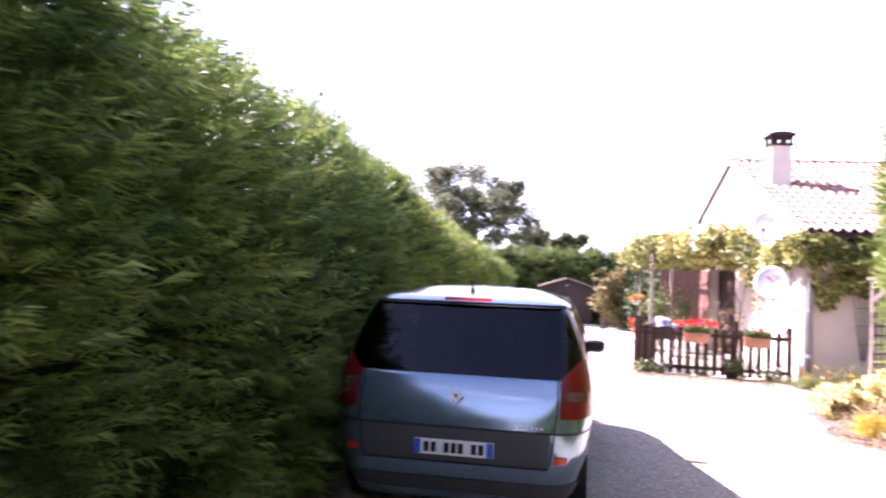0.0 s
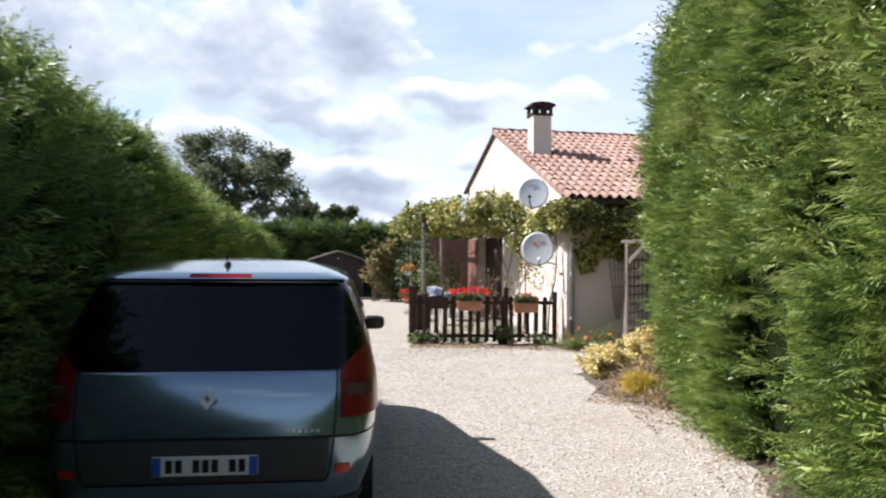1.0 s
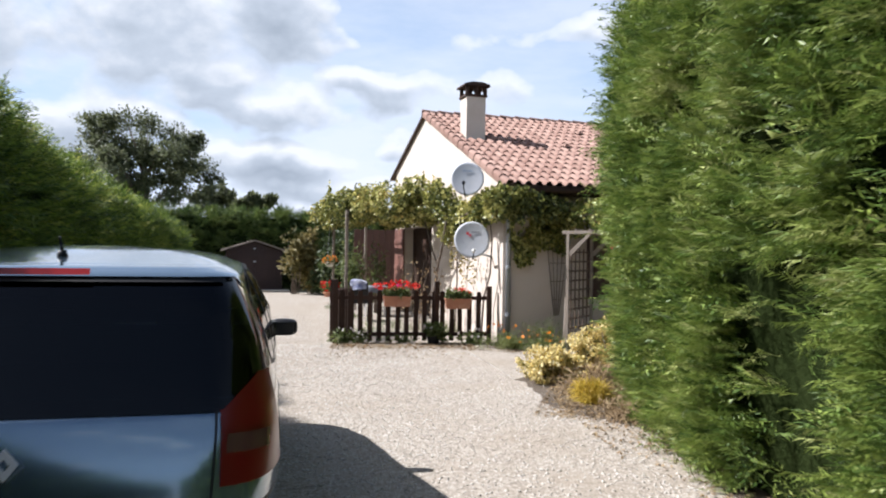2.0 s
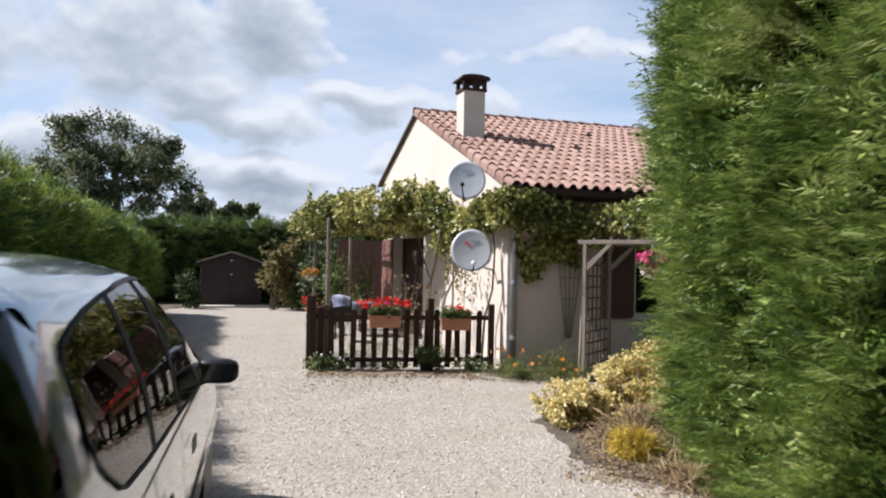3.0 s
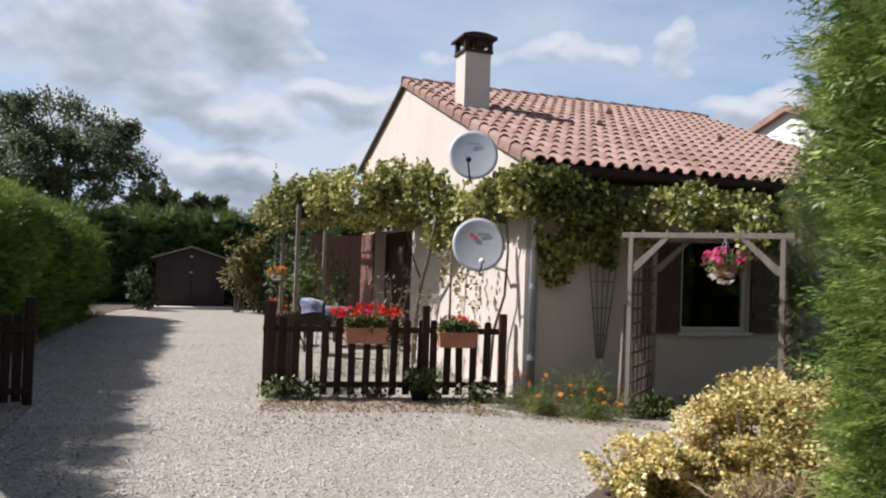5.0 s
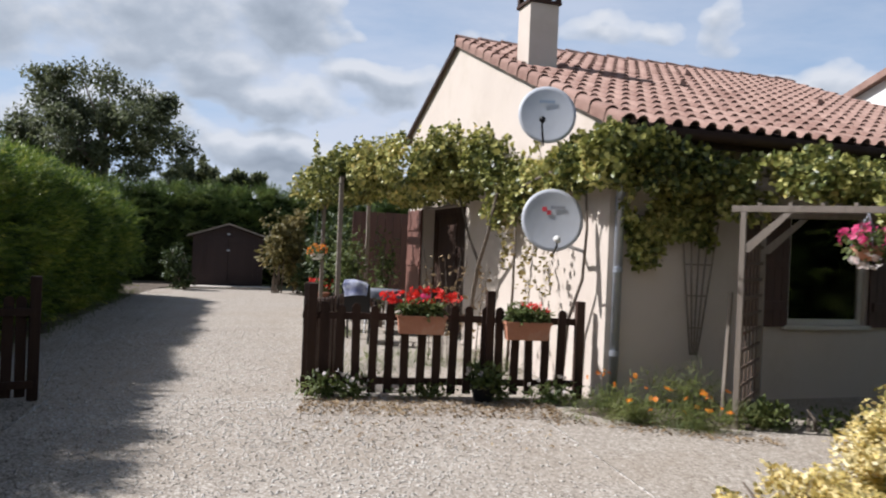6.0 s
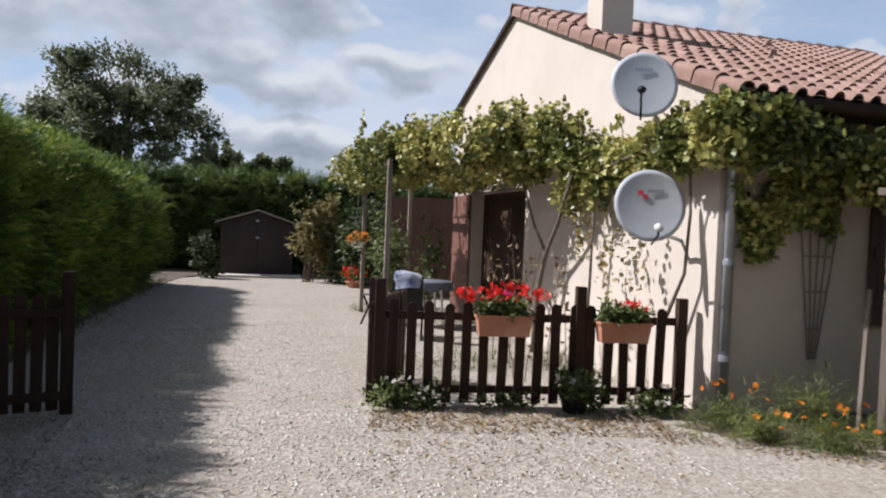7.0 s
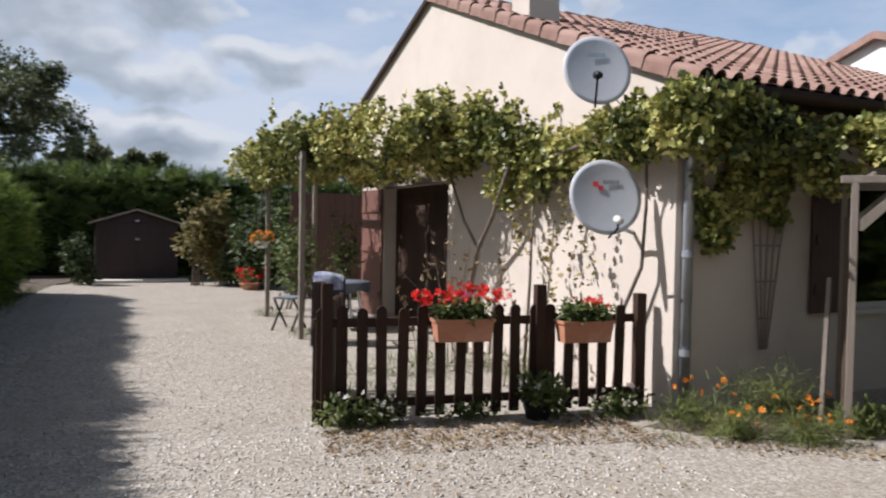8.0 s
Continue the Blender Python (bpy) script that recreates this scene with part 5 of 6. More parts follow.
vine = thing("grape_vine", "leafy green grape vine over the terrace and along the eaves", "vine")
blobs = [
    (3.70, 23.6, 2.62, 0.50, 0.55, 0.42, 850), (3.72, 22.7, 2.68, 0.50, 0.6, 0.42, 850), (3.78, 21.7, 2.66, 0.50, 0.6, 0.42, 850),
    (3.85, 20.8, 2.68, 0.52, 0.6, 0.42, 850), (4.15, 20.1, 2.74, 0.5, 0.55, 0.42, 760), (4.5, 19.5, 2.78, 0.5, 0.5, 0.46, 700),
    (4.85, 18.95, 2.84, 0.45, 0.45, 0.46, 680), (4.5, 22.4, 2.62, 0.6, 1.0, 0.34, 650), (4.4, 21.2, 2.6, 0.5, 0.6, 0.36, 380), (4.8, 20.0, 2.62, 0.4, 0.5, 0.34, 160), (5.1, 19.6, 2.55, 0.3, 0.5, 0.3, 100),
    (5.26, 18.4, 2.80, 0.28, 0.45, 0.42, 480), (5.34, 17.85, 2.56, 0.22, 0.42, 0.42, 420), (5.40, 17.35, 2.3, 0.16, 0.4, 0.42, 330), (5.38, 18.0, 2.05, 0.16, 0.3, 0.3, 130),
    (5.41, 16.8, 2.36, 0.17, 0.4, 0.26, 260), (5.40, 16.2, 2.44, 0.18, 0.4, 0.26, 300), (5.38, 15.7, 2.46, 0.22, 0.35, 0.3, 330),
    (5.4, 15.1, 2.48, 0.34, 0.3, 0.32, 430), (5.85, 15.08, 2.36, 0.34, 0.24, 0.42, 800), (6.02, 15.33, 2.05, 0.36, 0.11, 0.46, 1100),
    (6.45, 15.33, 2.10, 0.35, 0.11, 0.42, 900), (5.98, 15.35, 1.62, 0.2, 0.09, 0.24, 170), (6.95, 15.0, 2.25, 0.36, 0.26, 0.36, 420), (6.75, 15.35, 1.92, 0.25, 0.09, 0.3, 330),
    (7.35, 14.7, 2.42, 0.42, 0.38, 0.26, 380), (7.1, 14.2, 2.30, 0.42, 0.38, 0.20, 300), (7.9, 14.9, 2.42, 0.45, 0.33, 0.25, 380), (8.5, 14.9, 2.40, 0.45, 0.33, 0.26, 360),
    (9.1, 14.95, 2.40, 0.45, 0.33, 0.28, 340), (9.7, 15.0, 2.38, 0.45, 0.3, 0.28, 300), (10.4, 15.0, 2.38, 0.5, 0.3, 0.28, 280),
    (7.5, 14.0, 2.2, 0.4, 0.4, 0.14, 200), (7.4, 13.6, 1.98, 0.22, 0.25, 0.2, 120),
    (5.25, 20.9, 2.47, 0.30, 0.7, 0.22, 420), (5.25, 22.2, 2.47, 0.32, 0.8, 0.25, 480), (4.1, 22.0, 2.42, 0.5, 1.3, 0.2, 560),
    (5.36, 19.6, 2.5, 0.24, 0.5, 0.3, 430), (5.34, 19.0, 2.55, 0.24, 0.4, 0.3, 380),
    (5.50, 15.2, 2.62, 0.30, 0.24, 0.2, 420), (5.8, 15.0, 2.56, 0.32, 0.2, 0.22, 420), (6.3, 15.05, 2.42, 0.34, 0.2, 0.26, 380),
]
v, t = leaf_cloud([(*q[:6], int(q[6] * 4.4)) for q in blobs], VINE_LEAVES, 0.064, 41, shell=0.2, spread=1.6, gaps=-0.36)
array_part("leaves", v, t, M_VINE, vine)
# shoots that stand up out of the mass
rng = np.random.default_rng(5)
pieces = []
for x, y, z, *_ in blobs[:15]:
    for k in range(2):
        p = np.array([x, y, z + 0.16]) + rng.normal(size=3) * np.array([0.3, 0.3, 0.05])
        lean = rng.normal(size=3) * 0.25 + np.array([0, 0, 1])
        n = 9
        pos = p + np.linspace(0, 0.26, n)[:, None] * lean
        pieces.append(scatter(VINE_LEAVES, pos, frames_for(unit(rng.normal(size=(n, 3))), 0.3, 0.6, rng), np.linspace(0.11, 0.05, n), rng))
v, t = join_arrays(pieces)
tagged(array_part("young_shoots", v, t, M_VINE, vine), kind="stuff")
stems = [
    [(5.35, 18.85, 0.0), (5.35, 18.78, 0.8), (5.35, 18.56, 1.33), (5.3, 18.13, 1.7), (5.25, 17.7, 2.25)],
    [(5.35, 18.56, 1.33), (5.3, 18.85, 1.67), (5.2, 19.1, 2.3)],
    [(5.42, 16.0, 0.0), (5.45, 15.95, 0.8), (5.48, 15.72, 1.25), (5.5, 15.7, 1.8), (5.4, 15.6, 2.4)],
    [(5.3, 17.0, 2.3), (5.3, 16.3, 2.4), (5.4, 15.4, 2.45), (6.2, 15.1, 2.4), (8.0, 14.95, 2.4), (10.4, 15.0, 2.4)],
    [(5.42, 17.55, 0.0), (5.44, 17.5, 1.0), (5.4, 17.4, 2.0)],
]
for path in stems:
    bm = bmesh.new()
    k = len(path)
    tube(bm, path, [(0.04 if path[0][2] == 0.0 and path[0][1] > 18 else 0.022) * (1 - 0.55 * i / k) for i in range(k)], 7)
    part("stem", bm, M_BARK, vine, smooth=True)
# thin trailing shoots with dry leaves against the sunlit wall
rng = np.random.default_rng(9)
pieces = []
for k in range(9):
    y = 16.2 + 2.0 * rng.random()
    n = 26
    z = np.linspace(2.2, 2.2 - rng.uniform(0.6, 1.7), n)
    pos = np.stack([5.45 - 0.1 * rng.random(n), y + 0.10 * np.cumsum(rng.normal(size=n)) * 0.5, z], -1)
    pieces.append(scatter(VINE_LEAVES, pos, frames_for(np.tile([-1.0, 0, -0.3], (n, 1)), -0.3, 0.8, rng), 0.055 * rng.uniform(0.6, 1.4, n), rng))
v, t = join_arrays(pieces)
array_part("trailing_shoots", v, t, M_GOLD_SHRUB, vine, "thin dry trailing shoots")["kind"] = "stuff"

# terrace frame of grey posts
terrace = thing("terrace_frame", "weathered grey timber posts and beams carrying the vine", "pergola")
for x, y in ((3.71, 20.66), (3.83, 23.4), (4.9, 24.3)):
    bm = bmesh.new()
    box(bm, x - 0.035, x + 0.035, y - 0.035, y + 0.035, 0, 2.5, 0.008)
    part("post", bm, M_GREY_WOOD, terrace)
for a, b in (((3.71, 20.6), (3.86, 24.2)), ((4.7, 21.4), (4.75, 24.2))):
    bm = bmesh.new()
    d = Vector((*b, 0)) - Vector((*a, 0))
    box(bm, 0, d.length, -0.03, 0.03, 2.50, 2.60, 0.006, pose(a[0], a[1], 0, 0, 0, math.degrees(math.atan2(d.y, d.x))))
    part("beam", bm, M_GREY_WOOD, terrace)
for y in (22.2, 23.55):
    bm = bmesh.new()
    box(bm, 3.75, 5.60, y - 0.03, y + 0.03, 2.602, 2.68, 0.006)
    part("rafter", bm, M_GREY_WOOD, terrace)

# ---- garden arch with trellis sides ----
arch = thing("garden_arch", "weathered grey wooden garden arch with trellis sides and corner braces", "garden arch")
A, B = Vector((6.33, 14.31, 0)), Vector((7.32, 13.16, 0))
depth = Vector((0.765, 0.644, 0)) * 1.06
ang = math.degrees(math.atan2(B.y - A.y, B.x - A.x))
corners = [A, B, A + depth, B + depth]
for p in corners:
    bm = bmesh.new()
    box(bm, -0.025, 0.025, -0.025, 0.025, 0, 1.96, 0.006, pose(p.x, p.y, 0, 0, 0, ang))
    part("post", bm, M_GREY_WOOD, arch)
for p in (A, A + depth):
    bm = bmesh.new()
    box(bm, -0.10, (B - A).length + 0.10, -0.022, 0.022, 1.962, 2.02, 0.006, pose(p.x, p.y, 0, 0, 0, ang))
    part("beam", bm, M_GREY_WOOD, arch)
    for f, s in ((0.0, 1), (1.0, -1)):
        q = p + (B - A) * f
        bm = bmesh.new()
        e = (B - A).normalized() * s
        prism(bm, [(0.02, 1.60), (0.02, 1.67), (0.33, 1.955), (0.40, 1.955), (0.06, 1.60)], -0.018, 0.018, "y")
        bmesh.ops.transform(bm, matrix=pose(q.x, q.y, 0, 0, 0, ang if s > 0 else ang + 180), verts=bm.verts[:])
        part("brace", bm, M_GREY_WOOD, arch)
for k in range(6):
    p = A + (B - A) * ((k + 0.5) / 6)
    bm = bmesh.new()
    box(bm, 0.0, 1.06, -0.015, 0.015, 2.022, 2.05, 0.004, pose(p.x, p.y, 0, 0, 0, math.degrees(math.atan2(depth.y, depth.x))))
    part("rafter", bm, M_GREY_WOOD, arch)
yaw = math.degrees(math.atan2(depth.y, depth.x))
for p in (A, B):
    for k in range(5):
        f = 0.14 + 0.72 * k / 4
        bm = bmesh.new()
        box(bm, f - 0.015, f + 0.015, -0.008, 0.008, 0.15, 1.72, 0.0, pose(p.x, p.y, 0, 0, 0, yaw))
        part("trellis_slat", bm, M_TRELLIS, arch)
    for k in range(10):
        z = 0.22 + 1.44 * k / 9
        bm = bmesh.new()
        box(bm, 0.04, 0.96, -0.022, -0.009, z - 0.015, z + 0.015, 0.0, pose(p.x, p.y, 0, 0, 0, yaw))
        part("trellis_slat", bm, M_TRELLIS, arch)
bm = bmesh.new()
box(bm, -0.017, 0.017, -0.017, 0.017, 0, 1.22, 0.006, pose(6.43, 14.62, 0, 1.2, 1.0, 20))
tagged(part("wooden_stake", bm, M_GREY_WOOD), "grey wooden stake beside the garden arch", "stake")

# fan trellis on the shaded wall
fan = thing("fan_trellis", "brown wooden fan trellis leaning on the cream wall", "trellis")
for k in range(5):
    q = k - 2
    bm = bmesh.new()
    box(bm, -0.007, 0.007, -0.006, 0.006, 0.0, 1.42, 0.0, pose(6.67 + q * 0.022, 15.425, 0.5, 1, q * 3.7, 0))
    part("slat", bm, M_GREY_WOOD, fan)
for z, w in ((0.53, 0.05), (0.78, 0.085), (1.12, 0.13), (1.45, 0.17), (1.78, 0.21)):
    bm = bmesh.new()
    box(bm, 6.67 - w, 6.67 + w, 15.403, 15.415, z, z + 0.016)
    part("crossbar", bm, M_GREY_WOOD, fan)


# ---- satellite dishes ----
M_PALE_CAP = plain("pale_receiver_cap", (0.62, 0.60, 0.56), 0.4)
M_LOGO_BLUE = plain("faded_blue_print", (0.22, 0.28, 0.36), 0.6)
M_LOGO_RED = plain("red_print", (0.55, 0.05, 0.06), 0.6)
M_LOGO_GREY = plain("grey_print", (0.20, 0.20, 0.21), 0.6)


def dish(centre, aim, radius, label, logo, foot, feed, low=False):
    c = Vector(centre)
    d = Vector(aim).normalized()
    m = Matrix.Translation(c) @ d.to_track_quat("Z", "Y").to_matrix().to_4x4()
    root = thing("satellite_dish", label, "satellite dish")
    bm = bmesh.new()
    rings, n = [], 36
    for side, off in ((1, 0.0), (-1, -0.012)):
        for k in range(9):
            r = radius * k / 8
            z = 0.075 * radius * (k / 8) ** 2 + off
            rings.append([bm.verts.new(m @ Vector((r * math.cos(a), r * 1.06 * math.sin(a), z))) for a in (2 * math.pi * i / n for i in range(n))] if k else [bm.verts.new(m @ Vector((0, 0, z)))])
    for base in (0, 9):
        for i in range(n):
            bm.faces.new((rings[base][0], rings[base + 1][i], rings[base + 1][(i + 1) % n]))
        for k in range(1, 8):
            for i in range(n):
                bm.faces.new((rings[base + k][i], rings[base + k + 1][i], rings[base + k + 1][(i + 1) % n], rings[base + k][(i + 1) % n]))
    for i in range(n):
        bm.faces.new((rings[8][i], rings[17][i], rings[17][(i + 1) % n], rings[8][(i + 1) % n]))
    bmesh.ops.recalc_face_normals(bm, faces=bm.faces[:])
    part("reflector", bm, M_DISH, root, "pale grey dished reflector", True)
    bm = bmesh.new()
    side, tip = feed
    tube(bm, [m @ Vector((side * 0.5, -radius * 1.12, 0.0)), m @ Vector((side, tip - 0.06, 0.19)), m @ Vector((side, tip, 0.23))], 0.011, 6)
    arm = part("feed_arm", bm, M_BLACK, root, smooth=True)
    bm = bmesh.new()
    tube(bm, [m @ Vector((side, tip - 0.02, 0.27)), m @ Vector((side, tip + 0.02, 0.19))], [0.030, 0.036], 10)
    part("receiver", bm, M_PALE_CAP if low else M_BLACK, arm, smooth=True)
    bm = bmesh.new()
    tube(bm, [m @ Vector((0, 0, -0.01)), m @ Vector((0, 0, -0.10)), foot[0], foot[1]], 0.02, 8)
    part("bracket", bm, M_PIPE, root, smooth=True)
    for x, y, w, h, mm in logo:
        bm = bmesh.new()
        z = 0.075 * radius * ((x * x + y * y) / radius ** 2) + 0.006
        box(bm, x - w / 2, x + w / 2, y - h / 2, y + h / 2, z, z + 0.002, 0.0, m)
        part("printed_bar", bm, mm, root)
    return root


dish((5.08, 15.9, 2.97), (-0.32, -0.91, 0.25), 0.305, "pale grey satellite dish high on the house corner",
     [(-0.07 + 0.028 * k, 0.15, 0.02, 0.035, M_LOGO_BLUE) for k in range(6)], [(5.35, 15.95, 2.55), (5.62, 16.1, 2.50)], (-0.068, -0.155))
dish((5.17, 15.86, 1.86), (-0.32, -0.91, 0.25), 0.325, "pale grey satellite dish with red print under the vine",
     [(-0.08, 0.12, 0.05, 0.05, M_LOGO_RED), (-0.035, 0.085, 0.045, 0.045, M_LOGO_RED)] + [(0.0 + 0.03 * k, 0.14, 0.022, 0.035, M_LOGO_GREY) for k in range(5)], [(5.4, 15.95, 1.6), (5.62, 16.0, 1.55)], (0.03, -0.27), low=True)

# ---- shrubs ----
ROUND_OVALS = [oval_leaf(i, 0.75) for i in range(4)]


def shrub(name, label, category, blobs, shapes, size, material, seed, stems=5, shell=0.5, lift=0.4, leafname="leaves", gaps=-9.0, more=1.0):
    ob = thing(name, label, category)
    v, t = leaf_cloud([(*b[:6], int(b[6] * more)) for b in blobs], shapes, size, seed, shell, lift, gaps=gaps)
    v[:, 2] = np.maximum(v[:, 2], 0.02)
    array_part(leafname, v, t, material, ob)
    r = random.Random(seed)
    for k in range(stems):
        x, y, z, rx, ry, rz, _ = blobs[k % len(blobs)]
        bx, by = x + r.uniform(-0.25, 0.25) * rx, y + r.uniform(-0.25, 0.25) * ry
        tip = (x + r.uniform(-0.7, 0.7) * rx, y + r.uniform(-0.7, 0.7) * ry, z + r.uniform(0.2, 0.7) * rz)
        bm = bmesh.new()
        tube(bm, [(bx, by, 0.0), ((bx + tip[0]) / 2 + r.uniform(-0.05, 0.05), (by + tip[1]) / 2, tip[2] * 0.55), tip], [0.022, 0.015, 0.006], 6)
        part("stem", bm, M_BARK, ob, smooth=True)
    return ob


shrub("variegated_shrub", "low spreading shrub with yellow and cream variegated leaves", "shrub",
      [(4.80, 11.95, 0.22, 0.36, 0.40, 0.24, 900), (5.1, 11.6, 0.26, 0.45, 0.42, 0.28, 1200), (5.55, 11.8, 0.38, 0.5, 0.5, 0.36, 1500), (6.1, 12.1, 0.43, 0.5, 0.5, 0.38, 1500),
       (6.6, 12.2, 0.45, 0.5, 0.5, 0.40, 1400), (4.70, 11.6, 0.15, 0.28, 0.35, 0.18, 450), (7.1, 12.3, 0.43, 0.5, 0.45, 0.40, 1000), (5.7, 11.4, 0.24, 0.4, 0.35, 0.24, 600)],
      ROUND_OVALS, 0.038, M_EUONYMUS, 51, stems=12, lift=0.5, gaps=-0.2, more=4.6)
shrub("flower_bed_plants", "low green leafy perennials at the foot of the arch", "plants",
      [(6.62, 14.35, 0.10, 0.25, 0.22, 0.14, 260), (7.0, 14.15, 0.10, 0.3, 0.25, 0.13, 260), (7.35, 13.9, 0.11, 0.3, 0.25, 0.15, 220)],
      OVALS, 0.075, M_GREEN, 58, stems=6, shell=0.15, lift=0.6, gaps=-0.15, more=1.6)
shrub("golden_tuft", "small golden-leaved tuft at the hedge foot", "shrub",
      [(4.66, 10.4, 0.10, 0.20, 0.20, 0.13, 1900)], BLADES, 0.12, M_GOLD_TUFT, 53, stems=2, lift=0.8)
shrub("dry_ground_cover", "low grey-brown dry twiggy growth between shrub and hedge", "ground cover",
      [(4.75, 10.75, 0.08, 0.35, 0.4, 0.14, 1500), (5.1, 11.0, 0.14, 0.35, 0.35, 0.2, 1400), (5.15, 10.3, 0.10, 0.3, 0.4, 0.16, 1300), (5.4, 11.1, 0.16, 0.3, 0.3, 0.22, 900), (4.6, 9.6, 0.06, 0.25, 0.4, 0.1, 900)],
      BLADES, 0.13, M_LITTER, 55, stems=6, shell=0.1, lift=0.6)
shrub("garden_shrub", "tall straggly shrub with drying golden leaves beside the shed", "shrub",
      [(3.75, 30.6, 1.3, 0.7, 0.6, 0.95, 1900), (4.2, 30.8, 0.9, 0.6, 0.6, 0.8, 1400), (3.5, 30.5, 1.9, 0.4, 0.4, 0.5, 600), (4.15, 30.7, 1.95, 0.3, 0.3, 0.5, 450)],
      OVALS, 0.13, M_GOLD_SHRUB, 57, stems=12, shell=0.2, gaps=-0.1, more=1.5)
shrub("garden_shrub", "small loose shrub at the shed's corner", "shrub",
      [(0.75, 31.4, 0.65, 0.42, 0.4, 0.65, 900), (1.0, 31.2, 0.3, 0.35, 0.35, 0.35, 400)], OVALS, 0.11, M_DARK_BUSH, 59, stems=6, shell=0.2, gaps=-0.1, more=1.4)
shrub("garden_shrub", "rounded dark green bush beyond the terrace", "shrub",
      [(5.0, 29.5, 1.1, 0.75, 0.8, 1.1, 1900), (5.6, 28.5, 1.3, 0.7, 0.8, 1.2, 1700), (4.6, 30.2, 0.5, 0.6, 0.6, 0.5, 700)], OVALS, 0.16, M_DARK_BUSH, 61, stems=6)
shrub("climbing_rose", "leggy climbing rose with pale blooms by the terrace", "shrub",
      [(4.35, 23.2, 1.0, 0.35, 0.5, 0.75, 420), (4.8, 22.2, 1.1, 0.3, 0.4, 0.8, 330), (4.5, 24.4, 1.1, 0.5, 0.5, 0.9, 500)], OVALS, 0.10, M_GREEN, 63, stems=8, shell=0.1)


def flowers_on(parent, blobs, size, material, seed, name="blooms"):
    v, t = leaf_cloud(blobs, PETALS, size, seed, 0.75, 0.9, 0.6)
    return tagged(array_part(name, v, t, material, parent), kind="stuff")


# flower bed along the wall
bed = shrub("bedding_plants", "marigolds and low green bedding plants along the house wall", "flowers",
            [(5.15, 14.85, 0.08, 0.3, 0.28, 0.12, 220), (5.5, 14.6, 0.10, 0.35, 0.35, 0.14, 420), (5.95, 14.35, 0.10, 0.35, 0.3, 0.14, 420), (6.3, 14.3, 0.10, 0.3, 0.3, 0.14, 260),
             (5.9, 14.95, 0.2, 0.35, 0.3, 0.26, 330), (6.3, 14.9, 0.22, 0.3, 0.3, 0.3, 300), (5.5, 15.1, 0.12, 0.35, 0.25, 0.16, 200)],
            BLADES, 0.10, M_FEATHERY, 65, stems=0, shell=0.1, lift=0.8, gaps=-0.35, more=3.4)
flowers_on(bed, [(5.45, 14.6, 0.30, 0.45, 0.4, 0.08, 7), (5.95, 14.45, 0.22, 0.4, 0.35, 0.10, 10), (6.3, 14.4, 0.22, 0.3, 0.3, 0.08, 7), (5.4, 14.9, 0.36, 0.3, 0.2, 0.1, 6)], 0.048, M_ORANGE_FLOWER, 66)
bed = shrub("bedding_plants", "low leafy plants with small white flowers at the fence foot", "flowers",
            [(2.85, 16.0, 0.12, 0.25, 0.12, 0.16, 300), (3.15, 15.95, 0.1, 0.2, 0.1, 0.14, 220), (3.9, 15.9, 0.06, 0.4, 0.1, 0.1, 220), (4.55, 15.7, 0.13, 0.2, 0.14, 0.18, 320), (5.1, 15.5, 0.1, 0.35, 0.15, 0.15, 350)],
            OVALS, 0.06, M_GREEN, 67, stems=0, shell=0.1, lift=0.7)
flowers_on(bed, [(2.85, 15.95, 0.2, 0.25, 0.1, 0.1, 14), (3.15, 15.9, 0.15, 0.2, 0.1, 0.1, 7), (5.1, 15.42, 0.2, 0.35, 0.12, 0.1, 14)], 0.04, M_WHITE_FLOWER, 68)
grass = shrub("grass_tufts", "thin green grass tufts in the terrace gravel", "grass",
              [(4.2, 18.0, 0.06, 0.8, 0.5, 0.1, 700), (5.2, 17.6, 0.08, 0.3, 0.8, 0.12, 500), (3.9, 23.5, 0.05, 0.3, 0.25, 0.08, 250), (3.4, 16.9, 0.05, 0.5, 0.3, 0.08, 300)], BLADES, 0.14, M_GREEN, 69, stems=0, lift=1.0)
tagged(grass, kind="stuff")


# leggy stems with pale dry leaves between the fence and the wall
rng = np.random.default_rng(33)
roses = thing("dry_flower_stems", "tall dry flower stems with pale seed heads before the wall", "plant")
pieces = []
for k in range(16):
    x, y = rng.uniform(4.35, 5.25), rng.uniform(16.5, 18.6)
    h = rng.uniform(0.75, 1.5)
    lean = rng.normal(size=2) * 0.14
    q = np.linspace(0, 1, 7)[:, None]
    line = np.concatenate([np.array([x, y]) + lean * q * q * 1.6, q * h], 1)
    bm = bmesh.new()
    tube(bm, [tuple(w) for w in line], [0.007 - 0.0006 * i for i in range(7)], 5)
    part("stem", bm, M_BARK, roses)
    n = 14
    f = rng.uniform(0.25, 1.0, n)
    pos = np.stack([np.interp(f, q[:, 0], line[:, i]) for i in range(3)], -1) + rng.normal(size=(n, 3)) * 0.03
    pieces.append(scatter(OVALS, pos, frames_for(unit(rng.normal(size=(n, 3))), 0.2, 0.8, rng), 0.075 * rng.uniform(0.5, 1.3, n), rng))
v, t = join_arrays(pieces)
tagged(array_part("dry_leaves", v, t, M_LITTER, roses), kind="stuff")

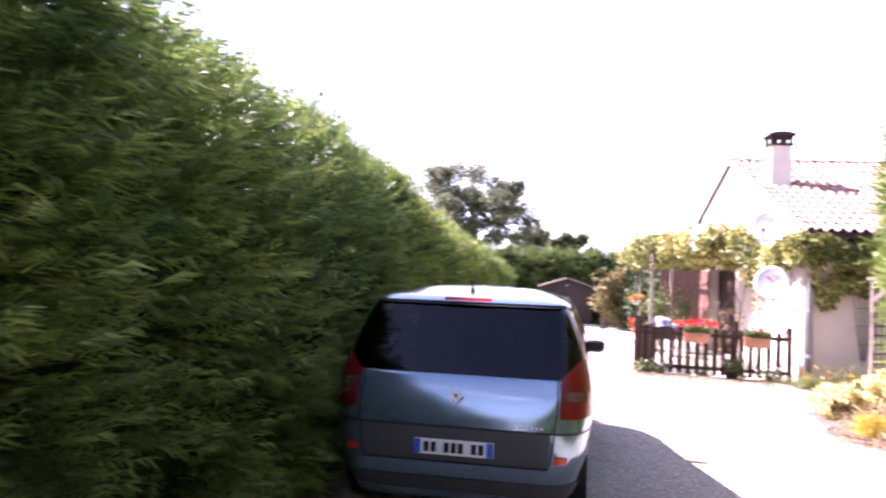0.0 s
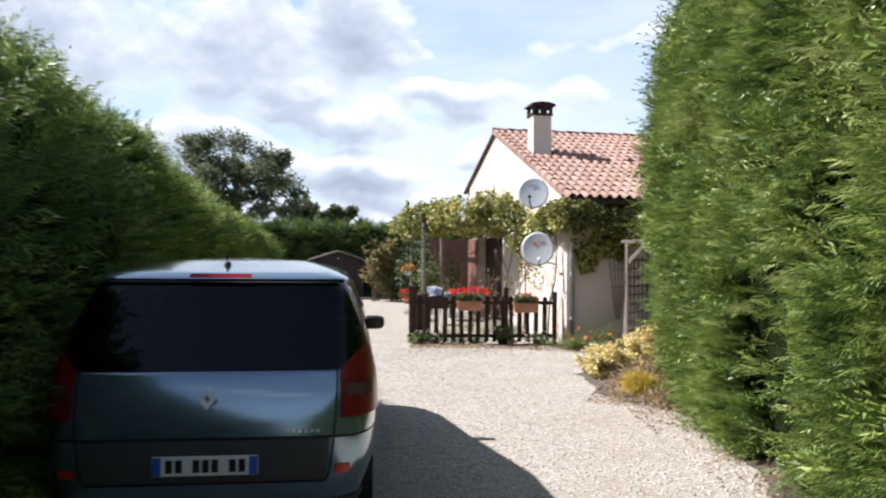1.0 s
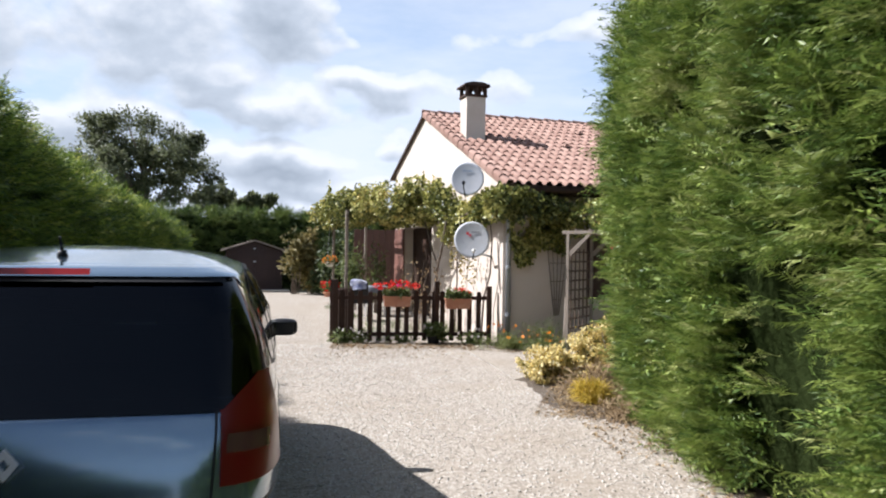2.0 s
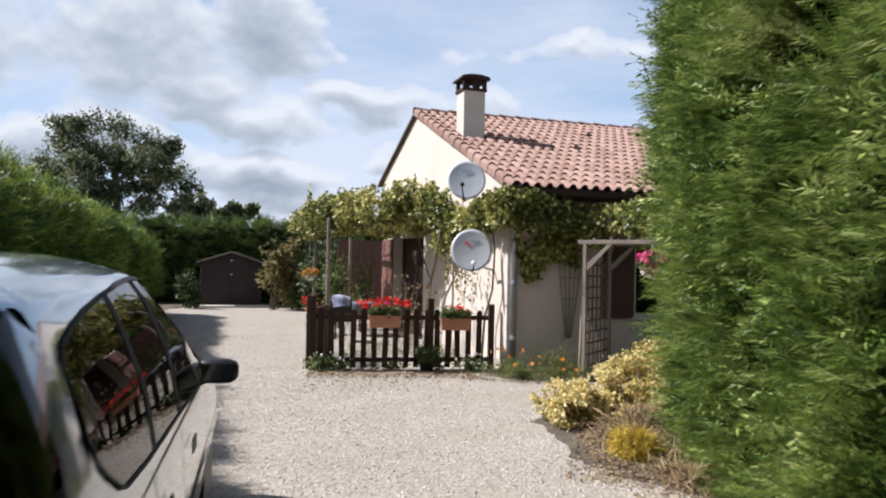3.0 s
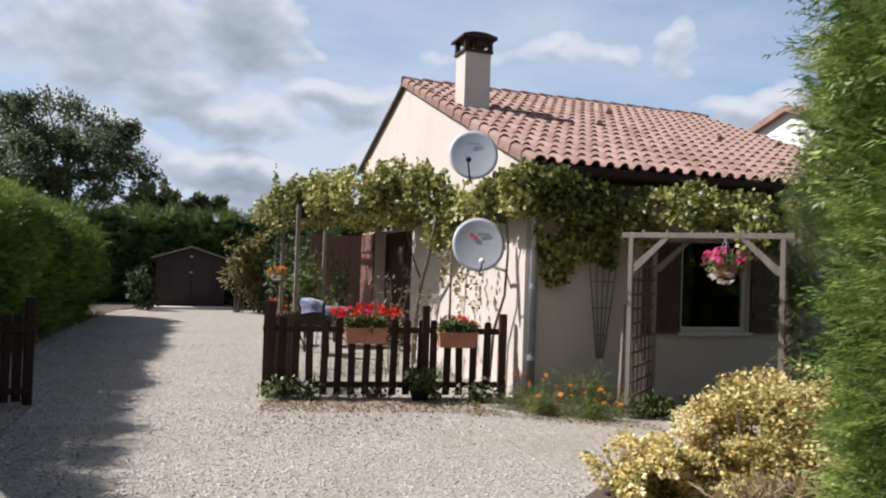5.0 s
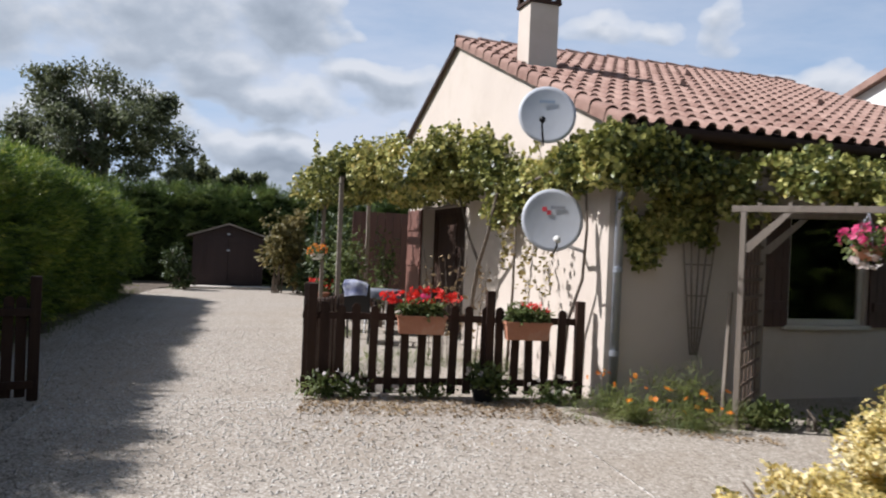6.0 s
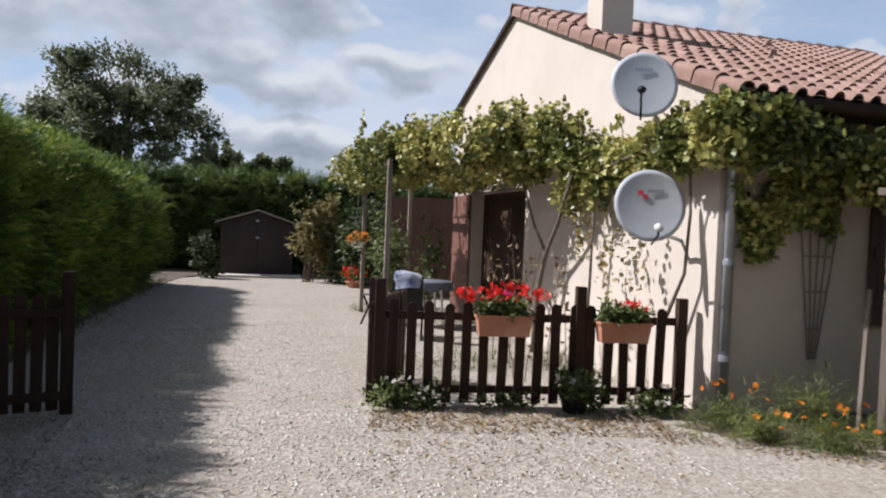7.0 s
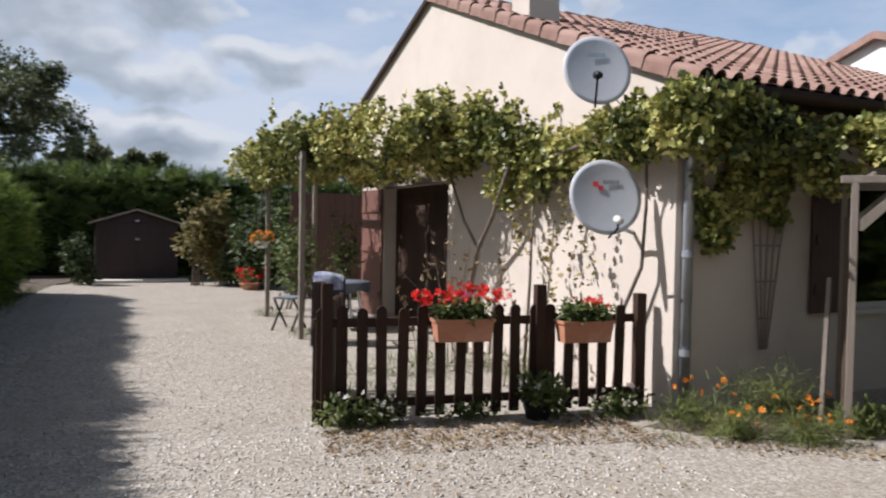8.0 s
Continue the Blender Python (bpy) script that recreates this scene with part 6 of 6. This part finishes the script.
# ---- planters and pots ----
def planter(at, yaw, width, label, flower_mat, seed, blooms, green):
    root = thing("window_box", label, "planter", "fence planters", at=pose(*at, 0, 0, yaw))
    bm = bmesh.new()
    w, d, h = width / 2, 0.09, 0.16
    lo = [(-w * 0.92, -d * 0.8, 0), (w * 0.92, -d * 0.8, 0), (w * 0.92, d * 0.8, 0), (-w * 0.92, d * 0.8, 0)]
    hi = [(-w, -d, h), (w, -d, h), (w, d, h), (-w, d, h)]
    rim = [(-w - 0.012, -d - 0.012, h), (w + 0.012, -d - 0.012, h), (w + 0.012, d + 0.012, h), (-w - 0.012, d + 0.012, h)]
    rim2 = [(x, y, h + 0.025) for x, y, _ in rim]
    inn = [(x * 0.93, y * 0.8, h + 0.025) for x, y, _ in rim]
    soil = [(x, y, h) for x, y, _ in inn]
    rings = [[bm.verts.new(p) for p in ring] for ring in (lo, hi, rim, rim2, inn, soil)]
    for a, b in zip(rings, rings[1:]):
        for i in range(4):
            bm.faces.new((a[i], a[(i + 1) % 4], b[(i + 1) % 4], b[i]))
    bm.faces.new(rings[0][::-1])
    bmesh.ops.recalc_face_normals(bm, faces=bm.faces[:])
    part("trough", bm, M_TERRA, root, "terracotta-coloured trough")
    bm = bmesh.new()
    box(bm, -w * 0.9, w * 0.9, -d * 0.8, d * 0.8, h - 0.02, h + 0.005)
    part("soil", bm, M_SOIL, root)
    v, t = leaf_cloud([(-w * 0.45, 0, h + 0.09, w * 0.6, 0.13, 0.10, green), (w * 0.45, 0, h + 0.08, w * 0.6, 0.13, 0.10, green)], OVALS, 0.06, seed, 0.2, 0.8)
    array_part("leaves", v, t, M_GREEN, root)
    for x, y, z, rx, rz, count, mm in blooms:
        flowers_on(root, [(x, y, h + z, rx, 0.12, rz, count)], 0.055, mm, seed + count)
    for x in (-w * 0.6, w * 0.6):
        bm = bmesh.new()
        tube(bm, [(x, d + 0.03, h + 0.03), (x, d + 0.005, h + 0.035), (x, -d - 0.014, h + 0.03)], 0.005, 5)
        part("hook", bm, M_BLACK, root)
    return root


FD = Vector((FENCE_B[0] - FENCE_A[0], FENCE_B[1] - FENCE_A[1], 0)).normalized()
fyaw = math.degrees(math.atan2(FD.y, FD.x))


def on_fence(f, out):
    p = Vector((*FENCE_A, 0)) + FD * f
    return p.x + FD.y * out, p.y - FD.x * out


x, y = on_fence(1.18, 0.115)
planter((x, y, 0.655), fyaw, 0.48, "terracotta window box full of red geraniums on the fence", M_RED_FLOWER, 71,
        [(-0.25, 0, 0.20, 0.16, 0.06, 26, M_RED_FLOWER), (0.02, 0, 0.23, 0.22, 0.08, 40, M_RED_FLOWER), (0.26, 0.02, 0.22, 0.13, 0.06, 22, M_RED_FLOWER), (0.0, -0.04, 0.18, 0.12, 0.05, 7, M_PINK_FLOWER)], 240)
x, y = on_fence(2.27, 0.115)
planter((x, y, 0.62), fyaw, 0.46, "terracotta window box with leafy geraniums and few red blooms", M_RED_FLOWER, 75,
        [(0.1, 0, 0.17, 0.12, 0.05, 9, M_RED_FLOWER), (0.0, 0, 0.2, 0.05, 0.04, 4, M_RED_FLOWER)], 330)


def hanging_pot(at, radius, label, pot_material, petal_material, top, seed, spread, second=None):
    x, y, z = at
    root = thing("hanging_basket", label, "hanging basket")
    bm = bmesh.new()
    prof = [(0.25, -0.9), (0.65, -0.75), (0.92, -0.35), (1.0, 0.0), (0.93, 0.0), (0.8, -0.12), (0.0, -0.12)]
    n = 18
    rings = [[bm.verts.new((x + radius * r * math.cos(a), y + radius * r * math.sin(a), z + radius * h)) for a in (2 * math.pi * k / n for k in range(n))] for r, h in prof[:-1]]
    for a, b in zip(rings, rings[1:]):
        for k in range(n):
            bm.faces.new((a[k], a[(k + 1) % n], b[(k + 1) % n], b[k]))
    bm.faces.new(rings[0][::-1]), bm.faces.new(rings[-1])
    part("basket", bm, pot_material, root, smooth=True)
    for k in range(3):
        a = 2 * math.pi * k / 3
        bm = bmesh.new()
        tube(bm, [(x + radius * 0.97 * math.cos(a), y + radius * 0.97 * math.sin(a), z), (x, y, top)], 0.004, 4)
        part("chain", bm, M_PIPE, root)
    v, t = leaf_cloud([(x, y, z + 0.02, spread * 0.95, spread * 0.95, spread * 0.6, 420)], OVALS, 0.05, seed, 0.3, 0.5)
    array_part("leaves", v, t, M_GREEN, root)
    flowers_on(root, [(x, y, z + spread * 0.35, spread, spread, spread * 0.5, 60)], 0.055, petal_material, seed + 1)
    if second:
        flowers_on(root, [(x - spread * 0.5, y - spread * 0.3, z - spread * 0.55, spread * 0.5, spread * 0.5, spread * 0.25, 22)], 0.05, second, seed + 2)
    return root


hanging_pot((6.92, 13.52, 1.68), 0.13, "hanging basket of pink and white trailing flowers under the arch", M_TERRA, M_PINK_FLOWER, 1.96, 81, 0.225, M_WHITE_FLOWER)
hanging_pot((3.72, 23.35, 1.30), 0.14, "white hanging pot of orange flowers on the terrace post", M_WHITE, M_ORANGE_FLOWER, 2.5, 84, 0.22)


def ground_pot(at, radius, height, label, material, petals, seed, blooms=50):
    x, y = at
    root = thing("flower_pot", label, "flower pot")
    bm = bmesh.new()
    tube(bm, [(x, y, 0), (x, y, height * 0.82), (x, y, height * 0.83), (x, y, height)], [radius * 0.7, radius * 0.95, radius * 1.05, radius * 1.05], 18)
    part("pot", bm, material, root)
    v, t = leaf_cloud([(x, y, height + radius * 0.6, radius * 1.5, radius * 1.5, radius * 0.9, 260)], OVALS, 0.08, seed, 0.3, 0.6)
    array_part("leaves", v, t, M_GREEN, root)
    flowers_on(root, [(x, y, height + radius * 0.9, radius * 1.4, radius * 1.4, radius * 0.7, blooms)], 0.08, petals, seed + 1)
    return root


ground_pot((4.62, 29.0), 0.26, 0.16, "low pot of red flowers at the edge of the yard", M_TERRA, M_RED_FLOWER, 91)
ground_pot((4.42, 15.72), 0.13, 0.16, "dark pot with leafy plant at the fence foot", M_BLACK, M_WHITE_FLOWER, 93, 5)

# ---- shed ----
shed = thing("shed", "small dark red-brown wooden shed with a low pitched roof", "shed")
SX0, SX1, SY = 1.18, 3.28, 32.5
mid = (SX0 + SX1) / 2
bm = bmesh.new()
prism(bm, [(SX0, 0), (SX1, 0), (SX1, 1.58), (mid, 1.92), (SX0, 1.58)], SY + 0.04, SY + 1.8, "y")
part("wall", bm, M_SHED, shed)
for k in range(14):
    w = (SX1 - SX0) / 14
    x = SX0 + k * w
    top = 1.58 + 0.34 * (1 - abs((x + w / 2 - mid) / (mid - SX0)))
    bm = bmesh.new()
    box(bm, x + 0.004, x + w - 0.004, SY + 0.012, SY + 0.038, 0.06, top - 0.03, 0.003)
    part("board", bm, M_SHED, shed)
for s in (-1, 1):
    bm = bmesh.new()
    prism(bm, [(mid, 1.93), (mid + s * 1.22, 1.535), (mid + s * 1.22, 1.59), (mid, 1.985)], SY - 0.14, SY + 1.95, "y")
    part("roof_panel", bm, M_GREY_WOOD, shed, "greyish felted roof slope")
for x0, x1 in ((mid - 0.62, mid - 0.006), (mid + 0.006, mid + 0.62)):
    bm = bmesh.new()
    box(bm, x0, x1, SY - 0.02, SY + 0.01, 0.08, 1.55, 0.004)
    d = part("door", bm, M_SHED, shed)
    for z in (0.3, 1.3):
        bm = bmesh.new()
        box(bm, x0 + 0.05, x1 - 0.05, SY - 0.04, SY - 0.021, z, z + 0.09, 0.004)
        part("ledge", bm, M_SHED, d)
for z in (1.12, 1.62):
    bm = bmesh.new()
    box(bm, mid - 0.05, mid + 0.04, SY - 0.048, SY - 0.021, z, z + 0.05)
    part("latch", bm, M_PIPE, shed)
bm = bmesh.new()
box(bm, 1.1, 3.5, 31.75, 32.45, -0.02, 0.07, 0.01)
tagged(part("concrete_slab", bm, surface("pale_concrete", (0.42, 0.38, 0.32), (0.55, 0.50, 0.43), 0.9, 2.0, 40.0, 0.3)), "pale concrete slab before the shed door", "slab", kind="structure")

# red-brown screen behind the house corner
screen = thing("garden_screen", "tall dark red-brown board screen behind the terrace", "fence")
M_SCREEN = surface("dark_red_brown_boards", (0.06, 0.026, 0.019), (0.11, 0.05, 0.036), 0.7, 2.0, 50.0, 0.25, stretch=(6, 6, 0.6))
for k in range(9):
    x = 4.95 + k * 0.2
    bm = bmesh.new()
    box(bm, x, x + 0.19, 26.4, 26.43, 0.0, 2.3, 0.004)
    part("board", bm, M_SCREEN, screen)
for z in (0.5, 1.8):
    bm = bmesh.new()
    box(bm, 4.95, 6.75, 26.431, 26.47, z, z + 0.09)
    part("rail", bm, M_SCREEN, screen)

# ---- terrace furniture ----
M_STRIPE = surface("blue_and_white_cloth", (0.015, 0.045, 0.27), (0.78, 0.79, 0.80), 0.9, 9.0, 20.0, 0.1)
M_PALE_PLASTIC = surface("white_plastic", (0.66, 0.66, 0.65), (0.76, 0.76, 0.75), 0.4, 3.0, 60.0, 0.03)
M_CLOTH = surface("grey_tablecloth", (0.06, 0.07, 0.10), (0.19, 0.20, 0.22), 0.9, 10.0, 80.0, 0.1)


def garden_chair(at, yaw, label, cushion_material, frame_material):
    root = thing("garden_chair", label, "chair", at=pose(*at, 0, 0, yaw))
    bm = bmesh.new()
    box(bm, -0.23, 0.23, -0.22, 0.22, 0.41, 0.45, 0.015)
    part("seat", bm, frame_material, root)
    bm = bmesh.new()
    box(bm, -0.22, 0.22, -0.02, 0.02, 0, 0.47, 0.018, pose(0, 0.23, 0.45, -14, 0, 0))
    back = part("backrest", bm, frame_material, root)
    for x in (-0.21, 0.21):
        for y, lean in ((-0.19, 9), (0.2, -9)):
            bm = bmesh.new()
            tube(bm, [(x, y, 0.42), (x, y - lean * 0.012, 0.0)], 0.016, 7)
            part("leg", bm, frame_material, root)
        bm = bmesh.new()
        tube(bm, [(x * 1.15, -0.2, 0.42), (x * 1.15, -0.21, 0.64), (x * 1.15, 0.22, 0.66)], 0.016, 7)
        part("armrest", bm, frame_material, root)
    if cushion_material:
        bm = bmesh.new()
        # a rumpled cloth hung over the backrest: down behind, over the top, down the front and onto the seat
        run = [(0.47, 0.74), (0.455, 0.80), (0.44, 0.87), (0.41, 0.93), (0.34, 0.96), (0.285, 0.92), (0.26, 0.85), (0.235, 0.77), (0.215, 0.70)]
        pts = np.array([(u, np.interp(w, range(9), [q[0] for q in run]), np.interp(w, range(9), [q[1] for q in run])) for w in np.linspace(0, 8, 33) for u in np.linspace(-0.18, 0.17, 18)])
        pts += np.stack([soft_noise(pts, 9.0, 3), soft_noise(pts, 8.0, 4), soft_noise(pts, 9.0, 5)], -1) * 0.03
        grid = [[bm.verts.new(pts[j * 18 + i]) for i in range(18)] for j in range(33)]
        for a, b in zip(grid, grid[1:]):
            for i in range(17):
                bm.faces.new((a[i], a[i + 1], b[i + 1], b[i]))
        bmesh.ops.solidify(bm, geom=bm.faces[:], thickness=0.008)
        part("cloth", bm, cushion_material, root, "blue and white cloth thrown over the chair", True)
    return root


garden_chair((3.98, 20.2, 0), 160, "black garden chair with a blue and white cloth thrown over it", M_STRIPE, M_BLACK)
stool = thing("folding_stool", "folding stool with a grey seat and crossed dark legs", "stool", at=pose(3.80, 21.7, 0, 0, 0, 50))
bm = bmesh.new()
box(bm, -0.20, 0.20, -0.17, 0.17, 0.47, 0.50, 0.012)
part("seat", bm, M_CLOTH, stool)
for y in (-0.16, 0.16):
    for s in (-1, 1):
        bm = bmesh.new()
        tube(bm, [(s * 0.2, y + s * 0.012, 0.47), (-s * 0.22, y + s * 0.012, 0.0)], 0.018, 7)
        part("leg", bm, M_BLACK, stool)
TX, TY = 4.55, 21.5
table = thing("garden_table", "round white garden table under a pale cloth", "table", at=pose(TX, TY, 0))
bm = bmesh.new()
tube(bm, [(0, 0, 0.70), (0, 0, 0.73)], 0.42, 28)
part("tabletop", bm, M_PALE_PLASTIC, table)
for k in range(4):
    a = math.pi / 4 + math.pi / 2 * k
    bm = bmesh.new()
    tube(bm, [(0.28 * math.cos(a), 0.28 * math.sin(a), 0.70), (0.36 * math.cos(a), 0.36 * math.sin(a), 0)], 0.02, 7)
    part("leg", bm, M_PALE_PLASTIC, table)
bm = bmesh.new()
n = 40
rings = [[bm.verts.new((TX + r * math.cos(a), TY + r * math.sin(a), z + (0.02 * math.sin(9 * a) if z < 0.7 else 0))) for a in (2 * math.pi * k / n for k in range(n))] for r, z in ((0.435, 0.737), (0.445, 0.72), (0.46, 0.60))]
bm.faces.new(rings[0])
for a, b in zip(rings, rings[1:]):
    for k in range(n):
        bm.faces.new((a[k], a[(k + 1) % n], b[(k + 1) % n], b[k]))
bmesh.ops.recalc_face_normals(bm, faces=bm.faces[:])
tagged(part("tablecloth", bm, M_CLOTH, smooth=True), "grey cloth hanging over the garden table", "tablecloth")

# ---- white wing beyond the house ----
wing = thing("neighbour_wing", "white rendered wing with a low tiled gable beyond the roof", "house")
bm = bmesh.new()
prism(bm, [(14.6, 0), (22.6, 0), (22.6, 3.45), (18.6, 4.80), (14.6, 3.45)], 12.75, 22.0, "x")
part("wall", bm, M_WHITE, wing)
for y1, z1 in ((14.3, 3.35), (22.9, 3.35)):
    bm = bmesh.new()
    prism(bm, [(18.6, 4.80), (y1, z1), (y1, z1 + 0.12), (18.6, 4.93)], 12.62, 22.2, "x")
    part("roof_slope", bm, M_TILE, wing)
for k in range(11):
    ob = new("verge_tile", verge_data)
    ob.parent = wing
    up = k * COURSE
    ob.matrix_basis = pose(12.66, 14.3 + up * 0.95, 3.50 + up * 0.313, math.degrees(math.atan2(1.45, 4.3)), 0, 0)


# ---- trees ----
def tree(name, label, base, height, crown, leaves, leaf_size, material, seed, trunk_r=0.22, clumps=60, far=False):
    """Tapered trunk, limbs to clumps of leaves; crown: centre x, y, z and radii."""
    rng = np.random.default_rng(seed)
    root = thing(name, label, "tree")
    cx, cy, cz, rx, ry, rz = crown
    d = unit(rng.normal(size=(clumps, 3)))
    c = np.array([cx, cy, cz]) + d * (0.2 + 0.8 * rng.random((clumps, 1)) ** 0.6) * np.array([rx, ry, rz])
    bm = bmesh.new()
    top = Vector((cx, cy, cz + 0.2 * rz))
    b = Vector((*base, 0))
    tube(bm, [b, b.lerp(top, 0.35), b.lerp(top, 0.7), top], [trunk_r, trunk_r * 0.8, trunk_r * 0.5, trunk_r * 0.2], 9)
    part("trunk", bm, M_BARK, root, smooth=True)
    for k in range(0, clumps, 3):
        f = 0.35 + 0.55 * rng.random()
        s, e = b.lerp(top, f), Vector(c[k])
        bm = bmesh.new()
        tube(bm, [s, s.lerp(e, 0.5) + Vector((0, 0, 0.25)), e], [trunk_r * 0.32, trunk_r * 0.18, trunk_r * 0.05], 5)
        part("limb", bm, M_BARK, root, smooth=True)
    per = leaves // clumps
    size = 0.23 * (rx + rz) / 2
    blobs = [(*p, size * rng.uniform(0.55, 1.1), size * rng.uniform(0.55, 1.1), size * rng.uniform(0.4, 0.8), per) for p in c]
    v, t = leaf_cloud(blobs, OVALS, leaf_size, seed + 1, 0.25, 0.4, gaps=-0.05)
    array_part("crown", v, t, material, root)
    return root


tree("tree", "broad leafy walnut tree behind the end hedge", (-2.2, 39.5), 7.7, (-2.35, 39.5, 4.95, 4.05, 2.6, 2.75), 54000, 0.155, M_WALNUT, 101, 0.26, 84)
tree("tree", "small round-headed tree behind the end hedge", (2.6, 46.0), 4.8, (2.8, 46.0, 4.0, 1.7, 1.5, 1.0), 5000, 0.28, M_WALNUT, 111, 0.14, 28)
tree("tree", "distant leafy tree above the end hedge", (0.9, 47.0), 4.8, (0.8, 47.0, 4.1, 1.4, 1.4, 1.1), 4000, 0.28, M_WALNUT, 117, 0.14, 24)


# ---- loose conifer at the hedge's end ----
conifer = thing("conifer", "loose upright grey-green conifer standing at the end of the tall hedge", "tree")
rng = np.random.default_rng(77)
blobs = []
for k in range(64):
    z = 0.35 + 3.7 * (k + rng.random()) / 64
    r = 0.50 * (1.0 - 0.55 * max(0.0, (z - 2.2) / 2.0)) * (0.75 + 0.25 * min(1, z))
    a = 2.4 * k + rng.uniform(-0.5, 0.5)
    blobs.append((8.35 + r * math.cos(a), 13.3 + r * math.sin(a), z, 0.22, 0.22, 0.28, 420))
v, t = leaf_cloud(blobs, MID_SPRAYS, 0.075, 78, 0.35, 0.6, 0.7)
array_part("crown", v, t, M_JUNIPER, conifer)
bm = bmesh.new()
tube(bm, [(8.38, 13.33, 0), (8.33, 13.28, 1.5), (8.37, 13.32, 3.0), (8.35, 13.3, 4.1)], [0.10, 0.08, 0.05, 0.015], 9)
part("trunk", bm, M_BARK, conifer, smooth=True)
for k in range(0, 64, 3):
    x, y, z = blobs[k][:3]
    bm = bmesh.new()
    tube(bm, [(8.35, 13.3, max(0.2, z - 0.25)), (x, y, z)], [0.025, 0.008], 5)
    part("limb", bm, M_BARK, conifer)


# ---- litter, weeds and loose stones on the ground ----
def strewn(name, label, category, strips, shapes, size, material, seed, flat=True, z=0.012):
    """Small loose pieces along strips (x0, y0, x1, y1, half width, count)."""
    rng = np.random.default_rng(seed)
    pieces = []
    for x0, y0, x1, y1, w, count in strips:
        f = rng.random(count)[:, None]
        side = unit(np.array([[y1 - y0, x0 - x1]], dtype=float))
        pos = np.concatenate([np.array([x0, y0]) * (1 - f) + np.array([x1, y1]) * f + side * np.clip(rng.normal(size=(count, 1)), -1.7, 1.7) * w * 0.5, np.full((count, 1), z)], 1)
        if flat:
            up = unit(np.array([0, 0, 1.0]) + rng.normal(size=(count, 3)) * 0.28)
            long = unit(np.cross(up, rng.normal(size=(count, 3))))
            axes = (long, np.cross(long, up), up)
        else:
            axes = frames_for(np.tile([0, 0, 1.0], (count, 1)), 0.2, 0.5, rng)
        pieces.append(scatter(shapes, pos, axes, size * rng.uniform(0.45, 1.4, count), rng))
    v, t = join_arrays(pieces)
    return tagged(array_part(name, v, t, material), label, category, kind="stuff")


def pebble(seed):
    r = random.Random(seed)
    ring = [(0.5 * math.cos(a) * r.uniform(0.7, 1.2), 0.5 * math.sin(a) * r.uniform(0.7, 1.2), r.uniform(-0.05, 0.04)) for a in (2 * math.pi * k / 5 for k in range(5))]
    v = ring + [(r.uniform(-0.1, 0.1), r.uniform(-0.1, 0.1), r.uniform(0.08, 0.17)), (0, 0, -0.2)]
    return np.array(v), np.array([(k, (k + 1) % 5, 5) for k in range(5)] + [((k + 1) % 5, k, 6) for k in range(5)])


strewn("loose_stones", "pale loose limestone chips lying on the drive", "gravel",
       [(1.9, 4.0, 2.6, 12.0, 2.4, 9000), (2.2, 12.0, 2.6, 16.0, 2.6, 9000), (2.2, 16.0, 1.6, 22.0, 2.2, 4000), (3.2, 4.5, 4.0, 9.0, 0.5, 900), (4.0, 9.6, 5.0, 12.6, 0.7, 1200)],
       [pebble(k) for k in range(5)], 0.026, M_STONES, 201, z=0.001)
strewn("leaf_litter", "dry brown leaves and bark bits on the soil and gravel", "leaf litter",
       [(3.4, 5.5, 4.4, 8.2, 0.4, 900), (4.4, 8.2, 4.9, 10.5, 0.7, 2600), (4.9, 10.3, 5.6, 11.2, 0.6, 1500), (2.6, 15.7, 5.0, 15.2, 0.45, 3200), (4.7, 14.9, 6.4, 13.75, 0.22, 700), (2.4, 14.9, 4.6, 14.5, 0.8, 500), (4.0, 9.7, 4.9, 11.2, 0.35, 1500), (4.8, 9.2, 5.3, 10.9, 0.5, 1500)],
       OVALS + BLADES, 0.036, M_LITTER, 203, z=0.016)
# dark blades added along the hedge's shadow to darken the shaded gravel
strewn("shade_blades", "dark needle-like blades added to deepen the hedge's shade on the gravel", "needle litter",
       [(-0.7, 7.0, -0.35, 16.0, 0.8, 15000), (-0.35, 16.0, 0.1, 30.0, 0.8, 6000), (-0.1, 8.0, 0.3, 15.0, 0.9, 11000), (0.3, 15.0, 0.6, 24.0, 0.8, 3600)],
       BLADES, 0.045, M_SHADE_BLADES, 207, z=0.012)
strewn("weeds", "low weeds along the hedge foot and the bed's edge", "weeds",
       [(-0.95, 8.0, -0.85, 17.0, 0.25, 900), (-0.8, 17.0, -0.2, 30.0, 0.3, 900), (4.4, 7.6, 5.3, 10.9, 0.45, 900), (3.8, 20.7, 3.95, 21.2, 0.3, 120)],
       BLADES, 0.12, M_GREEN, 205, flat=False, z=0.0)
